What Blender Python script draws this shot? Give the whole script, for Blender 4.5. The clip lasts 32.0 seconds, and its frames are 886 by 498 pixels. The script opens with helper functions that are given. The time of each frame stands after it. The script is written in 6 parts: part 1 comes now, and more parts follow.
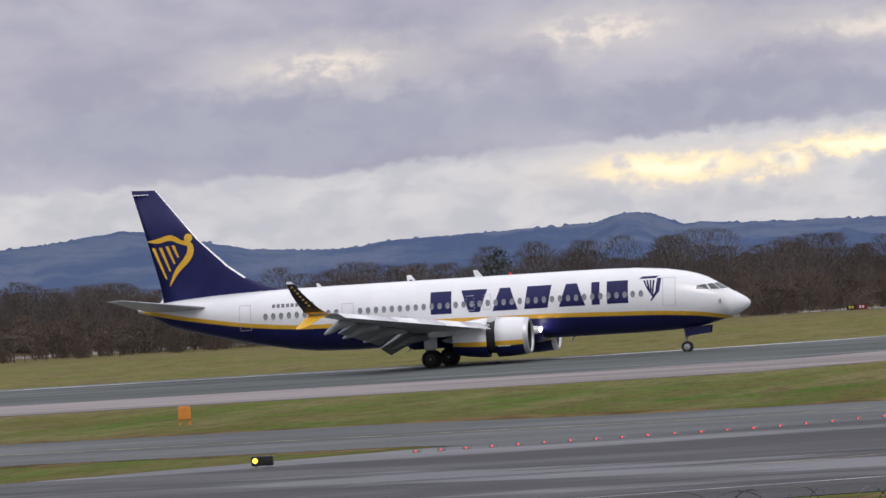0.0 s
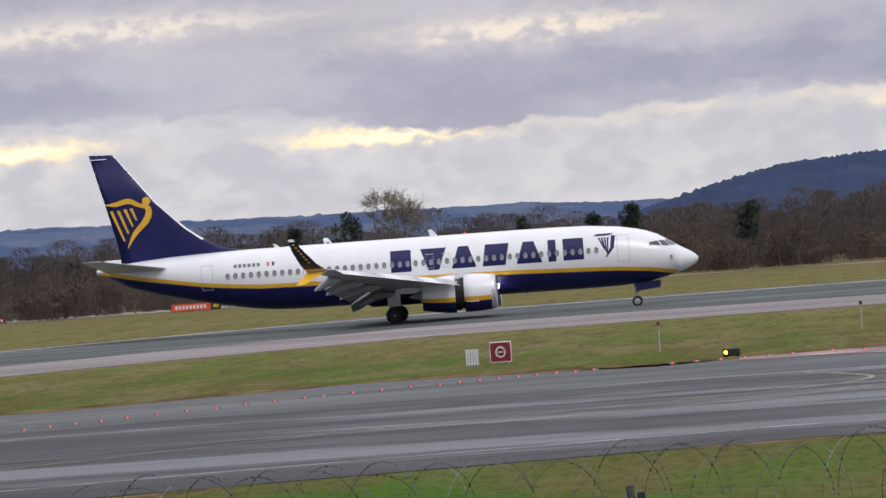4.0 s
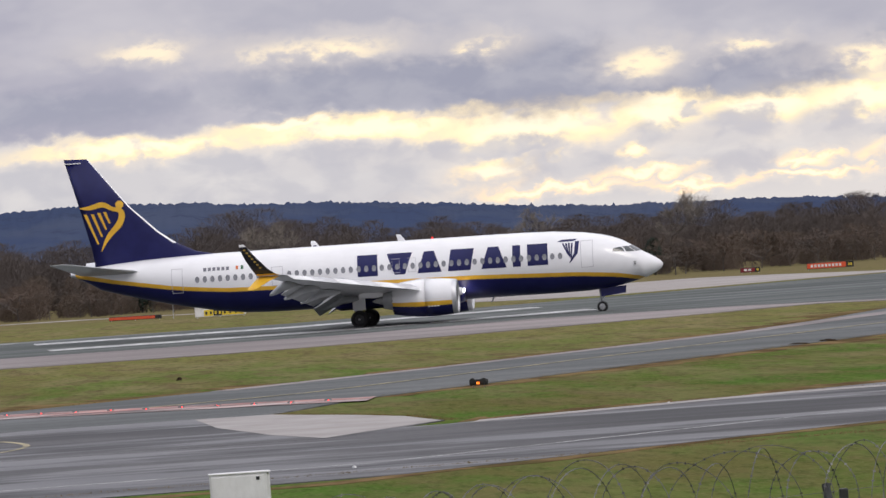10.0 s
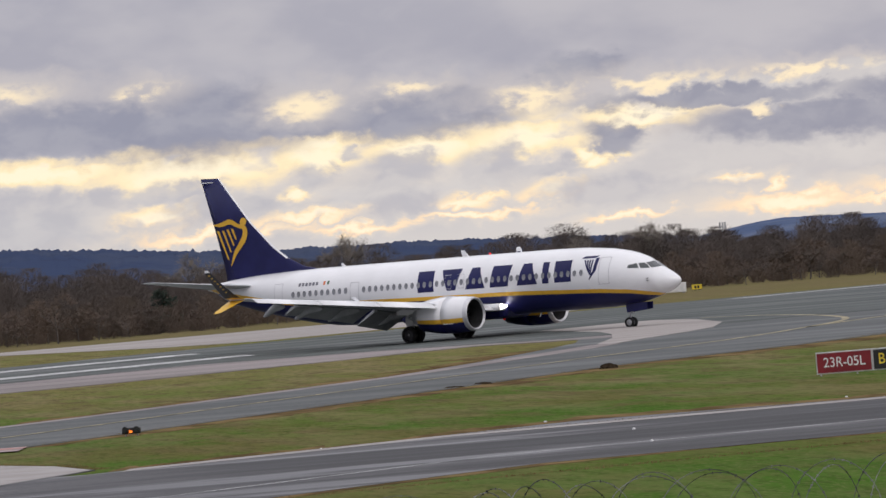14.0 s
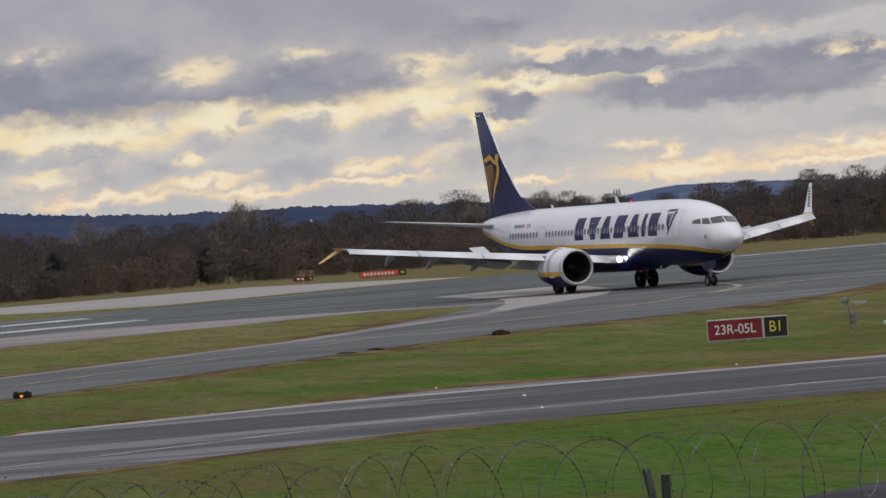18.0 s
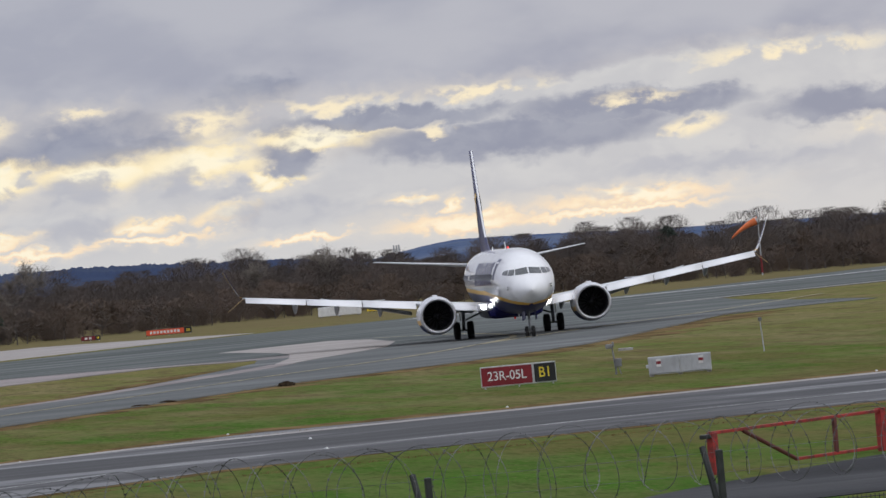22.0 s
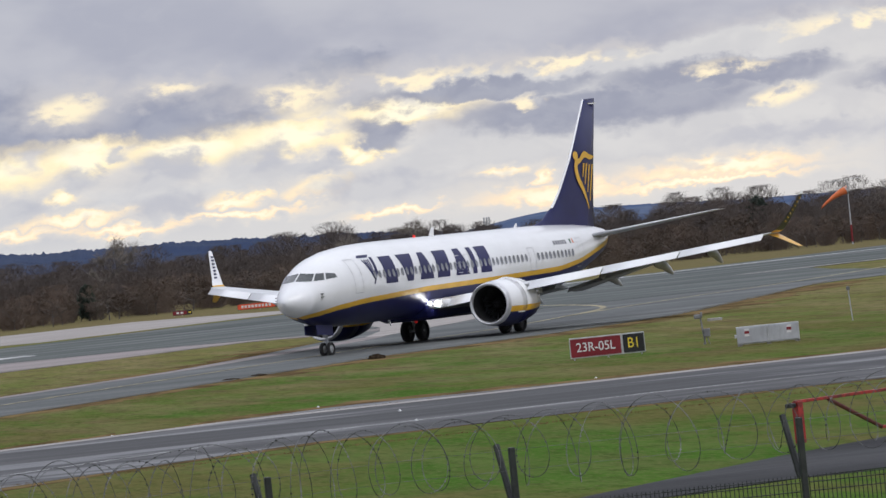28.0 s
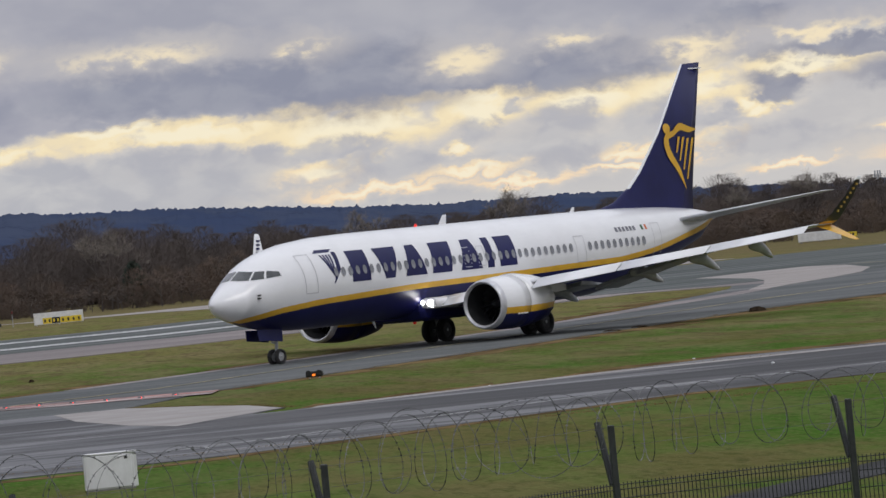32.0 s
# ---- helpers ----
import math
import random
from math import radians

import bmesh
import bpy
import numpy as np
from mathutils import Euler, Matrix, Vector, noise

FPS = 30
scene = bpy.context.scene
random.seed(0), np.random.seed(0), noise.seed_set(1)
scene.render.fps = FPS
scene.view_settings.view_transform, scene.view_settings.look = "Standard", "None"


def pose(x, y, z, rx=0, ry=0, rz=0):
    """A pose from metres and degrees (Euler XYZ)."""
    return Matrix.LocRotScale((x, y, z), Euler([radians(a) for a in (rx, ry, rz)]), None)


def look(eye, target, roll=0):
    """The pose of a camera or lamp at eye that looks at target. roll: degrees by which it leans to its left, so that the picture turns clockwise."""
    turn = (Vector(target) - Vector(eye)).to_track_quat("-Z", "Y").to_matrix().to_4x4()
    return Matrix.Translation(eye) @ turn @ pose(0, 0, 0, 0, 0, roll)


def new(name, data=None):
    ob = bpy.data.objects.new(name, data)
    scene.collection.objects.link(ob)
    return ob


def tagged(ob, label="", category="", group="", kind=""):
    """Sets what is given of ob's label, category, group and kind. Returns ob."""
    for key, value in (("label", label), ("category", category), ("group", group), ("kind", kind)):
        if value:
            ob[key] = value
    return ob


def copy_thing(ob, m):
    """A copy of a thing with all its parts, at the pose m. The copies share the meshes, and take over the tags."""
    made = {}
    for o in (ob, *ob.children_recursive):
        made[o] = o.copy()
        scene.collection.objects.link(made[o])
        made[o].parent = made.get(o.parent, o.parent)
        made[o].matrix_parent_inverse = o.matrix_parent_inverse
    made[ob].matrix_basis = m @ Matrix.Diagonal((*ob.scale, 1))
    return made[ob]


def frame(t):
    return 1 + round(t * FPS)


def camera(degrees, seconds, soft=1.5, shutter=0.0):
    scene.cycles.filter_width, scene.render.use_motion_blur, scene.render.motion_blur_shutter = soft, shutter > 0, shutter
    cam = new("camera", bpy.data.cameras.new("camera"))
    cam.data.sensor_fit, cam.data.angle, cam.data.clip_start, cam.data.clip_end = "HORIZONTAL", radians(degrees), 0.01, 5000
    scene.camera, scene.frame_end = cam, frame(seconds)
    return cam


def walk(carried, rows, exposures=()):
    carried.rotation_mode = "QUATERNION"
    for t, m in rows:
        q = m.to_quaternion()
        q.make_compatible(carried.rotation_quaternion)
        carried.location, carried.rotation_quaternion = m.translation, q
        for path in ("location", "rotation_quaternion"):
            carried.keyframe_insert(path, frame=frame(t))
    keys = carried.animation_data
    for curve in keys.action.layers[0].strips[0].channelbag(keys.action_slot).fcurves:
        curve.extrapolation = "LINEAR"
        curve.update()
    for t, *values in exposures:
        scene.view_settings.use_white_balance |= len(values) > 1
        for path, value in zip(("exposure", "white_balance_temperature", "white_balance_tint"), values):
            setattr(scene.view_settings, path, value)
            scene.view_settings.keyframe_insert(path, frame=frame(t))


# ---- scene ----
# ---- camera ----
cam = camera(9.505, 32.0, soft=1.5)

# seconds, eye x y z, bearing (from +y towards +x), elevation, lean
CAMERA_PATH = [
    (0, -0.05, 0.23, 5.29, -12.623, 0.352, -3.596), (0.5, -0.16, 0.78, 5.29, -11.335, 0.127, -3.569), (1, -0.14, 0.76, 5.29, -10.153, 0.001, -3.433),
    (1.5, -0.00, 0.00, 5.29, -8.572, -0.065, -3.121), (2, -0.00, 0.03, 5.29, -6.824, -0.075, -3.078), (2.5, -0.09, 0.92, 5.29, -5.502, -0.127, -2.906),
    (4.5, 0.02, -0.50, 5.29, -2.486, -0.153, -4.213), (5, -0.00, 0.05, 5.29, -1.309, -0.374, -3.926), (5.5, -0.00, 0.08, 5.29, -0.556, -0.354, -3.969),
    (6, -0.00, -0.02, 5.29, 0.125, -0.439, -3.837), (6.5, 0.00, 0.06, 5.29, 0.919, -0.521, -3.873), (7, 0.01, 0.26, 5.29, 1.726, -0.441, -3.817),
    (7.5, 0.03, 0.63, 5.29, 2.838, -0.672, -3.502), (8, 0.08, 1.17, 5.29, 3.841, -0.652, -3.587), (8.5, 0.13, 1.79, 5.29, 4.186, -0.688, -3.885),
    (9, 0.21, 2.59, 5.29, 4.705, -0.312, -3.835), (9.5, 0.36, 3.82, 5.29, 5.336, -0.172, -3.846), (10, 0.56, 5.22, 5.29, 6.078, -0.089, -3.801),
    (10.5, 0.76, 6.63, 5.29, 6.582, -0.047, -3.730), (11, 1.02, 8.11, 5.29, 7.145, -0.052, -3.656), (11.5, 1.27, 9.32, 5.29, 7.778, -0.088, -3.670),
    (12, 1.43, 10.15, 5.29, 8.044, -0.099, -3.626), (12.5, 1.50, 10.16, 5.29, 8.403, -0.089, -3.800), (13, 1.37, 8.94, 5.29, 8.691, -0.096, -4.153),
    (13.5, 1.17, 7.26, 5.29, 9.154, -0.026, -4.516), (14, 1.09, 6.33, 5.29, 9.734, 0.128, -4.526), (14.5, 1.25, 6.91, 5.29, 10.258, 0.183, -4.834),
    (16.5, 1.41, 7.29, 5.29, 10.939, 0.027, -4.655), (17, 1.33, 6.94, 5.29, 10.839, -0.032, -4.509), (17.5, 1.28, 6.62, 5.29, 10.916, -0.164, -4.543),
    (18, 1.18, 6.19, 5.29, 10.830, -0.323, -4.250), (18.5, 1.16, 5.97, 5.29, 10.951, -0.434, -4.075), (19, 1.22, 6.18, 5.29, 11.194, -0.545, -4.123),
    (19.5, 1.33, 6.60, 5.29, 11.382, -0.394, -4.338), (20, 0.99, 4.91, 5.29, 11.392, -0.257, -4.494), (20.5, -0.15, -0.75, 5.29, 11.532, -0.073, -4.562),
    (21, -1.26, -6.02, 5.29, 11.784, 0.130, -5.025), (21.5, -1.59, -7.08, 5.29, 12.629, 0.144, -5.034), (22, -1.42, -6.04, 5.29, 13.223, 0.087, -5.266),
    (22.5, -1.32, -5.17, 5.29, 14.327, -0.002, -5.559), (23, -1.40, -5.01, 5.29, 15.565, -0.332, -5.922), (23.5, -1.41, -5.31, 5.29, 14.909, -0.356, -6.091),
    (24, -1.37, -5.45, 5.29, 14.156, -0.709, -6.324), (24.5, -1.30, -5.25, 5.29, 13.860, -0.588, -6.242), (26.5, -1.43, -6.13, 5.29, 13.102, -0.331, -5.969),
    (27, -1.47, -6.40, 5.29, 12.898, -0.247, -5.902), (27.5, -1.48, -6.78, 5.29, 12.340, -0.174, -5.816), (28, -1.51, -6.95, 5.29, 12.217, -0.118, -5.748),
    (28.5, -1.53, -7.05, 5.29, 12.275, -0.122, -5.578), (29, -1.58, -7.56, 5.29, 11.831, -0.276, -5.432), (29.5, -1.64, -8.43, 5.29, 11.040, -0.158, -5.663),
    (30, -1.76, -9.26, 5.29, 10.769, -0.056, -5.480), (30.5, -1.71, -9.35, 5.29, 10.353, -0.103, -5.473), (31, -1.59, -9.37, 5.29, 9.634, -0.225, -5.176),
    (31.5, -1.50, -9.38, 5.29, 9.071, -0.256, -5.253), (32, -1.31, -9.41, 5.29, 7.937, -0.225, -5.436),
]


def camera_pose(x, y, z, bearing, elevation, lean):
    a, e = radians(bearing), radians(elevation)
    way = Vector((math.sin(a) * math.cos(e), math.cos(a) * math.cos(e), math.sin(e)))
    return look(Vector((x, y, z)), Vector((x, y, z)) + way * 100, lean)


# the picture darkens a little as the bright sky comes into view
walk(cam, [(r[0], camera_pose(*r[1:])) for r in CAMERA_PATH], [(0, 0.07, 6550, 12), (2, 0.09, 6550, 12), (5, 0.12, 6550, 12), (9, 0.14, 6650, 12), (10, 0.15, 6700, 12), (11, 0.0, 6800, 12.5), (12, -0.02, 6850, 13), (14, -0.04, 6700, 12), (17, -0.31, 6600, 9.5), (18, -0.34, 6600, 10), (19, -0.15, 6550, 11), (21, 0.06, 6300, 8.5), (22, -0.10, 6350, 9), (24, -0.17, 6550, 9), (27, 0.05, 6350, 9), (28, 0.06, 6350, 9), (29, -0.17, 6500, 10), (31, -0.23, 6480, 9.5), (32, -0.23, 6480, 9.5)])

# ---- light ----
world = bpy.data.worlds.new("sky")
scene.world = world
world.use_nodes = True
nt = world.node_tree
nt.nodes.clear()


def node(tree, kind, values=None):
    n = tree.nodes.new(kind)
    for k, v in (values or {}).items():
        n.inputs[k].default_value = v
    return n


def wire(tree, a, b):
    tree.links.new(a, b)
    return b


def calc(tree, op, a, b=None, c=None, clamp=False):
    n = tree.nodes.new("ShaderNodeMath")
    n.operation, n.use_clamp = op, clamp
    for i, v in enumerate((a, b, c)):
        if v is None:
            continue
        if isinstance(v, (int, float)):
            n.inputs[i].default_value = v
        else:
            tree.links.new(v, n.inputs[i])
    return n.outputs[0]


def blend(tree, f, a, b, mode="MIX"):
    n = tree.nodes.new("ShaderNodeMix")
    n.data_type, n.blend_type = "RGBA", mode
    for s, v in ((n.inputs[0], f), (n.inputs[6], a), (n.inputs[7], b)):
        if isinstance(v, (int, float)):
            s.default_value = v
        elif isinstance(v, tuple):
            s.default_value = v if len(v) == 4 else (*v, 1)
        else:
            tree.links.new(v, s)
    return n.outputs[2]


def noise_of(tree, vector, scale, detail=4, rough=0.55, stretch=(1, 1, 1), offset=(0, 0, 0), distort=0.0):
    m = node(tree, "ShaderNodeMapping")
    m.inputs["Scale"].default_value = stretch
    m.inputs["Location"].default_value = offset
    wire(tree, vector, m.inputs["Vector"])
    n = node(tree, "ShaderNodeTexNoise", {"Scale": scale, "Detail": detail, "Roughness": rough, "Distortion": distort})
    wire(tree, m.outputs[0], n.inputs["Vector"])
    return n.outputs["Fac"]


def ramp(tree, f, lo, hi):
    n = node(tree, "ShaderNodeMapRange", {"From Min": lo, "From Max": hi})
    n.interpolation_type = "SMOOTHSTEP"
    wire(tree, f, n.inputs["Value"])
    return n.outputs[0]


# cloud forms above the airfield: bearing, elevation and half sizes in degrees
UPPER_GAPS = [(-2.25, 2.21, 1.43, 0.11), (-10.75, 2.6, 0.67, 0.15), (-13.74, 2.41, 0.73, 0.14), (-6.72, 2.49, 1.63, 0.11), (4.89, 2.14, 0.77, 0.10), (3.02, 2.25, 0.43, 0.08), (8.44, 1.8, 0.27, 0.14), (9.38, 1.88, 0.34, 0.08), (10.91, 1.7, 0.47, 0.13), (6.75, 2.05, 0.24, 0.09), (12.13, 1.73, 0.85, 0.09), (13.75, 1.76, 0.72, 0.07), (15.44, 1.52, 0.47, 0.07), (13.23, 1.37, 0.18, 0.06), (15.98, 1.2, 0.25, 0.09), (17.2, 1.9, 1.0, 0.08)]
LOW_BANKS = [(7.19, 1.69, 1.5, 0.40), (5.2, 1.75, 1.6, 0.30), (8.38, 1.56, 0.47, 0.17), (9.53, 1.61, 1.15, 0.26), (11.31, 1.94, 0.38, 0.19), (14.1, 1.23, 1.66, 0.23), (12.76, 1.53, 1.41, 0.11), (15.4, 1.45, 1.28, 0.16), (11.66, 1.19, 0.36, 0.17), (18.2, 1.25, 1.5, 0.18), (-9.5, 1.75, 3.2, 0.26), (-14.5, 1.75, 3.4, 0.45), (0.5, 1.65, 3.0, 0.22)]
PUFFS = [(8.38, 1.03, 0.26, 0.15), (9.32, 1.02, 0.4, 0.2), (10.3, 1.04, 0.32, 0.18), (8.82, 1.24, 0.14, 0.08), (6.8, 0.95, 0.47, 0.12), (7.46, 0.74, 0.64, 0.17), (9.46, 0.66, 0.47, 0.15), (10.8, 0.9, 0.47, 0.1), (11.54, 0.62, 0.68, 0.15), (5.2, 0.95, 1.4, 0.14), (16.4, 0.75, 1.3, 0.12)]
CREAM_GAPS = [(-10.2, 1.09, 0.8, 0.15), (-9.05, 1.05, 0.3, 0.13), (-7.98, 1.21, 0.87, 0.09), (-3.77, 1.16, 0.97, 0.07), (2.86, 1.22, 1.3, 0.10), (4.56, 1.36, 0.6, 0.08), (5.3, 1.27, 1.2, 0.11), (7.07, 1.17, 1.15, 0.19), (8.4, 1.25, 0.55, 0.2), (9.63, 1.22, 0.64, 0.17), (10.62, 1.26, 0.72, 0.18), (8.24, 0.83, 0.21, 0.07), (7.36, 0.83, 0.14, 0.06), (6.73, 0.69, 0.4, 0.13), (7.44, 0.47, 0.95, 0.06), (8.43, 0.59, 0.55, 0.06), (8.93, 0.43, 0.6, 0.05), (10.15, 0.65, 0.32, 0.06), (10.96, 0.66, 0.3, 0.1), (10.13, 0.48, 0.64, 0.04), (11.2, 1.04, 0.21, 0.11), (12.02, 1.39, 0.72, 0.13), (11.74, 1.04, 0.15, 0.06), (11.41, 0.96, 0.19, 0.08), (13.57, 0.37, 0.81, 0.09), (12.92, 0.63, 0.2, 0.05), (13.37, 0.57, 0.13, 0.07), (15.28, 0.48, 0.89, 0.08), (15.1, 0.36, 0.98, 0.04), (11.9, 0.35, 0.4, 0.04), (18.49, 1.0, 0.6, 0.1)]


def overcast():
    """A grey-violet stratocumulus deck with a ragged lower edge over a brighter, cream-lit gap."""
    t = nt
    way = node(t, "ShaderNodeTexCoord").outputs["Generated"]
    sep = node(t, "ShaderNodeSeparateXYZ")
    wire(t, way, sep.inputs[0])
    x, y, z = sep.outputs
    sky = node(t, "ShaderNodeTexSky")
    sky.sky_type, sky.sun_disc = "NISHITA", False
    sky.sun_elevation, sky.sun_rotation = radians(11), radians(35)
    az = calc(t, "MULTIPLY", calc(t, "ARCTAN2", x, y), 57.2958)
    el = calc(t, "MULTIPLY", calc(t, "ARCSINE", z), 57.2958)
    join = node(t, "ShaderNodeCombineXYZ")
    wire(t, az, join.inputs[0])
    wire(t, el, join.inputs[1])
    spot = join.outputs[0]
    big = noise_of(t, spot, 0.42, 4, 0.5, (1, 2.2, 1), (0.3, 0.1, 0.0))
    roll = noise_of(t, spot, 0.85, 5, 0.5, (1, 2.0, 1), (3.1, 0.7, 0.4))
    puff = noise_of(t, spot, 1.9, 4, 0.5, (1, 1.7, 1), (1.7, 0.4, 0.2), 0.3)
    fine = noise_of(t, spot, 4.2, 5, 0.55, (1, 1.5, 1), (5.7, 2.4, 0.2), 0.2)

    def off(f, k):
        return calc(t, "MULTIPLY", calc(t, "SUBTRACT", f, 0.5), k)

    # a lumpy displacement of the forms
    at_az = calc(t, "ADD", az, calc(t, "ADD", off(roll, 0.9), calc(t, "ADD", off(puff, 0.6), off(fine, 0.40))))
    at_el = calc(t, "ADD", el, calc(t, "ADD", off(puff, 0.34), off(fine, 0.26)))

    def forms(rows):
        """1 in the middle of any form, 0 at its rim, negative outside."""
        total = None
        for a, e, w, h in rows:
            dx = calc(t, "MULTIPLY_ADD", at_az, 1 / w, -a / w)
            dy = calc(t, "MULTIPLY_ADD", at_el, 1 / h, -e / h)
            far = calc(t, "MULTIPLY_ADD", dx, dx, calc(t, "MULTIPLY", dy, dy))
            total = far if total is None else calc(t, "MINIMUM", total, far)
        return calc(t, "SUBTRACT", 1.0, calc(t, "SQRT", total))

    west = ramp(t, az, -4.0, 7.0)
    edge = 1.23
    for lo, hi, rise in ((-14, -8.7, 0.27), (-6, -2.9, -0.38), (-3, 0, 0.20), (2, 5.5, 0.12), (8.5, 11, 0.12), (11, 12.8, 0.14), (13.5, 16, 0.26)):
        edge = calc(t, "ADD", calc(t, "MULTIPLY", ramp(t, az, lo, hi), rise), edge)
    above = calc(t, "SUBTRACT", calc(t, "ADD", el, calc(t, "ADD", off(puff, 0.40), off(fine, 0.10))), edge)
    deck = ramp(t, above, -0.04, 0.07)
    # thick cloud is darker, thin cloud lets the light through
    east = ramp(t, az, -4, 8)
    dark = blend(t, ramp(t, big, 0.36, 0.64), blend(t, east, (0.355, 0.358, 0.455), (0.355, 0.372, 0.465)), blend(t, east, (0.485, 0.480, 0.555), (0.50, 0.505, 0.565)))
    dark = blend(t, calc(t, "MULTIPLY", ramp(t, puff, 0.46, 0.72), 0.30), dark, (0.50, 0.505, 0.565))
    dark = blend(t, calc(t, "MULTIPLY", ramp(t, el, 1.7, 2.6), calc(t, "MULTIPLY", east, 0.35)), dark, (0.47, 0.475, 0.535))
    banks = ramp(t, forms(LOW_BANKS), -0.35, 0.40)
    body = blend(t, calc(t, "MULTIPLY", ramp(t, puff, 0.40, 0.66), 0.7), (0.275, 0.300, 0.400), (0.375, 0.395, 0.475))
    body = blend(t, east, blend(t, 0.5, body, (0.40, 0.41, 0.50)), body)
    dark = blend(t, calc(t, "MULTIPLY", banks, 0.85), dark, body)
    # the bright layer under the deck
    veil = blend(t, ramp(t, puff, 0.36, 0.64), (0.52, 0.53, 0.58), (0.63, 0.63, 0.65))
    veil = blend(t, calc(t, "MULTIPLY", ramp(t, roll, 0.60, 0.38), 0.4), veil, (0.49, 0.50, 0.555))
    veil = blend(t, ramp(t, el, 0.55, 0.15), veil, (0.64, 0.635, 0.645))
    veil = blend(t, calc(t, "MULTIPLY", ramp(t, az, 5, 11), 0.45), veil, (0.68, 0.66, 0.65))
    shine = forms(CREAM_GAPS)
    cream = blend(t, ramp(t, el, 0.40, 1.0), (1.02, 0.79, 0.55), (1.04, 0.87, 0.56))
    cream = blend(t, calc(t, "MULTIPLY", ramp(t, shine, 0.05, 0.75), 0.8), cream, (1.06, 0.98, 0.77))
    rim = calc(t, "MULTIPLY", ramp(t, calc(t, "ABSOLUTE", calc(t, "ADD", above, 0.06)), 0.12, 0.02), calc(t, "MULTIPLY", ramp(t, roll, 0.34, 0.52), calc(t, "MULTIPLY", west, ramp(t, az, 11.5, 10.5))))
    lit = calc(t, "MULTIPLY", ramp(t, shine, -0.45, 0.35), ramp(t, puff, 0.28, 0.48))
    under = blend(t, calc(t, "MULTIPLY", ramp(t, shine, -1.6, 0.1), 0.55), veil, (0.80, 0.735, 0.66))
    under = blend(t, calc(t, "MAXIMUM", rim, lit), under, cream)
    under = blend(t, calc(t, "MULTIPLY", banks, 0.92), under, body)
    under = blend(t, calc(t, "MULTIPLY", ramp(t, forms(PUFFS), -0.35, 0.50), 0.85), under, blend(t, ramp(t, puff, 0.4, 0.62), (0.49, 0.50, 0.56), (0.58, 0.58, 0.61)))
    near = blend(t, deck, under, dark)
    # thin places higher in the deck
    gaps = forms(UPPER_GAPS)
    near = blend(t, calc(t, "MULTIPLY", ramp(t, gaps, -2.2, 0.2), calc(t, "MULTIPLY", deck, 0.65)), near, (0.60, 0.575, 0.58))
    near = blend(t, calc(t, "MULTIPLY", ramp(t, gaps, -0.5, 0.65), ramp(t, calc(t, "ADD", puff, off(fine, 0.8)), 0.30, 0.58)), near, blend(t, ramp(t, az, -6, 9), (0.80, 0.73, 0.66), (1.0, 0.86, 0.62)))
    # an overcast sky is about three times as bright overhead
    up = ramp(t, z, 0.06, 0.8)
    high = blend(t, up, near, (OVERHEAD * 0.94, OVERHEAD * 0.97, OVERHEAD * 1.08))
    full = blend(t, 1.0, high, blend(t, 1.0, sky.outputs[0], (0.0015, 0.0015, 0.0015), "MULTIPLY"), "ADD")
    bg = node(t, "ShaderNodeBackground", {"Strength": 1.0})
    wire(t, full, bg.inputs["Color"])
    wire(t, bg.outputs[0], node(t, "ShaderNodeOutputWorld").inputs["Surface"])


OVERHEAD = 1.05
overcast()

sun = new("sun", bpy.data.lights.new("sun", "SUN"))
sun.data.energy, sun.data.angle, sun.data.color = 0.75, radians(28), (1.0, 0.95, 0.88)
sun.matrix_world = look((0, 0, 0), (-0.35, 0.62, -0.75))


# ---- materials ----
def surface(name, paint, rough=0.8, metal=0.0, bump=0.0, bump_scale=10, coat=0.0, shine=0.5):
    """paint(tree, vector) -> colour socket or tuple."""
    m = bpy.data.materials.new(name)
    m.use_nodes = True
    t = m.node_tree
    b = t.nodes["Principled BSDF"]
    vec = node(t, "ShaderNodeTexCoord").outputs["Object"]
    c = paint(t, vec) if callable(paint) else paint
    if isinstance(c, tuple):
        b.inputs["Base Color"].default_value = (*c, 1)
    else:
        wire(t, c, b.inputs["Base Color"])
    r = rough(t, vec) if callable(rough) else rough
    if isinstance(r, (int, float)):
        b.inputs["Roughness"].default_value = r
    else:
        wire(t, r, b.inputs["Roughness"])
    b.inputs["Metallic"].default_value = metal
    b.inputs["Coat Weight"].default_value = coat
    b.inputs["Specular IOR Level"].default_value = shine
    if bump:
        n = noise_of(t, vec, bump_scale, 5, 0.6)
        bp = node(t, "ShaderNodeBump", {"Strength": 0.6, "Distance": bump})
        wire(t, n, bp.inputs["Height"])
        wire(t, bp.outputs[0], b.inputs["Normal"])
    return m


def two_tone(a, b, scale, lo=0.35, hi=0.65, stretch=(1, 1, 1), fine=None):
    def paint(t, v):
        c = blend(t, ramp(t, noise_of(t, v, scale, 5, 0.6, stretch), lo, hi), a, b)
        if fine:
            c = blend(t, calc(t, "MULTIPLY", ramp(t, noise_of(t, v, fine[1], 4, 0.7, fine[2]), 0.42, 0.68), fine[3]), c, fine[0])
        return c
    return paint


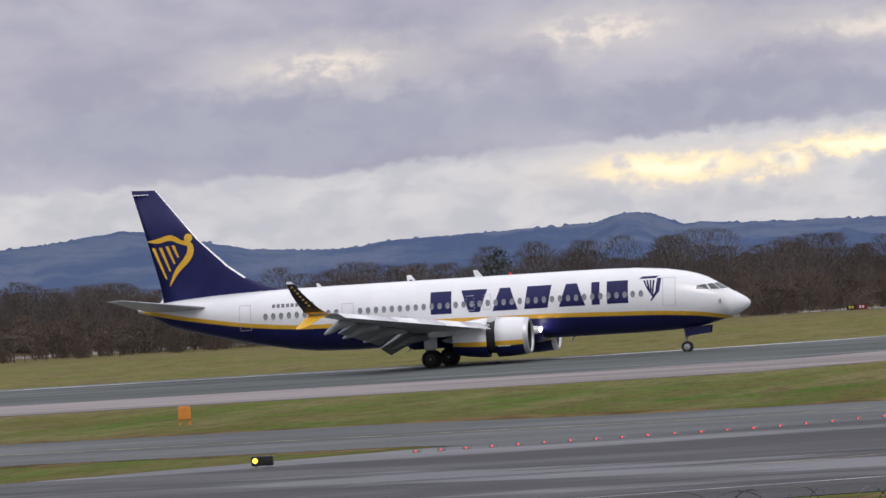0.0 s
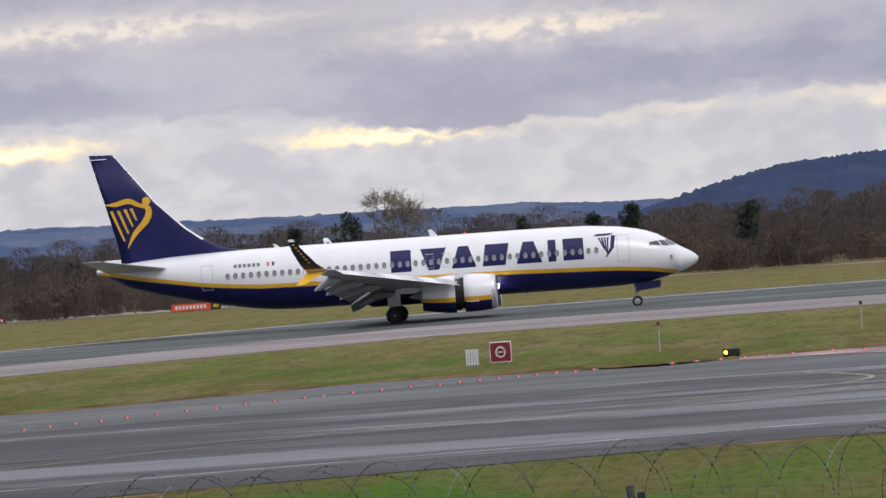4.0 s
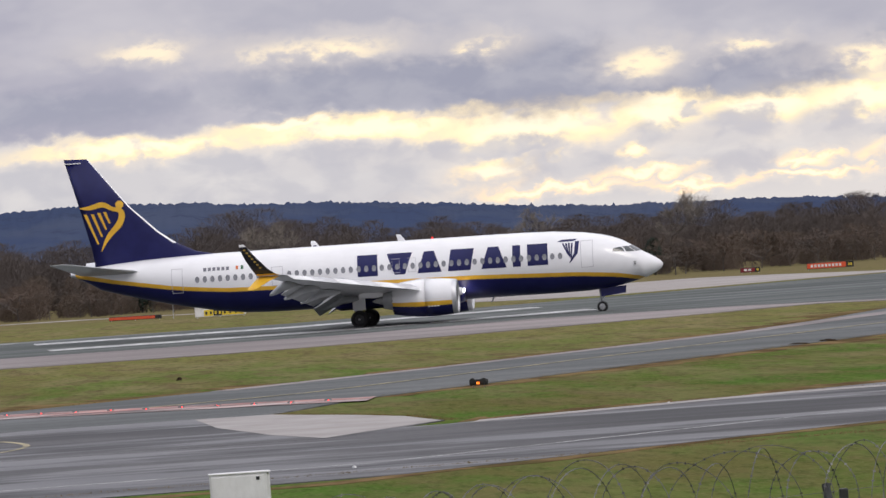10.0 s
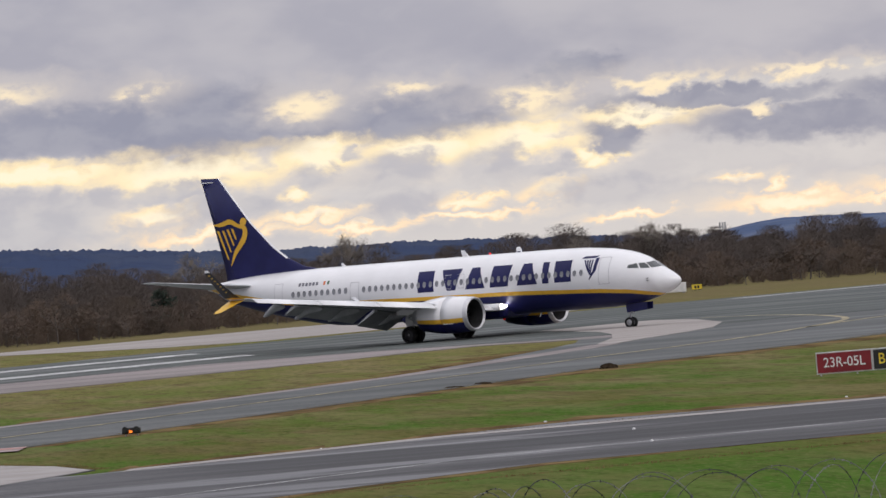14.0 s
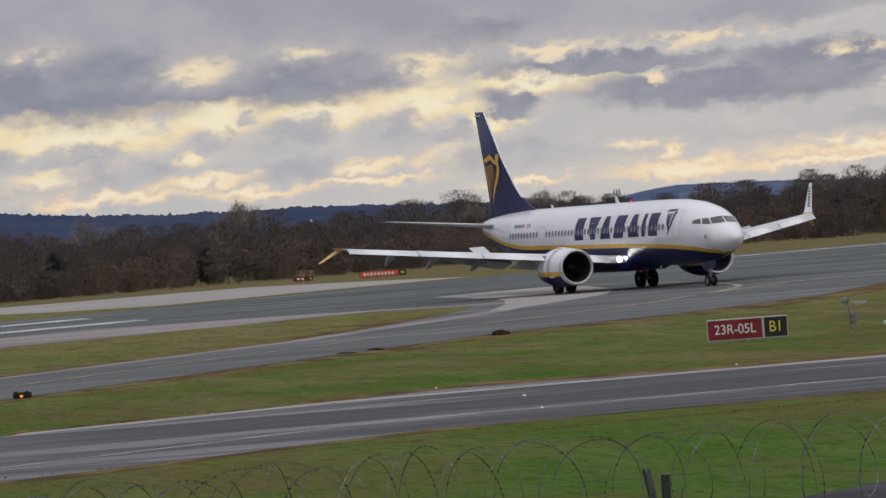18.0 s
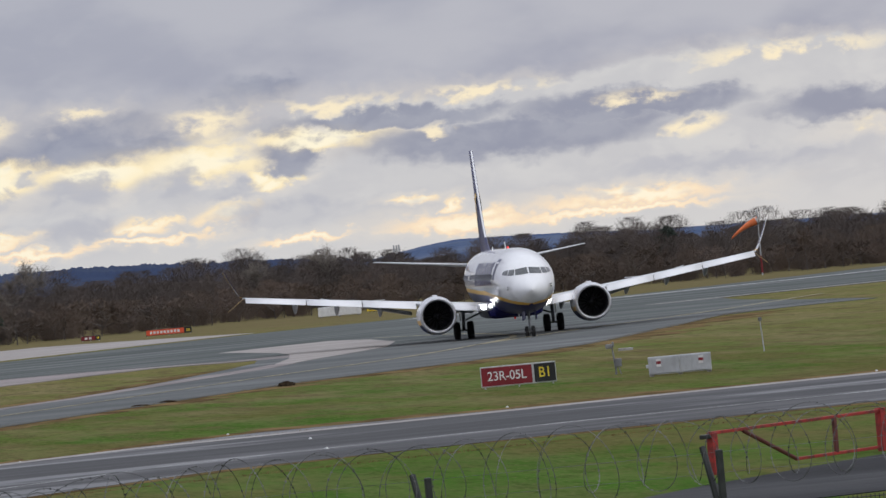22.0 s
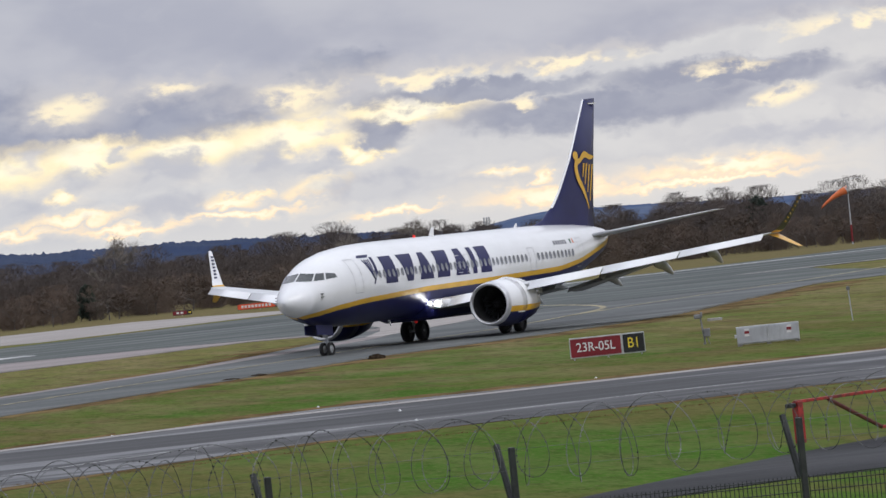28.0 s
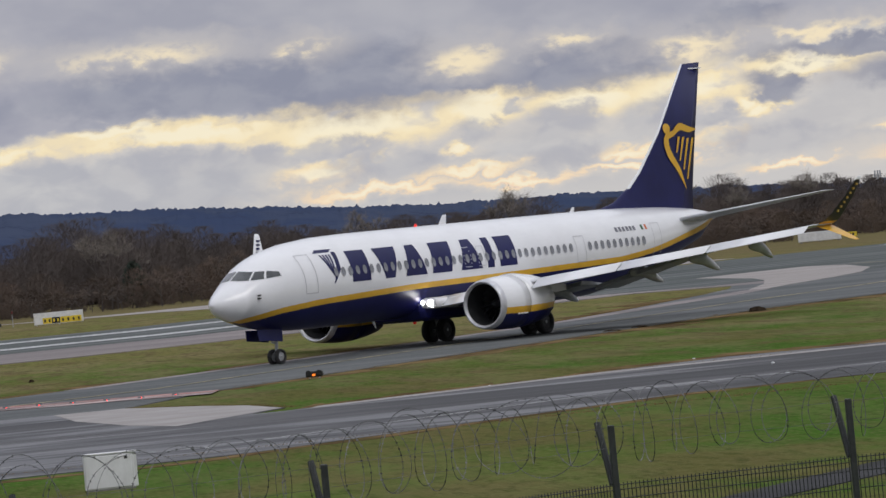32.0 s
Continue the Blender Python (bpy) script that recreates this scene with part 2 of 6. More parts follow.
def grass_paint(t, v):
    """Short winter turf: broad green, straw and brown patches, with dark clumps."""
    sep = node(t, "ShaderNodeSeparateXYZ")
    wire(t, v, sep.inputs[0])
    green, olive, straw, brown = (0.056, 0.120, 0.020), (0.112, 0.107, 0.038), (0.215, 0.175, 0.095), (0.118, 0.086, 0.050)
    far = ramp(t, sep.outputs[1], 190, 300)
    dry = calc(t, "ADD", 0.30, calc(t, "MULTIPLY", ramp(t, sep.outputs[1], 125, 240), 0.70))
    c = blend(t, ramp(t, noise_of(t, v, 0.09, 7, 0.68, (1, 0.35, 1)), 0.40, 0.55), green, olive)
    c = blend(t, calc(t, "MULTIPLY", ramp(t, noise_of(t, v, 0.22, 6, 0.65, (1, 0.25, 1), (1, 8, 0)), 0.44, 0.62), 0.50), c, (0.072, 0.150, 0.024))
    c = blend(t, calc(t, "MULTIPLY", far, 0.7), c, (0.200, 0.178, 0.072))
    c = blend(t, calc(t, "MULTIPLY", ramp(t, noise_of(t, v, 0.20, 7, 0.68, (1, 0.2, 1), (3, 1, 0)), 0.43, 0.62), calc(t, "MULTIPLY", dry, 0.70)), c, straw)
    c = blend(t, calc(t, "MULTIPLY", ramp(t, noise_of(t, v, 0.6, 6, 0.72, (1, 0.18, 1), (7, 5, 0)), 0.49, 0.63), calc(t, "MULTIPLY", dry, 0.75)), c, brown)
    c = blend(t, calc(t, "MULTIPLY", ramp(t, noise_of(t, v, 2.6, 6, 0.72, (1, 0.2, 1)), 0.46, 0.64), 0.50), c, (0.038, 0.056, 0.016))
    c = blend(t, calc(t, "MULTIPLY", ramp(t, sep.outputs[1], 430, 530), 0.65), c, (0.150, 0.118, 0.066))
    return blend(t, calc(t, "MULTIPLY", ramp(t, noise_of(t, v, 7.0, 5, 0.75, (1, 0.22, 1), (2, 9, 0)), 0.48, 0.66), 0.45), c, (0.18, 0.168, 0.078))


def asphalt(a, b, wet, crisp=0.0):
    def paint(t, v):
        c = blend(t, ramp(t, noise_of(t, v, 0.16, 6, 0.62, (0.22, 1, 1)), 0.38 + 0.07 * crisp, 0.62 - 0.06 * crisp), a, b)
        if crisp:
            c = blend(t, calc(t, "MULTIPLY", ramp(t, noise_of(t, v, 0.20, 6, 0.62, (0.22, 1, 1), (4, 3, 0), 0.6), 0.50, 0.56), 0.8), c, tuple(q * 0.55 for q in a))
            # paler streaks: the sheen of wet lines, painted into the colour
            c = blend(t, calc(t, "MULTIPLY", ramp(t, noise_of(t, v, 0.42, 6, 0.66, (0.10, 1, 1), (9, 1, 0), 0.5), 0.57, 0.66), 0.35), c, tuple(q * 1.5 for q in b))
        c = blend(t, calc(t, "MULTIPLY", ramp(t, noise_of(t, v, 0.5, 6, 0.7, (0.16, 1, 1)), 0.54, 0.74), 0.35), c, tuple(q * 1.35 for q in b))
        return blend(t, calc(t, "MULTIPLY", ramp(t, noise_of(t, v, 5, 5, 0.75, (1, 0.12, 1)), 0.42, 0.75), 0.45), c, tuple(q * 0.6 for q in a))

    def rough(t, v):
        n = noise_of(t, v, 0.11, 6, 0.60, (0.30, 1, 1), (2, 7, 0))
        m = node(t, "ShaderNodeMapRange", {"From Min": 0.46 + 0.03 * crisp, "From Max": 0.64 - 0.07 * crisp, "To Min": 0.85, "To Max": wet})
        wire(t, n, m.inputs["Value"])
        return m.outputs[0]
    return paint, rough


GRASS = surface("grass", grass_paint, 1.0, bump=0.09, bump_scale=5, shine=0.0)
NEAR_ASPHALT = surface("damp_asphalt", *asphalt((0.044, 0.044, 0.047), (0.080, 0.079, 0.082), 0.38, 1.0), bump=0.004, bump_scale=40, shine=0.5)
GREY_ASPHALT = surface("grey_asphalt", *asphalt((0.082, 0.089, 0.088), (0.119, 0.126, 0.124), 0.55), bump=0.004, bump_scale=40, shine=0.2)
SERVICE = surface("dark_asphalt", *asphalt((0.017, 0.017, 0.019), (0.034, 0.034, 0.036), 0.6), bump=0.004, bump_scale=40, shine=0.15)
RUNWAY = surface("grooved_asphalt", *asphalt((0.060, 0.070, 0.066), (0.099, 0.110, 0.103), 0.5), bump=0.004, bump_scale=40, shine=0.2)
SHOULDER = surface("pale_concrete", two_tone((0.215, 0.190, 0.185), (0.31, 0.272, 0.265), 0.10, 0.40, 0.60, stretch=(0.18, 1, 1), fine=((0.15, 0.14, 0.14), 0.8, (0.08, 1, 1), 0.7)), 0.85, shine=0.1)
PALE = surface("worn_concrete", two_tone((0.30, 0.275, 0.26), (0.38, 0.35, 0.33), 0.15, stretch=(0.3, 1, 1), fine=((0.22, 0.2, 0.19), 1.5, (0.2, 1, 1), 0.5)), 0.9, shine=0.1)
PATCH = surface("smooth_concrete", two_tone((0.29, 0.268, 0.255), (0.36, 0.338, 0.325), 0.4), 0.8, shine=0.15)
WHITE_LINE = surface("white_line_paint", two_tone((0.30, 0.30, 0.30), (0.60, 0.60, 0.60), 0.5), 0.8, shine=0.1)
YELLOW_LINE = surface("yellow_line_paint", two_tone((0.22, 0.20, 0.14), (0.46, 0.40, 0.26), 0.8), 0.8, shine=0.1)


# ---- mesh helpers ----
def mesh_of(name, verts, faces, mats, index=None, smooth=False):
    me = bpy.data.meshes.new(name)
    me.from_pydata([tuple(v) for v in verts], [], faces)
    for m in (mats if isinstance(mats, (list, tuple)) else [mats]):
        me.materials.append(m)
    if index is not None:
        me.polygons.foreach_set("material_index", index)
    if smooth:
        me.polygons.foreach_set("use_smooth", [True] * len(me.polygons))
    me.update()
    return me


def thing(name, label, category, at=(0, 0, 0), turn=0, group="", kind=""):
    ob = new(name)
    ob.matrix_basis = pose(*plan(at[0], at[1]), at[2], 0, 0, turn)
    return tagged(ob, label, category, group, kind)


def add(name, verts, faces, mats, parent=None, label="", index=None, smooth=False):
    ob = new(name, mesh_of(name, verts, faces, mats, index, smooth))
    if parent is not None:
        ob.parent = parent
    return tagged(ob, label)


def part(name, bm, material, parent, label="", smooth=False):
    """One bmesh as one mesh object under a thing or part."""
    me = bpy.data.meshes.new(name)
    bm.to_mesh(me)
    bm.free()
    me.materials.append(material)
    if smooth:
        me.polygons.foreach_set("use_smooth", [True] * len(me.polygons))
    ob = new(name, me)
    if parent is not None:
        ob.parent = parent
    return tagged(ob, label)


def box_bm(x0, y0, z0, x1, y1, z1, bevel=0.0, m=None):
    bm = bmesh.new()
    bmesh.ops.create_cube(bm, size=1.0, matrix=Matrix.LocRotScale(((x0 + x1) / 2, (y0 + y1) / 2, (z0 + z1) / 2), None, (abs(x1 - x0), abs(y1 - y0), abs(z1 - z0))))
    if bevel:
        bmesh.ops.bevel(bm, geom=list(bm.edges), offset=bevel, segments=2, affect="EDGES", profile=0.5)
    if m is not None:
        bm.transform(m)
    return bm


def tube_bm(a, b, r0, r1=None, n=10, bm=None):
    bm = bm or bmesh.new()
    a, b = Vector(a), Vector(b)
    q = (b - a).to_track_quat("Z", "Y")
    r1 = r0 if r1 is None else r1
    bmesh.ops.create_cone(bm, cap_ends=True, segments=n, radius1=r0, radius2=r1, depth=(b - a).length, matrix=Matrix.Translation((a + b) / 2) @ q.to_matrix().to_4x4())
    return bm


def sheet(name, outline, z, material, label="", category="", parent=None, kind="structure", thick=0.3):
    """A paved area: a slab whose top lies at z."""
    fine = []
    for p, q in zip(outline, outline[1:] + outline[:1]):
        m = max(1, int(math.dist(p, q) / 12))
        fine += [plan(p[0] + (q[0] - p[0]) * k / m, p[1] + (q[1] - p[1]) * k / m) for k in range(m)]
    outline = fine
    n = len(outline)
    verts = [(x, y, z) for x, y in outline] + [(x, y, z - thick) for x, y in outline]
    area = sum(outline[i][0] * outline[(i + 1) % n][1] - outline[(i + 1) % n][0] * outline[i][1] for i in range(n))
    top = list(range(n)) if area > 0 else list(range(n - 1, -1, -1))
    faces = [top] + [[i, i + n, (i + 1) % n + n, (i + 1) % n] if area > 0 else [(i + 1) % n, (i + 1) % n + n, i + n, i] for i in range(n)]
    ob = add(name, verts, faces, material, parent)
    return tagged(ob, label, category, "", kind)


# ---- plan ----
# survey bearings (degrees) and the bearings and stretch at which they lie on the ground
SURVEY = [-90, -14.0, -11.0, -9.2, -6.0, -4.6, -3.5, 90]
BEARING = [-91.33, -15.33, -12.3, -10.39, -6.9, -5.1, -3.5, 90]
STRETCH = ([-90, -7.5, -3, 4.5, 11.5, 90], [0.973, 0.973, 1, 1, 1.12, 1.12])
FINE = np.linspace(-95, 95, 3801)
FINE_G = np.interp(FINE, *STRETCH)
FINE_B = np.concatenate([[0], np.cumsum(np.diff(FINE) * 2 / (FINE_G[1:] + FINE_G[:-1]))])
FINE_B -= np.interp(0, FINE, FINE_B)


def plan_polar(bearing, far):
    """Survey bearing and distance to those on the ground; arrays or numbers."""
    b = np.interp(bearing, SURVEY, BEARING)
    return np.interp(b, FINE, FINE_B), far * np.interp(b, FINE, FINE_G)


def plan(x, y):
    """A survey point to its place on the ground."""
    if abs(x) + abs(y) < 1e-6:
        return 0.0, 0.0
    b, d = math.degrees(math.atan2(x, y)), math.hypot(x, y)
    d /= 1 + 0.00036 * d * float(np.interp(b, [-8, -4], [1, 0]) * np.interp(d, [340, 450], [1, 0]))
    b, d = plan_polar(b, d)
    return d * math.sin(radians(b)), d * math.cos(radians(b))


# ---- ground and paving ----
ground = add("ground", [(-6000, -3000, 0), (6000, -3000, 0), (6000, 6000, 0), (-6000, 6000, 0)], [(0, 1, 2, 3)], GRASS)
tagged(ground, "winter airfield grass, green with straw-coloured patches", "grass", kind="structure")

sheet("taxiway_near", [(-420, 124.5), (420, 124.5), (420, 147), (45, 147.5), (16, 154), (12, 158), (-420, 158)], 0.02, NEAR_ASPHALT, "dark damp asphalt taxiway with streaks", "taxiway")
sheet("apron", [(-420, 157), (13, 152), (16.5, 157), (16, 164), (15, 170), (13, 178), (17, 187), (2, 201), (-4, 195), (-10, 197), (-30, 190), (-37, 183), (-48, 170), (-420, 170)], 0.026, NEAR_ASPHALT, "dark damp asphalt apron where two taxiways meet", "taxiway")
sheet("taxiway_link", [(-420, 191), (-53, 190.5), (-38, 186), (-33, 180), (13, 178.5), (17, 187), (33, 201), (45, 214), (56, 224), (66, 237), (79, 264), (87, 281.5), (91, 287), (97, 290.3), (100.6, 290.4), (101.4, 297), (102.4, 312), (106, 337), (110.4, 357), (112, 372), (80, 372), (60, 300), (57, 281), (55, 272), (52, 264), (45, 248), (38, 235), (23, 221), (13, 212), (6, 204), (1, 200), (-4, 195), (-14, 202), (-24, 206), (-46, 220), (-63, 223), (-420, 229)], 0.032, GREY_ASPHALT, "grey asphalt taxiway curving off the runway", "taxiway")
sheet("runway_shoulder", [(-900, 283), (43, 290), (53, 293), (57, 281), (62, 277), (66, 284), (64, 292), (56, 300), (60, 330), (-900, 330)], 0.038, SHOULDER, "pale weathered concrete runway shoulder", "runway")
sheet("runway", [(-900, 322), (40, 322), (50, 308), (57, 288), (61, 287), (75, 298), (101.6, 299), (102.4, 312), (106, 337), (110.4, 358), (145, 368.5), (900, 480), (900, 560), (190, 500), (120, 428), (97, 416), (60, 398), (30, 390), (-10, 385), (-44, 374), (-900, 372)], 0.046, RUNWAY, "wide grey-green asphalt runway with rubber marks", "runway")
sheet("exit_corner", [(63.1, 324), (68.1, 326), (72, 328.4), (72.8, 318.7), (70.2, 299.8), (66.2, 285.3), (62.8, 277.2), (58.8, 269.3), (54.8, 260.6), (54.2, 262.3), (58, 276.1), (60.6, 288.3), (62.1, 298.9)], 0.052, PALE, "pale worn concrete corner where the taxiway leaves the runway", "taxiway")
sheet("exit_edging", [(53.9, 262.0), (50.3, 255.0), (45.5, 247.6), (38.2, 235.6), (23.2, 221.6), (13.2, 212.6), (14.0, 211.6), (24.2, 220.4), (39.4, 234.0), (47.2, 245.4), (52, 253.0), (55.2, 260.5)], 0.042, SHOULDER, "pale concrete edging of the taxiway", "taxiway")
sheet("perimeter_track", [(-900, 560), (-137, 552), (-63, 536), (-20, 523), (19, 519), (40, 480), (50, 425), (56, 408), (85, 418), (80, 462), (76, 484), (49, 494), (-45, 548), (-137, 582), (-900, 600)], 0.02, PALE, "pale worn concrete track behind the runway", "track")
sheet("concrete_pad", [(10.5, 178), (13, 177.5), (15, 170), (16, 164), (16.4, 157), (14.2, 154.5), (12.6, 152.5), (11.6, 158), (10.6, 168)], 0.034, PATCH, "smooth pale concrete pad beside the taxiway", "pavement")


def stripe(name, points, width, z, material, label, category="marking"):
    """A painted line along points."""
    left, right = [], []
    for i, (x, y) in enumerate(points):
        a, b = Vector(points[max(i - 1, 0)]), Vector(points[min(i + 1, len(points) - 1)])
        d = (b - a).normalized()
        left.append((x - d.y * width / 2, y + d.x * width / 2))
        right.append((x + d.y * width / 2, y - d.x * width / 2))
    return sheet(name, left + right[::-1], z, material, label, category, thick=0.004)


def bow(points, n=8):
    """A smooth curve through points."""
    out = []
    for i in range(len(points) - 1):
        p = [Vector(points[max(0, min(len(points) - 1, i + k))]) for k in (-1, 0, 1, 2)]
        for k in range(n):
            u = k / n
            out.append(tuple(0.5 * ((2 * p[1]) + (p[2] - p[0]) * u + (2 * p[0] - 5 * p[1] + 4 * p[2] - p[3]) * u * u + (3 * p[1] - p[0] - 3 * p[2] + p[3]) * u ** 3)))
    return out + [tuple(points[-1])]


# ---- far country ----
def hills(name, ridge, far, material, label, rough=6.0, seed=1, canopy=0.0):
    """A range of hills along a ridge of (bearing, elevation), as a slope with a rolling crest."""
    rng = np.random.RandomState(seed)
    b0, b1 = ridge[0][0], ridge[-1][0]
    n = int((b1 - b0) * 40)
    bs = np.linspace(b0, b1, n)
    el = np.interp(bs, [r[0] for r in ridge], [r[1] for r in ridge])
    verts, faces, rows = [], [], 14
    for j in range(rows):
        u = j / (rows - 1)
        for i in range(n):
            d = far * (0.84 + 0.16 * u)
            top = 5.3 + far * math.tan(radians(el[i]))
            z = -6 + (top + 6) * math.sin(u * math.pi / 2) ** 1.1
            z += rough * (0.25 + u * 0.75) * (noise.fractal(Vector((bs[i] * 2.2, u * 3, seed)), 0.8, 2.0, 5) * 0.5) * math.sin(u * math.pi) + rough * 0.18 * noise.fractal(Vector((bs[i] * 14.0, 3.0, seed)), 0.7, 2.0, 4) * (u > 0.95)
            if u > 0.6:
                z += canopy * (rng.rand() ** 2 + 0.6 * noise.noise(Vector((bs[i] * 9, u * 5, seed))))
            pb, pd = plan_polar(bs[i], d)
            verts.append((pd * math.sin(radians(pb)), pd * math.cos(radians(pb)), z))
    for j in range(rows - 1):
        for i in range(n - 1):
            k = j * n + i
            faces.append((k, k + 1, k + n + 1, k + n))
    ob = add(name, verts, faces, material, smooth=True)
    return tagged(ob, label, "hill", kind="structure")


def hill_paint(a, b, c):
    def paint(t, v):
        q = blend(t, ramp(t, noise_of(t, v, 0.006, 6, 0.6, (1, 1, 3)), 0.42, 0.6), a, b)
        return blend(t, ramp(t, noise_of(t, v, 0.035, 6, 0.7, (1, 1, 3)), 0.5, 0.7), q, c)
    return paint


# the blue of the moor is distance haze, put into its base colour
MOOR = surface("hazy_moor", hill_paint((0.072, 0.103, 0.185), (0.118, 0.145, 0.215), (0.088, 0.115, 0.170)), 1.0, shine=0.0)
# the ridge's woods are likewise tinted blue to paint in haze
WOODED = surface("hazy_wooded_hill", hill_paint((0.045, 0.062, 0.115), (0.06, 0.075, 0.12), (0.04, 0.052, 0.09)), 1.0, shine=0.0)
hills("moorland_backdrop", [(-40, 0.5), (-24, 0.55), (-15.6, 0.62), (-14.4, 0.72), (-14.2, 0.71), (-13.1, 0.46), (-12.2, 0.41), (-11.6, 0.47), (-10.5, 0.49), (-9.6, 0.52), (-9.35, 0.585), (-9.2, 0.6), (-9.05, 0.58), (-8.75, 0.45), (-7.6, 0.41), (-6, 0.38), (-4.3, 0.34), (-2.5, 0.31), (-1.5, 0.26), (1, 0.2), (4, 0.15)], 4600, MOOR, "moorland hills with a rounded peak, far off, haze painted blue-grey", 14, 2)
hills("wooded_ridge_backdrop", [(-1.6, 0.05), (-0.95, 0.22), (-0.45, 0.37), (0.04, 0.47), (0.6, 0.555), (1.5, 0.6), (2.5, 0.61), (3.2, 0.58), (4.1, 0.515), (4.95, 0.48), (6.0, 0.415), (7, 0.33), (8.2, 0.26), (9.5, 0.25), (10.5, 0.21), (12, 0.14), (13, 0.05)], 3300, WOODED, "wooded ridge, darkened blue by painted haze", 10, 5, 1.3)
hills("low_hill_backdrop", [(13.0, 0.05), (13.6, 0.15), (14.05, 0.20), (15.2, 0.165), (16.4, 0.10), (19, 0.05), (30, 0.1), (45, 0.1)], 4300, MOOR, "low hill on the horizon, its haze painted blue", 4, 7)

BARK = surface("bark", two_tone((0.075, 0.066, 0.062), (0.105, 0.090, 0.082), 3), 0.95)
TWIG = surface("bare_twigs", two_tone((0.087, 0.075, 0.071), (0.122, 0.101, 0.092), 0.05, 0.35, 0.65, fine=((0.085, 0.076, 0.073), 0.2, (1, 1, 1), 0.4)), 1.0, shine=0.0)
PALE_TWIG = surface("pale_twigs", two_tone((0.16, 0.14, 0.122), (0.21, 0.185, 0.16), 0.3), 1.0, shine=0.0)
SCRUB = surface("brown_scrub", two_tone((0.100, 0.080, 0.070), (0.142, 0.106, 0.086), 0.06, 0.35, 0.65, fine=((0.090, 0.080, 0.062), 0.2, (1, 1, 1), 0.4)), 1.0, shine=0.0)
DEEP = surface("wood_depth", two_tone((0.088, 0.076, 0.071), (0.105, 0.089, 0.082), 0.1, 0.35, 0.65, (1, 1, 0.5)), 1.0, shine=0.0)
NEEDLE = surface("dark_needles", two_tone((0.010, 0.018, 0.012), (0.018, 0.03, 0.018), 0.8), 0.9)


def bare_tree(seed, height, spread, twigs, thick=1.0, levels=4, last=1.0, bough=1.0):
    """Verts and faces of a leafless tree: trunk, limbs, branches and a haze of fine twigs."""
    rng = random.Random(seed)
    verts, faces, kinds = [], [], []

    def stick(a, b, r0, r1, kind):
        d = (b - a).normalized()
        side = d.orthogonal().normalized()
        other = d.cross(side)
        k = len(verts)
        for p, r in ((a, r0), (b, r1)):
            for c in (0, 2.094, 4.189):
                verts.append(p + (side * math.cos(c) + other * math.sin(c)) * r)
        faces.extend([(k, k + 1, k + 4, k + 3), (k + 1, k + 2, k + 5, k + 4), (k + 2, k, k + 3, k + 5)])
        kinds.extend([kind] * 3)

    ends = []

    def grow(a, d, length, r, level):
        b = a + d * length
        stick(a, b, r, r * 0.62, 0)
        if level == 0:
            ends.append((b, d, length))
            return
        for _ in range(rng.choice((2, 3, 3)) if level > 1 else 3):
            w = Vector((rng.gauss(0, 1) * spread, rng.gauss(0, 1) * spread, rng.gauss(0.35, 0.5)))
            grow(a + d * length * rng.uniform(0.55, 1.0), (d * 0.85 + w * 0.75).normalized(), length * rng.uniform(0.66, 0.86) * (last if level == 1 else 1.0), r * 0.58, level - 1)
        if level > 1:
            ends.append((b, d, length * 0.6))

    grow(Vector((0, 0, -0.1)), Vector((rng.gauss(0, 0.04), rng.gauss(0, 0.04), 1)).normalized(), height * 0.27, height * 0.021 * bough, levels)
    while len(faces) < twigs:
        b, d, length = rng.choice(ends)
        w = Vector((rng.gauss(0, 1), rng.gauss(0, 1), rng.gauss(0.25, 0.8)))
        way = (d * 0.8 + w * 0.8).normalized()
        a = b - d * length * rng.random() * 0.7
        e = a + way * length * rng.uniform(0.4, 1.2)
        side = way.orthogonal().normalized() * rng.uniform(0.012, 0.035) * max(0.6, height / 9) * thick
        k = len(verts)
        verts.extend([a - side, a + side, e])
        faces.append((k, k + 1, k + 2))
        kinds.append(1)
    k = height / max(p.z for p in verts)
    return [p * k for p in verts], faces, kinds


def conifer(seed, height, width):
    """A bushy evergreen: sprays of needles on uneven rounded boughs round the stem."""
    rng = random.Random(seed)
    verts, faces, kinds = [], [], []
    for _ in range(26):
        u = rng.uniform(0.0, 1.0)
        a = rng.random() * 6.283
        out = width * (0.62 * math.sin(math.pi * (0.22 + 0.70 * u)) * rng.uniform(0.3, 1.0))
        c = Vector((out * math.cos(a), out * math.sin(a), height * (0.16 + 0.72 * u)))
        size = width * rng.uniform(0.26, 0.48) * (1.1 - 0.45 * u)
        for _ in range(80):
            d = Vector((rng.gauss(0, 1), rng.gauss(0, 1), rng.gauss(0, 0.75))).normalized()
            p = c + d * size * rng.uniform(0.45, 1.0)
            p.z = max(0.15, min(p.z, height))
            e = p + (d + Vector((0, 0, rng.uniform(-0.3, 0.5)))) * rng.uniform(0.12, 0.34)
            w = d.orthogonal().normalized() * rng.uniform(0.05, 0.16)
            k = len(verts)
            verts.extend([p - w, p + w, e + w * 0.3, e - w * 0.3])
            faces.append((k, k + 1, k + 2, k + 3))
            kinds.append(0)
    return verts, faces, kinds


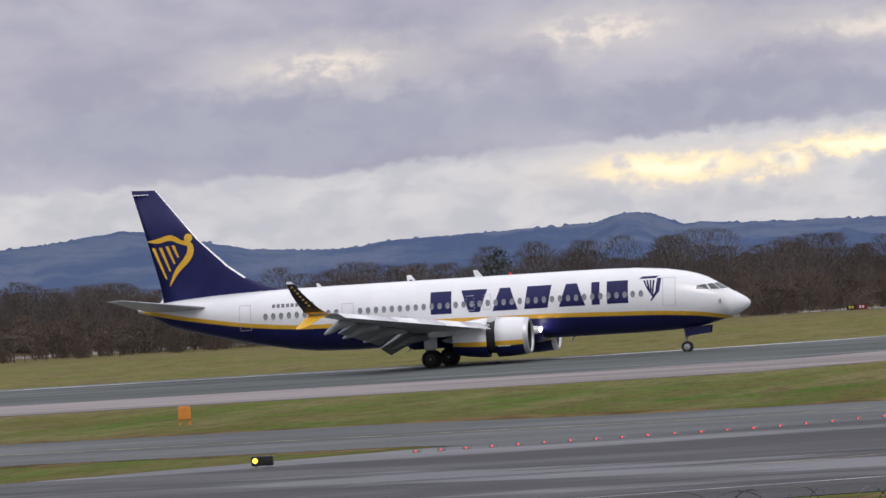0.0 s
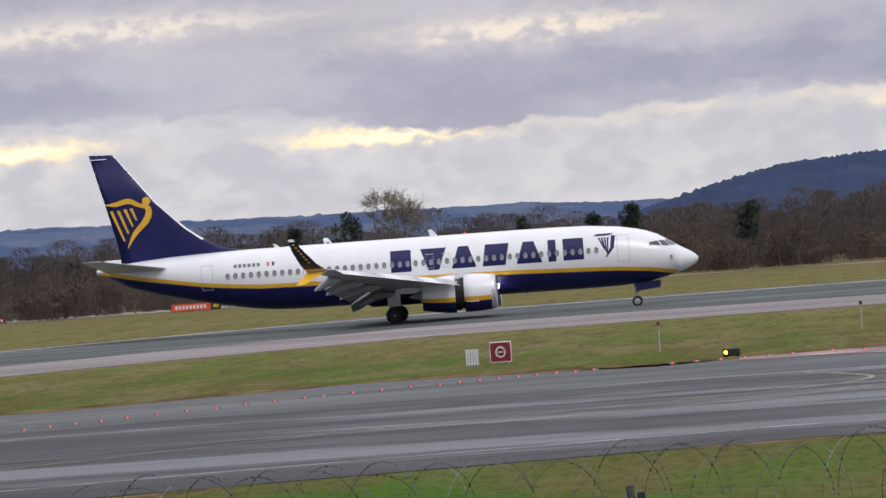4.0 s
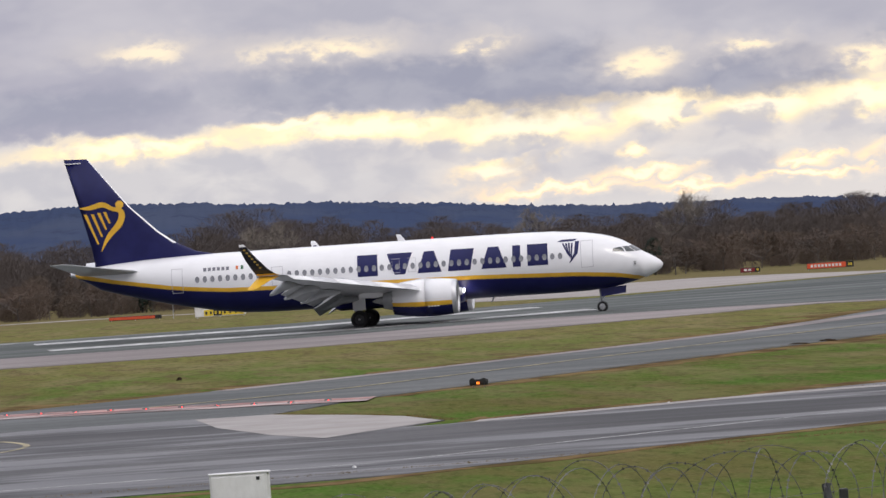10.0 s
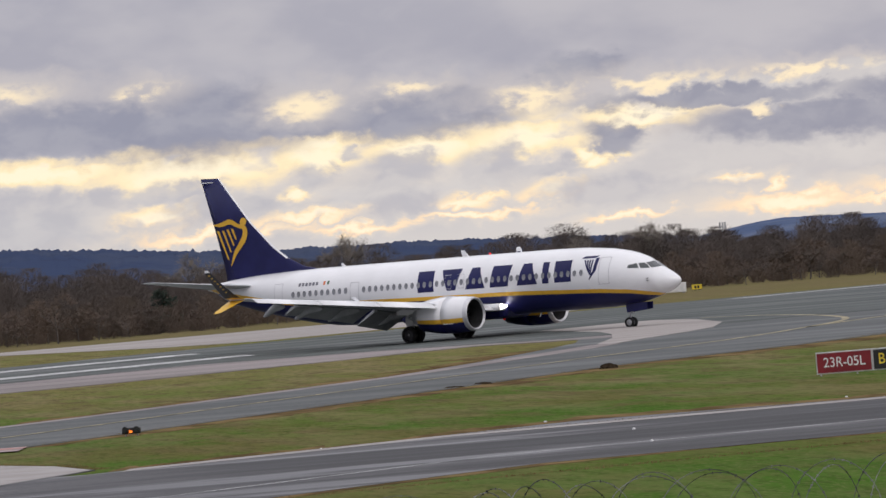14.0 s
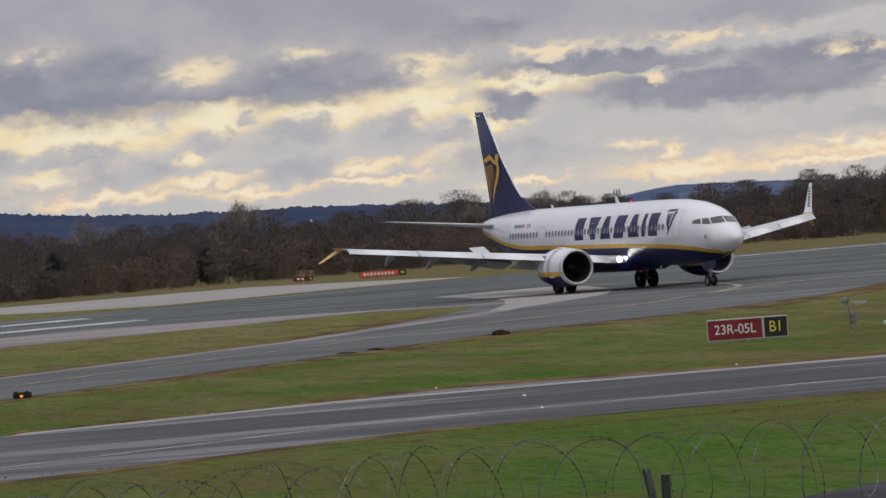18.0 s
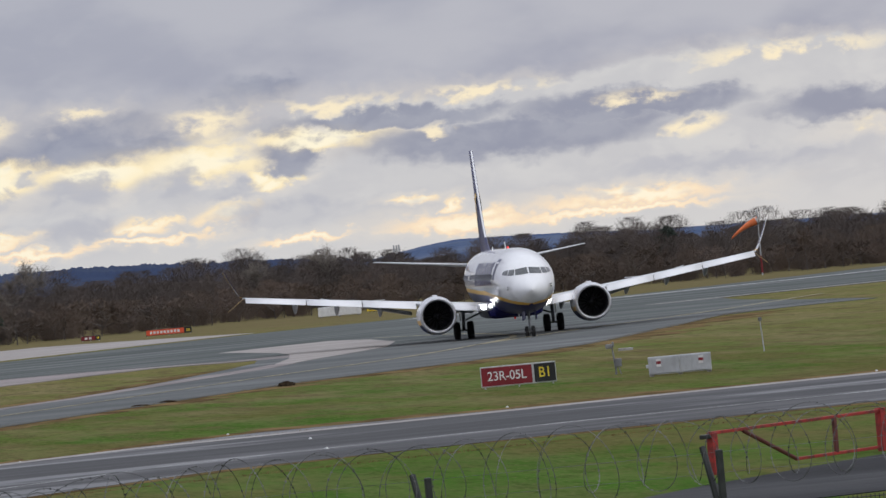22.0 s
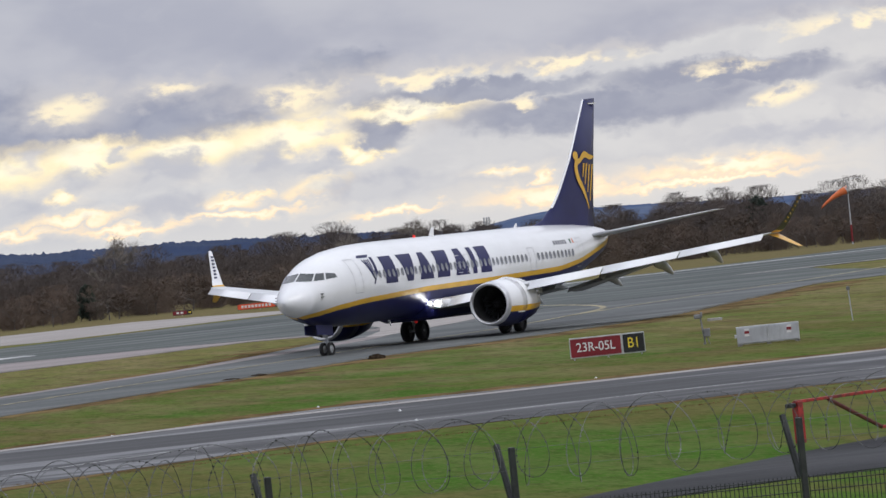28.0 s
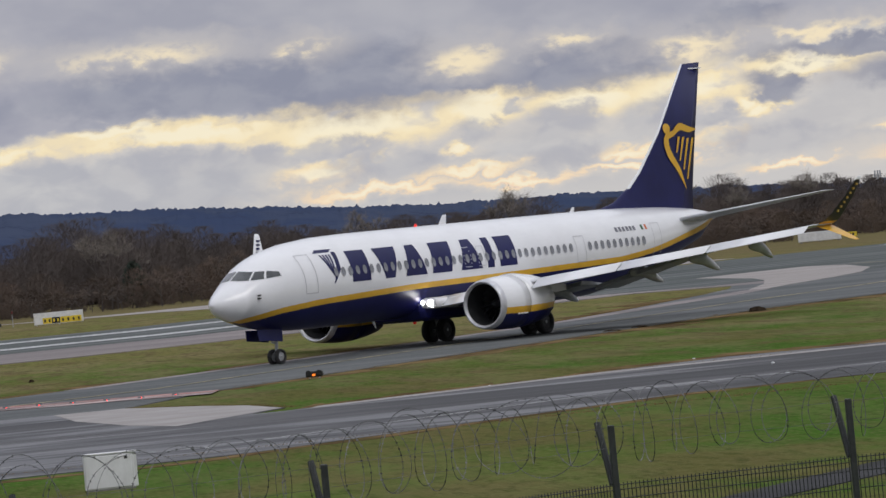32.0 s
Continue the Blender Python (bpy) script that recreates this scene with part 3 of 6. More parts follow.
def scatter(name, protos, places, mats, label, category, kind="stuff"):
    """Many copies of prototypes, joined into one mesh."""
    vs, fs, ks, base = [], [], [], 0
    for which, x, y, z, s, a, tall in places:
        v, f, k = protos[which]
        c, n = math.cos(a) * s, math.sin(a) * s
        w = np.empty_like(v)
        w[:, 0] = x + v[:, 0] * c - v[:, 1] * n
        w[:, 1] = y + v[:, 0] * n + v[:, 1] * c
        w[:, 2] = z + v[:, 2] * s * tall
        vs.append(w)
        fs.extend([tuple(i + base for i in q) for q in f])
        ks.extend(k)
        base += len(v)
    ob = new(name, mesh_of(name, np.concatenate(vs), fs, mats, ks))
    return tagged(ob, label, category, kind=kind)


WOOD_TOP = [(-30, 0.3), (-15.6, 0.23), (-14.7, 0.33), (-13.7, 0.27), (-12.2, 0.22), (-10.5, 0.32), (-9.6, 0.31), (-8.6, 0.36), (-6.7, 0.22), (-4.6, 0.3), (-3.0, 0.24), (-0.3, 0.18), (0.6, 0.25), (2.1, 0.28), (3.1, 0.24), (4.2, 0.46), (4.9, 0.34), (5.5, 0.2), (5.7, 0.31), (6.3, 0.2), (6.73, 0.13), (7.0, 0.15), (7.35, 0.21), (7.74, 0.12), (8.23, 0.13), (8.77, 0.18), (9.42, 0.25), (9.8, 0.17), (10.5, 0.2), (11.57, 0.28), (11.9, 0.2), (12.4, 0.22), (13.08, 0.2), (13.58, 0.21), (14.98, 0.2), (15.77, 0.26), (16.44, 0.19), (17.5, 0.21), (18.7, 0.19), (20.3, 0.23), (22.1, 0.17), (35, 0.25)]


def woodland():
    rng = random.Random(11)
    protos = []
    for i in range(9):
        v, f, k = bare_tree(20 + i, 9.0, 0.75 + 0.05 * (i % 3), 1700, 0.6, bough=0.55)
        protos.append((np.array([tuple(p) for p in v]), f, k))
    scrub = []
    for i in range(4):
        v, f, k = bare_tree(60 + i, 3.4, 1.2, 1100, 0.6, bough=0.5)
        scrub.append((np.array([tuple(p) for p in v]), f, k))
    back, front, low = [], [], []
    b = -17.5
    while b < 24.5:
        top = np.interp(b, [q[0] for q in WOOD_TOP], [q[1] for q in WOOD_TOP])
        for row, (far, share) in enumerate(((620, 1.0), (590, 0.85), (565, 0.62))):
            a, d = radians(b + rng.uniform(-0.25, 0.25)), far + rng.uniform(-14, 14)
            tall = (5.3 + d * math.tan(radians(top))) * share * rng.uniform(0.56, 0.86)
            s = tall / 9.3
            (back if row == 0 else front).append((rng.randrange(9), *plan(d * math.sin(a), d * math.cos(a)), 0, s * rng.uniform(0.95, 1.25), rng.random() * 6.28, rng.uniform(0.8, 1.0)))
        b += 0.36
    b = -17.5
    while b < 24.5:
        a, d = radians(b), 545 + rng.uniform(-12, 12)
        low.append((rng.randrange(4), *plan(d * math.sin(a), d * math.cos(a)), 0, rng.uniform(0.8, 1.5), rng.random() * 6.28, rng.uniform(0.7, 1.1)))
        b += 0.11
    scatter("woodland", protos, back, [BARK, TWIG], "belt of leafless brown winter trees behind the airfield", "woodland")
    scatter("woodland_edge", protos, front, [BARK, TWIG], "leafless grey-brown trees along the airfield boundary", "woodland")
    scatter("scrub", scrub, low, [BARK, SCRUB], "low russet scrub in front of the trees", "scrub")
    # the dark depth of the wood
    verts, faces = [], []
    bs = np.arange(-40, 45.01, 0.05)
    for i, bb in enumerate(bs):
        top = np.interp(bb, [q[0] for q in WOOD_TOP], [q[1] for q in WOOD_TOP])
        a, d = radians(bb), 640 + 6 * math.sin(i * 0.7)
        z = (5.3 + 640 * math.tan(radians(top))) * (0.62 + 0.14 * noise.noise(Vector((bb * 3, 0, 0))) + 0.06 * rng.random())
        pa, pb = plan(d * math.sin(a), d * math.cos(a)), plan((d + 30) * math.sin(a), (d + 30) * math.cos(a))
        verts += [(*pa, -0.2), (*pa, z), (*pb, z * 0.9)]
        if i:
            k = 3 * i
            faces += [(k - 3, k, k + 1, k - 2), (k - 2, k + 1, k + 2, k - 1)]
    tagged(add("undergrowth", verts, faces, DEEP), "dense brown undergrowth deep in the wood", "undergrowth", kind="stuff")


def brushwood():
    """The twigs of the whole wood: fine shoots filling rounded crowns from the scrub to the treetops."""
    rng = np.random.RandomState(17)
    tops_b, tops_e = [q[0] for q in WOOD_TOP], [q[1] for q in WOOD_TOP]
    for name, label, count, crowns, near, far, low, high, material in (
            ("wood_crowns", "fine grey-brown twigs of leafless treetops", 1150000, 1000, 560, 640, 0.30, 1.0, TWIG),
            ("wood_scrub", "russet and grey scrub at the foot of the wood", 520000, 820, 536, 562, 0.0, 0.42, SCRUB)):
        b = -18 + 43.5 * rng.rand(crowns)
        d = near + (far - near) * rng.rand(crowns) ** 0.8
        top = 5.3 + d * np.tan(np.radians(np.interp(b, tops_b, tops_e)))
        top = top * (0.68 + 0.42 * rng.rand(crowns)) * (0.70 + 0.32 * (d - near) / (far - near)) if low > 0 else 1.3 + 3.2 * rng.rand(crowns) ** 1.3
        wide = np.clip(top * (0.26 + 0.16 * rng.rand(crowns)), 1.0, 3.6)
        who = rng.randint(0, crowns, count)
        u, r, a = rng.rand(count), rng.rand(count) ** 0.45, rng.rand(count) * 6.283
        span = top[who]
        base = span * (0.18 if low > 0 else 0.0)
        zz = base + (span - base) * u
        bulge = np.sqrt(np.clip(1 - (2 * u - 0.85) ** 2 / 1.4, 0.02, 1)) * wide[who]
        ox, oy = r * bulge * np.cos(a), r * bulge * np.sin(a)
        pb, pd = plan_polar(b, d)
        cx, cy = (pd * np.sin(np.radians(pb)))[who], (pd * np.cos(np.radians(pb)))[who]
        p = np.stack([cx + ox, cy + oy, zz], 1)
        w = np.stack([ox * 0.35 + 0.5 * rng.randn(count), oy * 0.35 + 0.5 * rng.randn(count), 0.9 + 0.45 * rng.randn(count)], 1)
        w /= np.linalg.norm(w, axis=1)[:, None]
        length = (0.45 + 0.9 * rng.rand(count)) * (1.0 if low > 0 else 0.7)
        side = np.stack([w[:, 2] + 0.01, 0 * w[:, 0], -w[:, 0]], 1)
        side /= np.linalg.norm(side, axis=1)[:, None]
        side *= (0.010 + 0.018 * rng.rand(count) ** 2)[:, None]
        e = p + w * length[:, None]
        e[:, 2] = np.minimum(e[:, 2], span * 1.03)
        v = np.stack([p - side, p + side, e], 1)
        me = bpy.data.meshes.new(name)
        me.vertices.add(3 * count)
        me.vertices.foreach_set("co", v.ravel())
        me.loops.add(3 * count)
        me.loops.foreach_set("vertex_index", np.arange(3 * count))
        me.polygons.add(count)
        me.polygons.foreach_set("loop_start", np.arange(0, 3 * count, 3))
        me.materials.append(material)
        me.update()
        me.validate()
        tagged(new(name, me), label, "woodland", kind="stuff")


woodland()
brushwood()


def single_tree(bearing, far, height, seed, label, spread=0.70, twigs=4200):
    v, f, k = bare_tree(seed, height, spread, twigs, 0.42, 5, 1.25, 0.55)
    a = radians(bearing)
    root = thing("bare_tree", label, "tree", (far * math.sin(a), far * math.cos(a), 0))
    for name, kind, m in (("trunk", 0, BARK), ("crown", 1, PALE_TWIG)):
        pick = [q for q, c in zip(f, k) if c == kind]
        used = sorted({i for q in pick for i in q})
        at = {i: j for j, i in enumerate(used)}
        add(name, [v[i] for i in used], [tuple(at[i] for i in q) for q in pick], m, root)


def single_conifer(bearing, far, height, width, seed, label):
    v, f, k = conifer(seed, height, width)
    a = radians(bearing)
    root = thing("conifer", label, "tree", (far * math.sin(a), far * math.cos(a), 0))
    add("crown", v, f, NEEDLE, root)
    part("trunk", tube_bm((0, 0, -0.05), (0, 0, height * 0.5), 0.16, 0.08), BARK, root)


for b, far, h, s, lab in ((-3.77, 560, 11.8, 1, "tall leafless tree with a rounded crown above the wood"), (8.6, 560, 9.8, 2, "broad leafless tree standing above the wood"), (12.32, 600, 8.9, 3, "leafless tree with a square crown on the skyline"), (7.1, 600, 9.0, 4, "slender leafless tree on the skyline"), (4.2, 575, 9.6, 5, "leafless tree above the wood edge"), (15.6, 600, 8.2, 8, "round leafless tree on the skyline"), (17.99, 600, 7.3, 9, "round leafless tree on the skyline"), (11.7, 600, 8.6, 12, "dark leafless tree on the skyline")):
    single_tree(b, far, h, s, lab)
for b, far, h, w, s, lab in ((-10.6, 570, 8.6, 4.2, 1, "dark cedar-like conifer among bare trees"), (-4.1, 556, 9.6, 3.0, 9, "dark flat-topped conifer above the wood"), (-4.5, 560, 8.2, 1.7, 10, "dark conifer among bare trees"), (-2.5, 560, 7.3, 2.4, 11, "dark conifer among bare trees"), (-1.75, 556, 7.4, 2.1, 8, "dark conifer among bare trees"), (-1.35, 556, 8.2, 2.3, 2, "tall dark conifer among bare trees"), (-0.08, 556, 8.0, 2.2, 3, "dark rounded conifer among bare trees"), (2.85, 548, 4.9, 2.3, 12, "bushy dark evergreen at the wood's edge"), (4.55, 548, 5.1, 1.7, 7, "small dark evergreen at the wood's edge"), (6.75, 552, 4.7, 2.6, 4, "bushy dark evergreen at the wood's edge"), (8.45, 552, 4.2, 1.6, 5, "small dark evergreen at the wood's edge"), (16.6, 590, 7.0, 2.6, 6, "dark conifer on the skyline")):
    single_conifer(b, far, h, w, s, lab)

# ---- the airliner ----
K = 0.995
GLOSS_WHITE = surface("white_aircraft_paint", two_tone((0.80, 0.80, 0.81), (0.84, 0.84, 0.85), 0.6, fine=((0.74, 0.74, 0.75), 5, (0.15, 1, 1), 0.25)), 0.20, coat=0.5)
NAVY = surface("navy_aircraft_paint", two_tone((0.009, 0.010, 0.072), (0.012, 0.014, 0.088), 0.8), 0.35, shine=0.3)
YELLOW = surface("golden_yellow_paint", two_tone((0.72, 0.40, 0.03), (0.80, 0.46, 0.04), 1.2), 0.35, coat=0.2)
WING_GREY = surface("light_grey_wing_paint", two_tone((0.55, 0.56, 0.58), (0.62, 0.63, 0.65), 1.0, fine=((0.45, 0.45, 0.46), 4, (1, 0.2, 1), 0.3)), 0.4)
FLAP_GREY = surface("grey_flap_paint", two_tone((0.34, 0.35, 0.36), (0.42, 0.43, 0.44), 1.5), 0.5)
METAL = surface("bare_metal", two_tone((0.55, 0.55, 0.57), (0.66, 0.66, 0.68), 3), 0.45, metal=0.55)
STEEL = surface("grey_strut_paint", two_tone((0.32, 0.33, 0.34), (0.42, 0.43, 0.44), 4), 0.45)
# near-black base colour for the engines' inside and the nose probes
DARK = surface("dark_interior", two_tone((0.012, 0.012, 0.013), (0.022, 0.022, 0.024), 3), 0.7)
FAN = surface("dark_titanium", two_tone((0.05, 0.05, 0.055), (0.08, 0.08, 0.085), 5), 0.35, metal=0.6)
TYRE = surface("tyre_rubber", two_tone((0.016, 0.016, 0.017), (0.028, 0.027, 0.027), 9), 0.85)
RIM = surface("wheel_rim", two_tone((0.40, 0.41, 0.42), (0.52, 0.53, 0.54), 8), 0.4, metal=0.5)
DARK_RIM = surface("dark_wheel_hub", two_tone((0.035, 0.035, 0.037), (0.06, 0.06, 0.062), 8), 0.6)
PANE = surface("cabin_window_glass", two_tone((0.19, 0.195, 0.215), (0.25, 0.255, 0.275), 2), 0.12)
COCKPIT_GLASS = surface("cockpit_glass", two_tone((0.030, 0.034, 0.036), (0.06, 0.065, 0.066), 1.5), 0.06, coat=0.6)
SEAM = surface("door_seam", two_tone((0.45, 0.45, 0.47), (0.52, 0.52, 0.54), 4), 0.5)
BLACK_PAINT = surface("black_winglet_paint", two_tone((0.014, 0.014, 0.022), (0.022, 0.022, 0.032), 2), 0.3)
GOLD_PRINT = surface("gold_print", two_tone((0.30, 0.19, 0.03), (0.38, 0.24, 0.04), 3), 0.45)
BAR_GREY = surface("small_print", (0.16, 0.16, 0.19), 0.5)
RED_FLAG = surface("orange_flag_stripe", (0.62, 0.16, 0.05), 0.5)
GREEN_FLAG = surface("green_flag_stripe", (0.02, 0.10, 0.04), 0.5)


def glowing(name, colour, strength):
    m = bpy.data.materials.new(name)
    m.use_nodes = True
    b = m.node_tree.nodes["Principled BSDF"]
    b.inputs["Base Color"].default_value = (*colour, 1)
    b.inputs["Emission Color"].default_value = (*colour, 1)
    b.inputs["Emission Strength"].default_value = strength
    return m


LANDING_LIGHT = glowing("landing_light_glow", (1.0, 0.97, 0.94), 40)
BEACON = glowing("beacon_red_glow", (1.0, 0.04, 0.03), 0.14)

# station along the hull from the nose, top, bottom, half width
HULL = [(0.0, 2.90, 2.86, 0.02), (0.06, 3.03, 2.70, 0.17), (0.2, 3.17, 2.55, 0.33), (0.5, 3.38, 2.36, 0.60), (0.8, 3.55, 2.22, 0.81), (1.2, 3.77, 2.09, 1.03), (1.6, 4.02, 1.97, 1.20), (2.1, 4.34, 1.83, 1.37), (2.57, 4.62, 1.72, 1.50), (3.2, 4.87, 1.60, 1.63), (3.85, 5.05, 1.51, 1.73), (5.06, 5.27, 1.43, 1.83), (7.0, 5.44, 1.40, 1.88), (9.0, 5.49, 1.40, 1.88)]
HULL += [(s, 5.50, 1.40, 1.88) for s in (11.0, 13.0, 15.0, 17.0, 19.0, 21.0, 23.0, 25.0)]
HULL += [(26.2, 5.50, 1.42, 1.88), (27.6, 5.49, 1.48, 1.87), (29.1, 5.49, 1.66, 1.84), (31.06, 5.46, 2.02, 1.72), (32.6, 5.41, 2.36, 1.56), (34.1, 5.35, 2.72, 1.36), (36.0, 5.22, 3.24, 1.06), (37.0, 5.12, 3.52, 0.86), (38.0, 4.98, 4.10, 0.52), (38.6, 4.86, 4.40, 0.28), (38.85, 4.78, 4.52, 0.14)]
CHEAT = [(0, 2.0), (1.5, 2.10), (3.0, 2.38), (5.4, 2.58), (12.4, 2.82), (20, 2.90), (28.3, 3.04), (30.5, 3.22), (32.1, 3.40), (36, 4.04), (38.3, 4.50), (39, 4.6)]


def hull_at(s):
    ss = [h[0] for h in HULL]
    return [float(np.interp(s, ss, [h[i] for h in HULL])) for i in (1, 2, 3)]


def hull_point(s, angle, lift=0.0):
    """A point of the hull s metres behind the nose, at an angle from the top, to the left for positive angles."""
    top, low, w = hull_at(s)
    zc, h = (top + low) / 2, (top - low) / 2
    return Vector((19.6 - K * s, math.sin(angle) * (w + lift), K * (zc + math.cos(angle) * (h + lift))))


def hull_side(s, z, side, lift=0.012):
    """A point of the hull at height z on one side (1 left, -1 right)."""
    top, low, w = hull_at(s)
    zc, h = (top + low) / 2, (top - low) / 2
    c = max(-1, min(1, (z - zc) / h))
    return hull_point(s, side * math.acos(c), lift)


def fuselage(plane):
    stations = []
    for (a, b) in zip(HULL, HULL[1:]):
        n = max(1, int((b[0] - a[0]) / 0.7))
        stations += [a[0] + (b[0] - a[0]) * k / n for k in range(n)]
    stations.append(HULL[-1][0])
    verts, faces, index = [], [], []
    up, mid, down = 16, 2, 10
    per = up + mid + down + 1
    for s in stations:
        top, low, w = hull_at(s)
        zc, h = (top + low) / 2, (top - low) / 2
        z1 = float(np.interp(s, [c[0] for c in CHEAT], [c[1] for c in CHEAT])) + 0.12
        z0 = z1 - 0.26
        if s < 1.3:
            z1 = z0 = low
        t1 = math.acos(max(-1, min(1, (z1 - zc) / h)))
        t0 = math.acos(max(-1, min(1, (z0 - zc) / h)))
        ts = [t1 * k / up for k in range(up + 1)] + [t1 + (t0 - t1) * k / mid for k in range(1, mid + 1)] + [t0 + (math.pi - t0) * k / down for k in range(1, down + 1)]
        verts += [hull_point(s, t) for t in ts] + [hull_point(s, -t) for t in ts]
    for i in range(len(stations) - 1):
        for side in (0, 1):
            for j in range(per - 1):
                a = i * 2 * per + side * per + j
                q = (a, a + 1, a + 1 + 2 * per, a + 2 * per)
                faces.append(q if side else q[::-1])
                index.append(0 if j < up else 1 if j < up + mid else 2)
    verts.append(hull_point(stations[-1], 0) * 0.5 + hull_point(stations[-1], math.pi) * 0.5)
    end = (len(stations) - 1) * 2 * per
    for side in (0, 1):
        for j in range(per - 1):
            a = end + side * per + j
            faces.append((len(verts) - 1, a, a + 1))
            index.append(3)
    ob = add("fuselage", verts, faces, [GLOSS_WHITE, YELLOW, NAVY, METAL], plane, "white hull with a yellow line above a navy belly", index, True)
    me = ob.data
    bm = bmesh.new()
    bm.from_mesh(me)
    bmesh.ops.remove_doubles(bm, verts=bm.verts, dist=0.002)
    bmesh.ops.recalc_face_normals(bm, faces=bm.faces)
    bm.to_mesh(me)
    bm.free()
    return ob


def patch_on_hull(name, quads, material, parent, side, label="", lift=0.012):
    """Trapezoids (z0, a0, b0, z1, a1, b1) laid on one side of the hull, a and b metres behind the nose."""
    verts, faces = [], []
    for z0, a0, b0, z1, a1, b1 in quads:
        n = max(1, int(abs(z1 - z0) / 0.16))
        m = max(1, int(max(abs(b0 - a0), abs(b1 - a1)) / 0.7))
        k0 = len(verts)
        for i in range(n + 1):
            u = i / n
            z, a, b = z0 + (z1 - z0) * u, a0 + (a1 - a0) * u, b0 + (b1 - b0) * u
            for j in range(m + 1):
                verts.append(hull_side(a + (b - a) * j / m, z, side, lift))
        for i in range(n):
            for j in range(m):
                k = k0 + i * (m + 1) + j
                faces.append((k, k + 1, k + m + 2, k + m + 1))
    return add(name, verts, faces, material, parent, label, smooth=True)


def ring_on_hull(name, s0, z0, s1, z1, material, parent, side, w=0.035, label=""):
    """The outline of a door."""
    return patch_on_hull(name, [(z0, s0, s1, z0 + w, s0, s1), (z1 - w, s0, s1, z1, s0, s1), (z0, s0, s0 + w, z1, s0, s0 + w), (z0, s1 - w, s1, z1, s1 - w, s1)], material, parent, side, label)


def title(plane, side):
    """The word on the hull as a row of plain solid blocks of its size and colour."""
    z0, z1 = 3.31, 4.70

    def at(x):
        return 19.84 - (x - 107) * 0.01564 if side < 0 else 7.66 + (x - 107) * 0.01545
    for a0, b0, a1, b1 in ((107, 192, 107, 192), (262, 306, 232, 338), (358, 460, 388, 430), (486, 580, 500, 598), (626, 732, 656, 700), (758, 791, 758, 791), (820, 905, 820, 905)):
        patch_on_hull("title_block", [(z0, at(a0), at(b0), z1, at(a1), at(b1))], NAVY, plane, side)
    # emblem beside the word
    def em(u):
        return 6.70 - u if side < 0 else 5.62 + u
    quads = [(4.72, em(0.0), em(1.05), 4.86, em(0.25), em(1.3)), (3.9, em(1.05), em(1.3), 4.72, em(1.15), em(1.42)), (3.34, em(0.72), em(0.80), 3.9, em(1.03), em(1.28))]
    for k in range(4):
        quads.append((3.55 + 0.12 * (3 - k), em(0.62 + 0.07 * k), em(0.70 + 0.07 * k), 4.62, em(0.28 + 0.2 * k), em(0.40 + 0.2 * k)))
    patch_on_hull("emblem", quads, NAVY, plane, side)


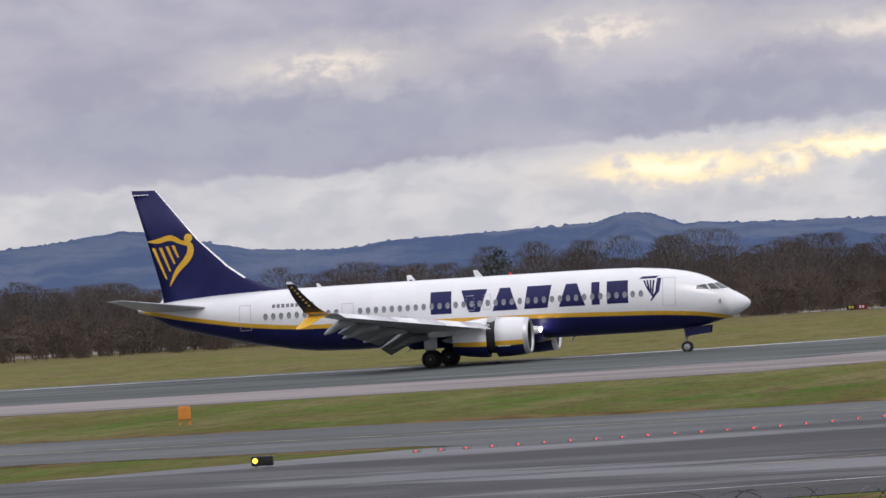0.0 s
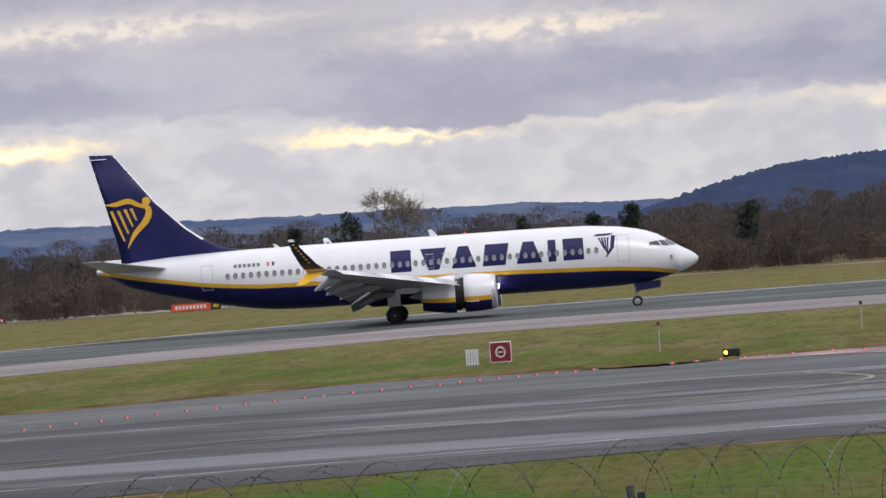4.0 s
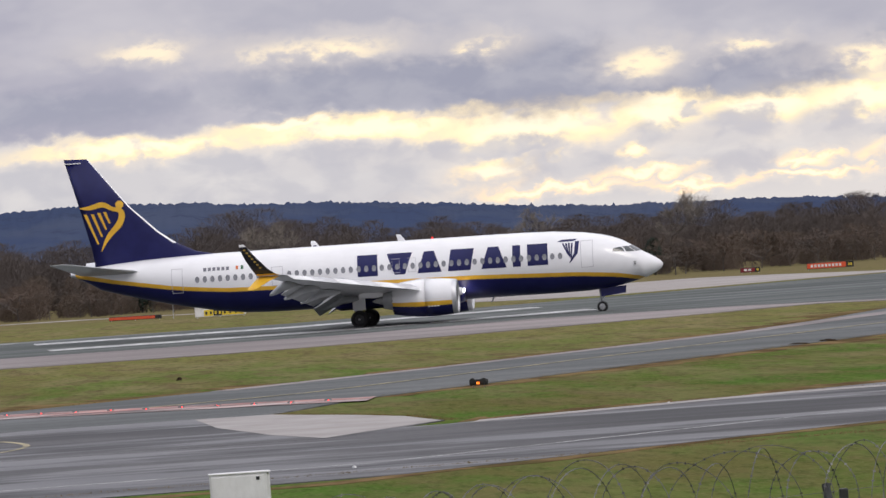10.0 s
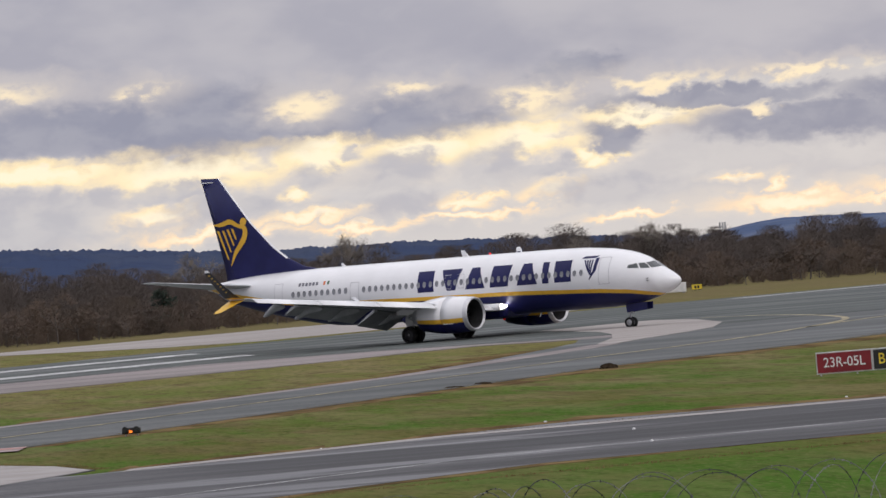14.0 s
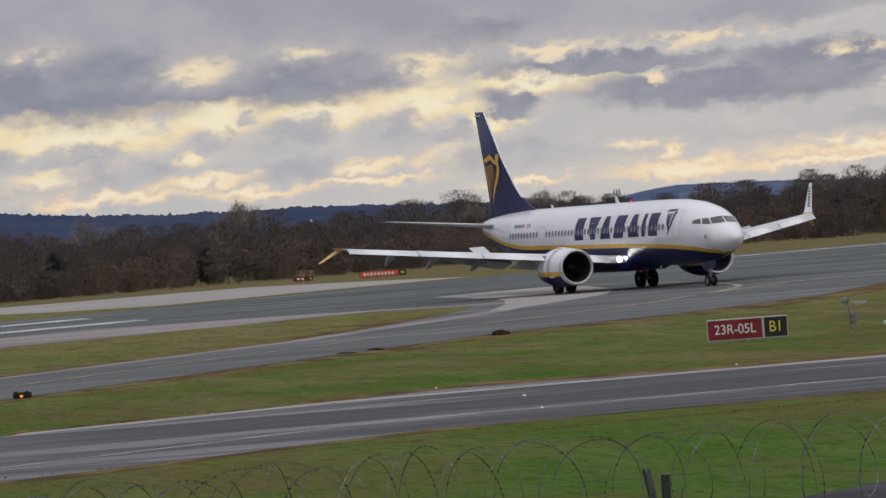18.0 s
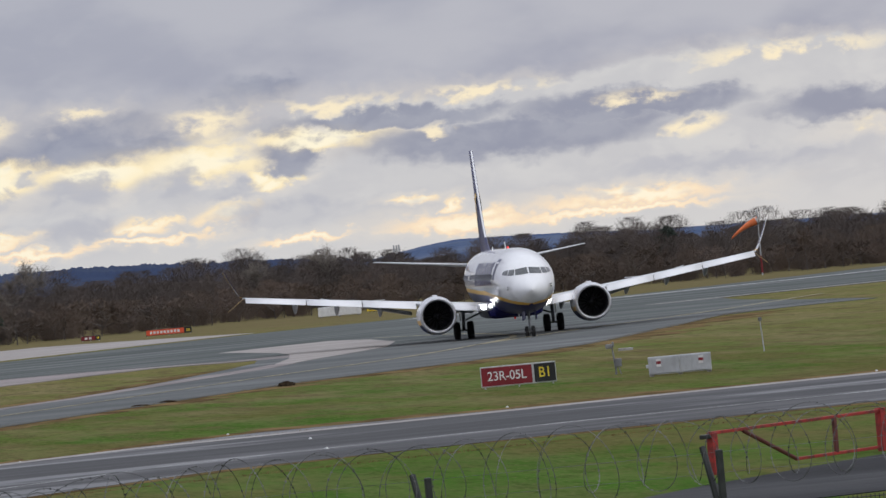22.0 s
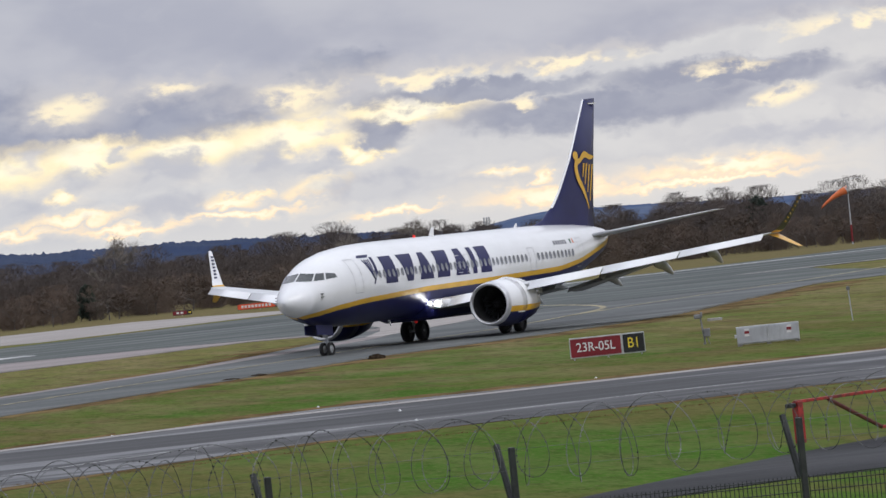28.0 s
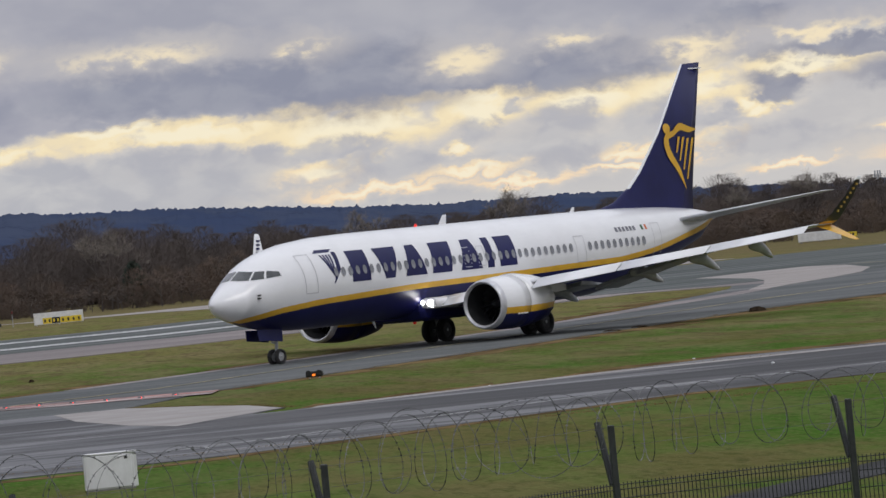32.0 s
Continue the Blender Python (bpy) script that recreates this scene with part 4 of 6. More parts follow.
def hull_details(plane):
    shape = [(0.13 * math.cos(a) * (1 if abs(math.cos(a)) < 0.8 else 0.95), 0.185 * math.sin(a)) for a in [k * math.pi / 6 for k in range(12)]]
    pane = mesh_of("cabin_window", [(x, 0, z) for x, z in shape] + [(x * 1.18, -0.012, z * 1.14) for x, z in shape], [tuple(range(12))[::-1]] + [(i, (i + 1) % 12, (i + 1) % 12 + 12, i + 12) for i in range(12)], PANE)
    for side in (1, -1):
        s = 6.55
        while s < 30.5:
            skip = 24.55 < s < 25.75
            if not skip:
                p, q = hull_side(s, 3.82, side, 0.016), hull_side(s, 3.92, side, 0.016)
                lean = math.atan2((p.y - q.y) * side, q.z - p.z)
                ob = new("cabin_window", pane)
                ob.parent = plane
                ob.matrix_basis = Matrix.Translation(p) @ Matrix.Rotation(lean * side, 4, "X") @ (Matrix.Identity(4) if side < 0 else Matrix.Rotation(math.pi, 4, "Z"))
            s += 0.508
        for s0, s1, z0, z1 in ((4.42, 5.22, 2.98, 4.72), (31.4, 32.15, 3.02, 4.62)):
            ring_on_hull("cabin_door", s0, z0, s1, z1, SEAM, plane, side, label="door seam in the white hull")
        ring_on_hull("emergency_exit", 24.75, 3.1, 25.5, 4.35, SEAM, plane, side)
        for s in (16.0, 17.05):
            ring_on_hull("overwing_exit", s, 3.42, s + 0.52, 4.35, SEAM, plane, side, 0.03)
        title(plane, side)
        # registration as bars, with the small flag
        for k in range(6):
            a = 28.3 + 0.3 * k
            patch_on_hull("registration_bar", [(4.34, a, a + 0.2, 4.56, a, a + 0.2)], BAR_GREY, plane, side)
        f0 = 27.35 if side < 0 else 30.5
        for k, m in enumerate((GREEN_FLAG, GLOSS_WHITE, RED_FLAG)):
            patch_on_hull("flag_stripe", [(4.34, f0 + 0.17 * k, f0 + 0.17 * (k + 1), 4.58, f0 + 0.17 * k, f0 + 0.17 * (k + 1))], m, plane, side)
        # cockpit glazing, corners by half breadth and height
        for name, p0, p1, p2, p3 in (("windscreen", (0.035, 3.88), (0.80, 3.82), (0.72, 4.18), (0.035, 4.26)), ("cockpit_window", (0.86, 3.82), (1.20, 3.83), (1.06, 4.17), (0.78, 4.18)), ("cockpit_window", (1.25, 3.84), (1.48, 3.90), (1.36, 4.10), (1.11, 4.17))):
            verts = []
            for i in range(5):
                for j in range(5):
                    u, v = i / 4, j / 4
                    yy, zz = [(p0[q] * (1 - u) + p1[q] * u) * (1 - v) + (p3[q] * (1 - u) + p2[q] * u) * v for q in (0, 1)]
                    near, back = 0.3, 4.5
                    for _ in range(24):
                        mid = (near + back) / 2
                        top, low, w = hull_at(mid)
                        out = (yy / w) ** 2 + ((zz - (top + low) / 2) / ((top - low) / 2)) ** 2 > 1
                        near, back = (mid, back) if out else (near, mid)
                    verts.append(Vector((19.6 - K * mid + 0.012, side * (yy + 0.008), K * zz + 0.010)))
            add(name, verts, [(i * 5 + j, i * 5 + j + 1, i * 5 + j + 6, i * 5 + j + 5) for i in range(4) for j in range(4)], COCKPIT_GLASS, plane, "dark reflective cockpit glass", smooth=True)
    # aerials on the crown, belly and nose
    for s, h, c in ((17.0, 0.42, 0.5), (27.2, 0.22, 0.3)):
        p = hull_point(s, 0)
        add("blade_aerial", [(p.x + c / 2, -0.03, p.z - 0.02), (p.x + c / 2, 0.03, p.z - 0.02), (p.x - c / 2, 0.03, p.z - 0.02), (p.x - c / 2, -0.03, p.z - 0.02), (p.x - 0.1, -0.012, p.z + h), (p.x - 0.1, 0.012, p.z + h), (p.x - c / 2 - 0.12, 0.012, p.z + h), (p.x - c / 2 - 0.12, -0.012, p.z + h)], [(0, 1, 5, 4), (1, 2, 6, 5), (2, 3, 7, 6), (3, 0, 4, 7), (4, 5, 6, 7)], GLOSS_WHITE, plane)
    p = hull_point(11.2, math.pi)
    part("belly_aerial", tube_bm((p.x, 0, p.z + 0.02), (p.x - 0.18, 0, p.z - 0.32), 0.07, 0.02, 6), GLOSS_WHITE, plane)
    p = hull_point(15.0, 0)
    part("beacon", tube_bm((p.x, 0, p.z - 0.02), (p.x, 0, p.z + 0.12), 0.09, 0.05, 10), BEACON, plane, "red beacon lamp")
    part("belly_beacon", tube_bm((19.6 - 14.2, 0, 1.22), (19.6 - 14.2, 0, 1.06), 0.10, 0.06, 10), BEACON, plane, "red beacon lamp under the belly")
    for s, z in ((1.75, 3.15), (1.75, 3.0)):
        for side in (1, -1):
            p = hull_side(s, z, side, 0)
            part("probe", box_bm(p.x - 0.06, p.y - 0.03, p.z - 0.02, p.x + 0.08, p.y + side * 0.10, p.z + 0.02), DARK, plane)


def foil(n=10):
    """Section points (chord share, thickness share) round an aerofoil."""
    up, low = [], []
    for i in range(n + 1):
        x = (1 - math.cos(math.pi * i / n)) / 2
        t = 0.6 * (0.2969 * math.sqrt(x) - 0.126 * x - 0.3516 * x * x + 0.2843 * x ** 3 - 0.1036 * x ** 4) * 5 / 3
        up.append((x, t))
        low.append((x, -t * 0.75))
    return up + low[-2:0:-1]


def blade(name, stations, material, parent, label="", upright=False, index=None, mats=None):
    """A lofted surface through stations (leading s, side y, height z, chord, thickness)."""
    sec = foil()
    verts, faces = [], []
    for s, y, z, c, t in stations:
        for x, h in sec:
            if upright:
                verts.append((19.6 - (s + x * c), y + h * t * c, z))
            else:
                verts.append((19.6 - (s + x * c), y, z + h * t * c))
    n = len(sec)
    for i in range(len(stations) - 1):
        for j in range(n):
            a, b = i * n + j, i * n + (j + 1) % n
            faces.append((a, b, b + n, a + n))
    faces += [tuple(range(n))[::-1], tuple(range((len(stations) - 1) * n, len(stations) * n))]
    ob = add(name, verts, faces, mats or material, parent, label, smooth=True)
    bm = bmesh.new()
    bm.from_mesh(ob.data)
    bmesh.ops.recalc_face_normals(bm, faces=bm.faces)
    bm.to_mesh(ob.data)
    bm.free()
    if index:
        for p in ob.data.polygons:
            p.material_index = index(p.center)
    return ob


def wing(plane, side):
    y = lambda v: v * side
    blade("wing", [(12.6, y(0.9), 1.92, 8.5, 0.36), (13.4, y(1.9), 1.98, 7.4, 0.38), (15.45, y(5.6), 2.46, 5.4, 0.36), (19.0, y(11.0), 3.13, 3.5, 0.34), (22.2, y(16.0), 3.77, 1.85, 0.32), (22.6, y(16.5), 3.84, 1.65, 0.28)], WING_GREY, plane, "light grey swept wing")
    # bright leading-edge slats, lowered
    sec = foil(8)
    for a, b in ((2.2, 4.0), (6.0, 9.2), (9.25, 12.6), (12.65, 16.35)):
        verts, faces = [], []
        for v in (a, b):
            s = 15.45 + (v - 5.6) * 0.655 if v > 5 else 13.55 + (v - 1.9) * 0.5
            z = (2.46 + (v - 5.6) * 0.1265 if v > 5 else 2.02 + (v - 1.9) * 0.12)
            c = 0.95 - 0.022 * v
            for x, h in sec:
                dx, dz = x * c, h * c * 0.20
                verts.append((19.6 - (s - 0.52 + dx * math.cos(0.56) - dz * math.sin(0.56)), y(v), z - 0.30 + dx * math.sin(0.56) + dz * math.cos(0.56)))
        n = len(sec)
        faces = [(i, (i + 1) % n, (i + 1) % n + n, i + n) for i in range(n)] + [tuple(range(n))[::-1], tuple(range(n, 2 * n))]
        add("slat", verts, faces, GLOSS_WHITE, plane, "pale leading-edge slat", smooth=True)
    # winglet: a blade up and a blade down
    up = blade("winglet", [(22.75, y(16.40), 3.80, 1.45, 0.09), (23.15, y(16.68), 3.96, 1.22, 0.085), (23.55, y(16.88), 4.28, 1.02, 0.08), (24.2, y(17.28), 5.02, 0.74, 0.08), (24.72, y(17.58), 5.70, 0.44, 0.08), (24.86, y(17.64), 5.86, 0.28, 0.07)], BLACK_PAINT, plane, "split winglet, dark outside and white inside", True)
    inner = [p for p in up.data.polygons]
    up.data.materials.append(GLOSS_WHITE)
    up.data.materials.append(YELLOW)
    for p in inner:
        p.material_index = 1 if p.center.z > 5.74 else 2 if p.center.z < 4.02 else (1 if p.normal.y * side < -0.05 or p.normal.x > 0.35 else 0)
    blade("lower_winglet", [(22.85, y(16.42), 3.80, 1.35, 0.09), (23.4, y(16.75), 3.56, 1.02, 0.085), (24.2, y(17.35), 3.10, 0.60, 0.08), (24.5, y(17.45), 3.02, 0.30, 0.07)], YELLOW, plane, "yellow lower blade of the split winglet")
    for k in range(7):
        z = 4.32 + 0.19 * k
        yy = 16.84 + (z - 4.15) * 0.50
        s = 23.72 + (z - 4.32) * 0.74
        part("winglet_title_bar", box_bm(19.6 - s - 0.36, y(yy) + side * 0.03, z, 19.6 - s - 0.22, y(yy) + 0.072 * side, z + 0.10), GOLD_PRINT, up, "small gold print on the dark side")
        part("winglet_title_bar", box_bm(19.6 - s - 0.40, y(yy) - side * 0.06, z + 0.01, 19.6 - s - 0.18, y(yy) - side * 0.015, z + 0.10), NAVY, up, "navy print on the white side")
    # flaps, lowered for landing
    for a, b, c0, c1 in ((2.1, 5.5, 1.55, 1.45), (6.0, 11.6, 1.25, 0.85)):
        verts, faces = [], []
        for v, c in ((a, c0), (b, c1)):
            te = np.interp(v, [1.9, 5.6, 11.0, 16.5], [20.8, 20.85, 22.5, 24.2])
            zz = np.interp(v, [1.9, 5.6, 11.0, 16.5], [1.98, 2.46, 3.13, 3.84]) - 0.10
            for ds, dz, th in ((-0.35, 0.0, 0.02), (-0.1, 0.02, 0.10), (c * 0.4, -c * 0.26, 0.09), (c, -c * 0.62, 0.015)):
                verts += [(19.6 - (te + ds), y(v), zz + dz + th), (19.6 - (te + ds), y(v), zz + dz - th)]
        for i in range(3):
            k = 2 * i
            faces += [(k, k + 2, k + 10, k + 8), (k + 1, k + 9, k + 11, k + 3), (k, k + 1, k + 3, k + 2), (k + 8, k + 10, k + 11, k + 9)]
        faces += [(0, 8, 9, 1), (6, 7, 15, 14)]
        flap = add("flap", verts, faces, FLAP_GREY, plane, "lowered grey trailing-edge flap", smooth=False)
        FLAPS.append((flap, Vector((19.6 - float(np.interp((a + b) / 2, [1.9, 5.6, 11.0, 16.5], [20.8, 20.85, 22.5, 24.2])), 0, float(np.interp((a + b) / 2, [1.9, 5.6, 11.0, 16.5], [1.98, 2.46, 3.13, 3.84]))))))
    # flap-track fairings
    for v, n in ((3.6, 2.3), (7.9, 2.5), (10.6, 2.2), (13.2, 1.7)):
        te = float(np.interp(v, [1.9, 5.6, 11.0, 16.5], [20.8, 20.85, 22.5, 24.2]))
        zz = float(np.interp(v, [1.9, 5.6, 11.0, 16.5], [1.98, 2.46, 3.13, 3.84])) - 0.28
        verts, faces = [], []
        for i in range(9):
            u = i / 8
            s, r = te - n * 0.55 + n * 1.05 * u, 0.24 * math.sin(math.pi * min(1, 0.06 + u * 0.9)) ** 0.7
            drop = 0.0 if u < 0.45 else (u - 0.45) * 1.0
            for j in range(8):
                a = j * math.pi / 4
                verts.append((19.6 - s, y(v) + r * 0.75 * math.cos(a), zz - drop + r * 1.2 * math.sin(a)))
        for i in range(8):
            for j in range(8):
                faces.append((i * 8 + j, i * 8 + (j + 1) % 8, i * 8 + 8 + (j + 1) % 8, i * 8 + 8 + j))
        add("flap_track_fairing", verts, faces, FLAP_GREY, plane, smooth=True)
    # a ground spoiler that stands up after the landing
    sp = new("spoiler", mesh_of("spoiler", [(0, -0.75, 0), (0, 0.75, 0), (-0.62, 0.75, 0), (-0.62, -0.75, 0), (0, -0.75, 0.05), (0, 0.75, 0.05), (-0.62, 0.75, 0.03), (-0.62, -0.75, 0.03)], [(3, 2, 1, 0), (4, 5, 6, 7), (0, 1, 5, 4), (1, 2, 6, 5), (2, 3, 7, 6), (3, 0, 4, 7)], WING_GREY))
    sp.parent = plane
    tagged(sp, "pale grey ground spoiler panel")
    place = Vector((19.6 - 19.75, y(8.3), 2.92))
    SPOILERS.append((sp, place, side))
    # landing light in the wing root
    for v, zz, r in ((2.0, 1.98, 0.15), (1.55, 2.02, 0.08)):
        part("landing_light", tube_bm((19.6 - 12.875, y(v), zz), (19.6 - 12.87, y(v), zz), r, r, 12), LANDING_LIGHT, plane, "lit landing lamp")
    part("root_fairing", box_bm(19.6 - 14.9, y(1.35), 1.72, 19.6 - 12.9, y(2.35), 2.22, 0.2), GLOSS_WHITE, plane)


SPOILERS = []
FLAPS = []


def lathe(name, profile, centre, material, parent, label="", index=None, n=72, wave=None, mats=None):
    """A surface of revolution about the hull's axis: (s, r) points round centre (y, z)."""
    verts, faces, idx = [], [], []
    for k, (s, r) in enumerate(profile):
        for j in range(n):
            a = 2 * math.pi * j / n
            ds = wave(k, a) if wave else 0.0
            verts.append((19.8 - (s + ds), centre[0] + r * math.cos(a), centre[1] + r * math.sin(a) * (0.965 if math.sin(a) < 0 else 1.0)))
    for k in range(len(profile) - 1):
        for j in range(n):
            a, b = k * n + j, k * n + (j + 1) % n
            faces.append((a, b, b + n, a + n))
            idx.append(index(k, (j + 0.5) * 360 / n) if index else 0)
    return add(name, verts, faces, mats or material, parent, label, idx, True)


def livery(k, deg):
    d = (deg + 90) % 360
    below = min(d, 360 - d)
    return 2 if below < 65 else 1 if below < 80 else 0


def engine(plane, side):
    c = (4.84 * side, 1.68)
    paint = [GLOSS_WHITE, YELLOW, NAVY]
    lathe("intake_lip", [(13.32, 0.95), (13.22, 0.99), (13.18, 1.04), (13.22, 1.09), (13.34, 1.13), (13.5, 1.15)], c, METAL, plane, "polished metal intake lip")
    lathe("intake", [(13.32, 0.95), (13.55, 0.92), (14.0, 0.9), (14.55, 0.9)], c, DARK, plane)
    lathe("fan_cowl", [(13.5, 1.15), (14.0, 1.20), (14.6, 1.23), (15.22, 1.235), (15.22, 1.0)], c, None, plane, "white engine cowl, yellow band and navy underside", livery, mats=paint)
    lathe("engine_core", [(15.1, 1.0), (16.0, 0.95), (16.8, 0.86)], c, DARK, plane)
    sleeve = lathe("reverser_sleeve", [(15.24, 1.05), (15.24, 1.23), (15.8, 1.21), (16.6, 1.11), (17.3, 0.96), (17.32, 0.93), (16.6, 1.02), (15.9, 1.1)], c, None, plane, "sliding rear cowl of the engine", livery, wave=lambda k, a: 0.07 * abs(math.sin(9 * a)) if k in (4, 5) else 0, mats=paint)
    SLEEVES.append(sleeve)
    lathe("nozzle", [(16.6, 0.78), (17.4, 0.66), (18.0, 0.52), (17.98, 0.46), (17.2, 0.5)], c, FLAP_GREY, plane)
    lathe("exhaust_plug", [(17.2, 0.36), (18.0, 0.28), (18.6, 0.1), (18.75, 0.01)], c, FLAP_GREY, plane, n=24)
    spinner = lathe("fan_hub", [(13.85, 0.01), (13.98, 0.1), (14.2, 0.21), (14.45, 0.29), (14.5, 0.02)], c, FAN, plane, "dark fan hub", n=24)
    if "fan_blade" not in SHARED:
        verts = []
        for r, tw, w in ((0.26, 0.10, 0.14), (0.42, 0.15, 0.135), (0.58, 0.21, 0.13), (0.74, 0.27, 0.115), (0.89, 0.32, 0.10)):
            for sgn in (-1, 1):
                for thick in (-0.008, 0.008):
                    q = sgn * tw * 0.5
                    verts.append((sgn * w + thick, r * math.cos(q), r * math.sin(q)))
        faces = []
        for i in range(4):
            k = 4 * i
            faces += [(k, k + 2, k + 6, k + 4), (k + 1, k + 5, k + 7, k + 3), (k, k + 4, k + 5, k + 1), (k + 2, k + 3, k + 7, k + 6)]
        SHARED["fan_blade"] = mesh_of("fan_blade", verts, faces + [(0, 1, 3, 2), (16, 18, 19, 17)], FAN)
    for k in range(18):
        ob = new("fan_blade", SHARED["fan_blade"])
        ob.parent = spinner
        ob.matrix_basis = Matrix.Translation((19.8 - 14.4, c[0], c[1])) @ Matrix.Rotation(2 * math.pi * k / 18, 4, "X")
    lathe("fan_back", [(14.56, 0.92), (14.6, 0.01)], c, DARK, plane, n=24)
    verts = []
    for s, hw, z0, z1 in ((14.0, 0.05, 2.75, 2.86), (15.2, 0.17, 2.7, 2.98), (16.6, 0.2, 2.2, 2.8), (18.4, 0.12, 1.9, 2.4), (19.4, 0.04, 1.95, 2.2)):
        verts += [(19.6 - s, c[0] - hw, z0), (19.6 - s, c[0] + hw, z0), (19.6 - s, c[0] + hw, z1), (19.6 - s, c[0] - hw, z1)]
    faces = [(4 * i + j, 4 * i + (j + 1) % 4, 4 * i + 4 + (j + 1) % 4, 4 * i + 4 + j) for i in range(4) for j in range(4)] + [(3, 2, 1, 0), (16, 17, 18, 19)]
    add("pylon", verts, faces, GLOSS_WHITE, plane, "engine pylon under the wing")
    for k in range(4):
        part("cowl_marking", box_bm(19.6 - 14.25 - 0.2 * k, c[0] + side * 1.06, 1.13, 19.6 - 14.12 - 0.2 * k, c[0] + side * 1.13, 1.19), GLOSS_WHITE, plane)


SLEEVES = []
SHARED = {}


def tail(plane):
    fin = [(29.1, 5.42), (30.6, 5.72), (31.9, 6.35), (33.0, 7.15), (34.84, 8.92), (37.45, 12.22)]
    rear = [(37.4, 5.08), (37.4, 5.4), (37.55, 6.3), (37.75, 7.15), (38.18, 8.92), (39.05, 12.28)]
    st = [(K * a, 0.0, K * za, K * (b - a), 1.7 / (b - a) * (1 - 0.06 * i)) for i, ((a, za), (b, zb)) in enumerate(zip(fin, rear))]
    sec = []
    for x in (0, 0.011, 0.034, 0.08, 0.16, 0.3, 0.5, 0.7, 0.86, 1.0):
        sec.append((x, 0.6 * (0.2969 * math.sqrt(x) - 0.126 * x - 0.3516 * x * x + 0.2843 * x ** 3 - 0.1036 * x ** 4) * 5 / 3))
    sec += [(x, -h * 0.75) for x, h in sec[-2:0:-1]]
    verts, faces, idx = [], [], []
    for (a, za), (b, zb), (s0, y0, z0, c0, t0) in zip(fin, rear, st):
        for x, h in sec:
            verts.append((19.6 - K * (a + x * (b - a)), h * t0 * c0 * (1.0 if h > 0 else 4 / 3), K * (za + x * (zb - za))))
    n = len(sec)
    for i in range(len(fin) - 1):
        for j in range(n):
            faces.append((i * n + j, i * n + (j + 1) % n, (i + 1) * n + (j + 1) % n, (i + 1) * n + j))
            idx.append(1 if j in (0, 1, n - 2, n - 1) and i >= 2 else 0)
    faces.append(tuple(range((len(fin) - 1) * n, len(fin) * n)))
    idx.append(0)
    ob = add("fin", verts, faces, [NAVY, GLOSS_WHITE], plane, "navy tail fin with a pale leading edge", idx, True)
    bm = bmesh.new()
    bm.from_mesh(ob.data)
    bmesh.ops.recalc_face_normals(bm, faces=bm.faces)
    bm.to_mesh(ob.data)
    bm.free()

    def skin(s, z, side):
        a = float(np.interp(z, [p[1] for p in fin], [p[0] for p in fin]))
        b = float(np.interp(z, [p[1] for p in rear], [p[0] for p in rear]))
        x = max(0.0, min(1.0, (s - a) / (b - a)))
        t = 0.6 * (0.2969 * math.sqrt(x) - 0.126 * x - 0.3516 * x * x + 0.2843 * x ** 3 - 0.1036 * x ** 4) * 5 / 3
        return Vector((19.6 - K * s, side * (t * 1.7 * K + 0.012), K * z))

    # the emblem: a curved yellow frame with bars
    frame_pts = [(38.2, 9.0), (37.5, 9.0), (36.65, 9.16), (36.0, 8.86), (35.5, 8.72), (35.38, 8.35), (35.62, 7.8), (36.38, 7.0), (36.9, 6.1)]
    widths = [0.04, 0.30, 0.36, 0.26, 0.34, 0.42, 0.42, 0.30, 0.03]
    curve = bow(frame_pts, 5)
    ws = np.interp(np.linspace(0, 1, len(curve)), np.linspace(0, 1, len(widths)), widths)
    for side in (1, -1):
        verts, faces = [], []
        for i, (s, z) in enumerate(curve):
            a, b = Vector(curve[max(0, i - 1)]), Vector(curve[min(len(curve) - 1, i + 1)])
            d = (b - a).normalized()
            verts += [skin(s - d.y * ws[i] / 2, z + d.x * ws[i] / 2, side), skin(s + d.y * ws[i] / 2, z - d.x * ws[i] / 2, side)]
            if i:
                k = 2 * i
                faces.append((k - 2, k - 1, k + 1, k))
        bars = [((37.83, 8.58), (37.08, 6.58)), ((37.36, 8.58), (36.80, 7.06)), ((36.93, 8.65), (36.48, 7.5)), ((36.52, 8.68), (36.22, 7.9))]
        for (s0, z0), (s1, z1) in bars:
            k = len(verts)
            verts += [skin(s0 - 0.11, z0, side), skin(s0 + 0.11, z0, side), skin(s1 + 0.06, z1, side), skin(s1 - 0.06, z1, side)]
            faces.append((k, k + 1, k + 2, k + 3))
        k = len(verts)
        verts += [skin(35.5 + 0.27 * math.cos(j * math.pi / 7), 9.1 + 0.27 * math.sin(j * math.pi / 7), side) for j in range(14)]
        faces.append(tuple(range(k, k + 14)))
        add("tail_emblem", verts, faces, YELLOW, plane, "yellow curved emblem on the fin", smooth=True)
        blade("stabiliser", [(K * 34.0, side * 0.5, K * 4.55, K * 4.3, 0.36), (K * 38.0, side * 7.0, K * 5.36, K * 1.2, 0.34), (K * 38.35, side * 7.12, K * 5.38, K * 0.85, 0.2)], WING_GREY, plane, "pale grey tailplane")
    part("tail_cone", tube_bm((19.6 - K * 38.5, 0, K * 4.62), (19.6 - K * 39.05, 0, K * 4.66), 0.22, 0.16, 14), METAL, plane)
    for s, z in ((38.4, 11.95),):
        part("fin_light", box_bm(19.6 - K * 39.0, -0.12, K * z, 19.6 - K * 37.9, 0.12, K * z + 0.06), GLOSS_WHITE, plane)


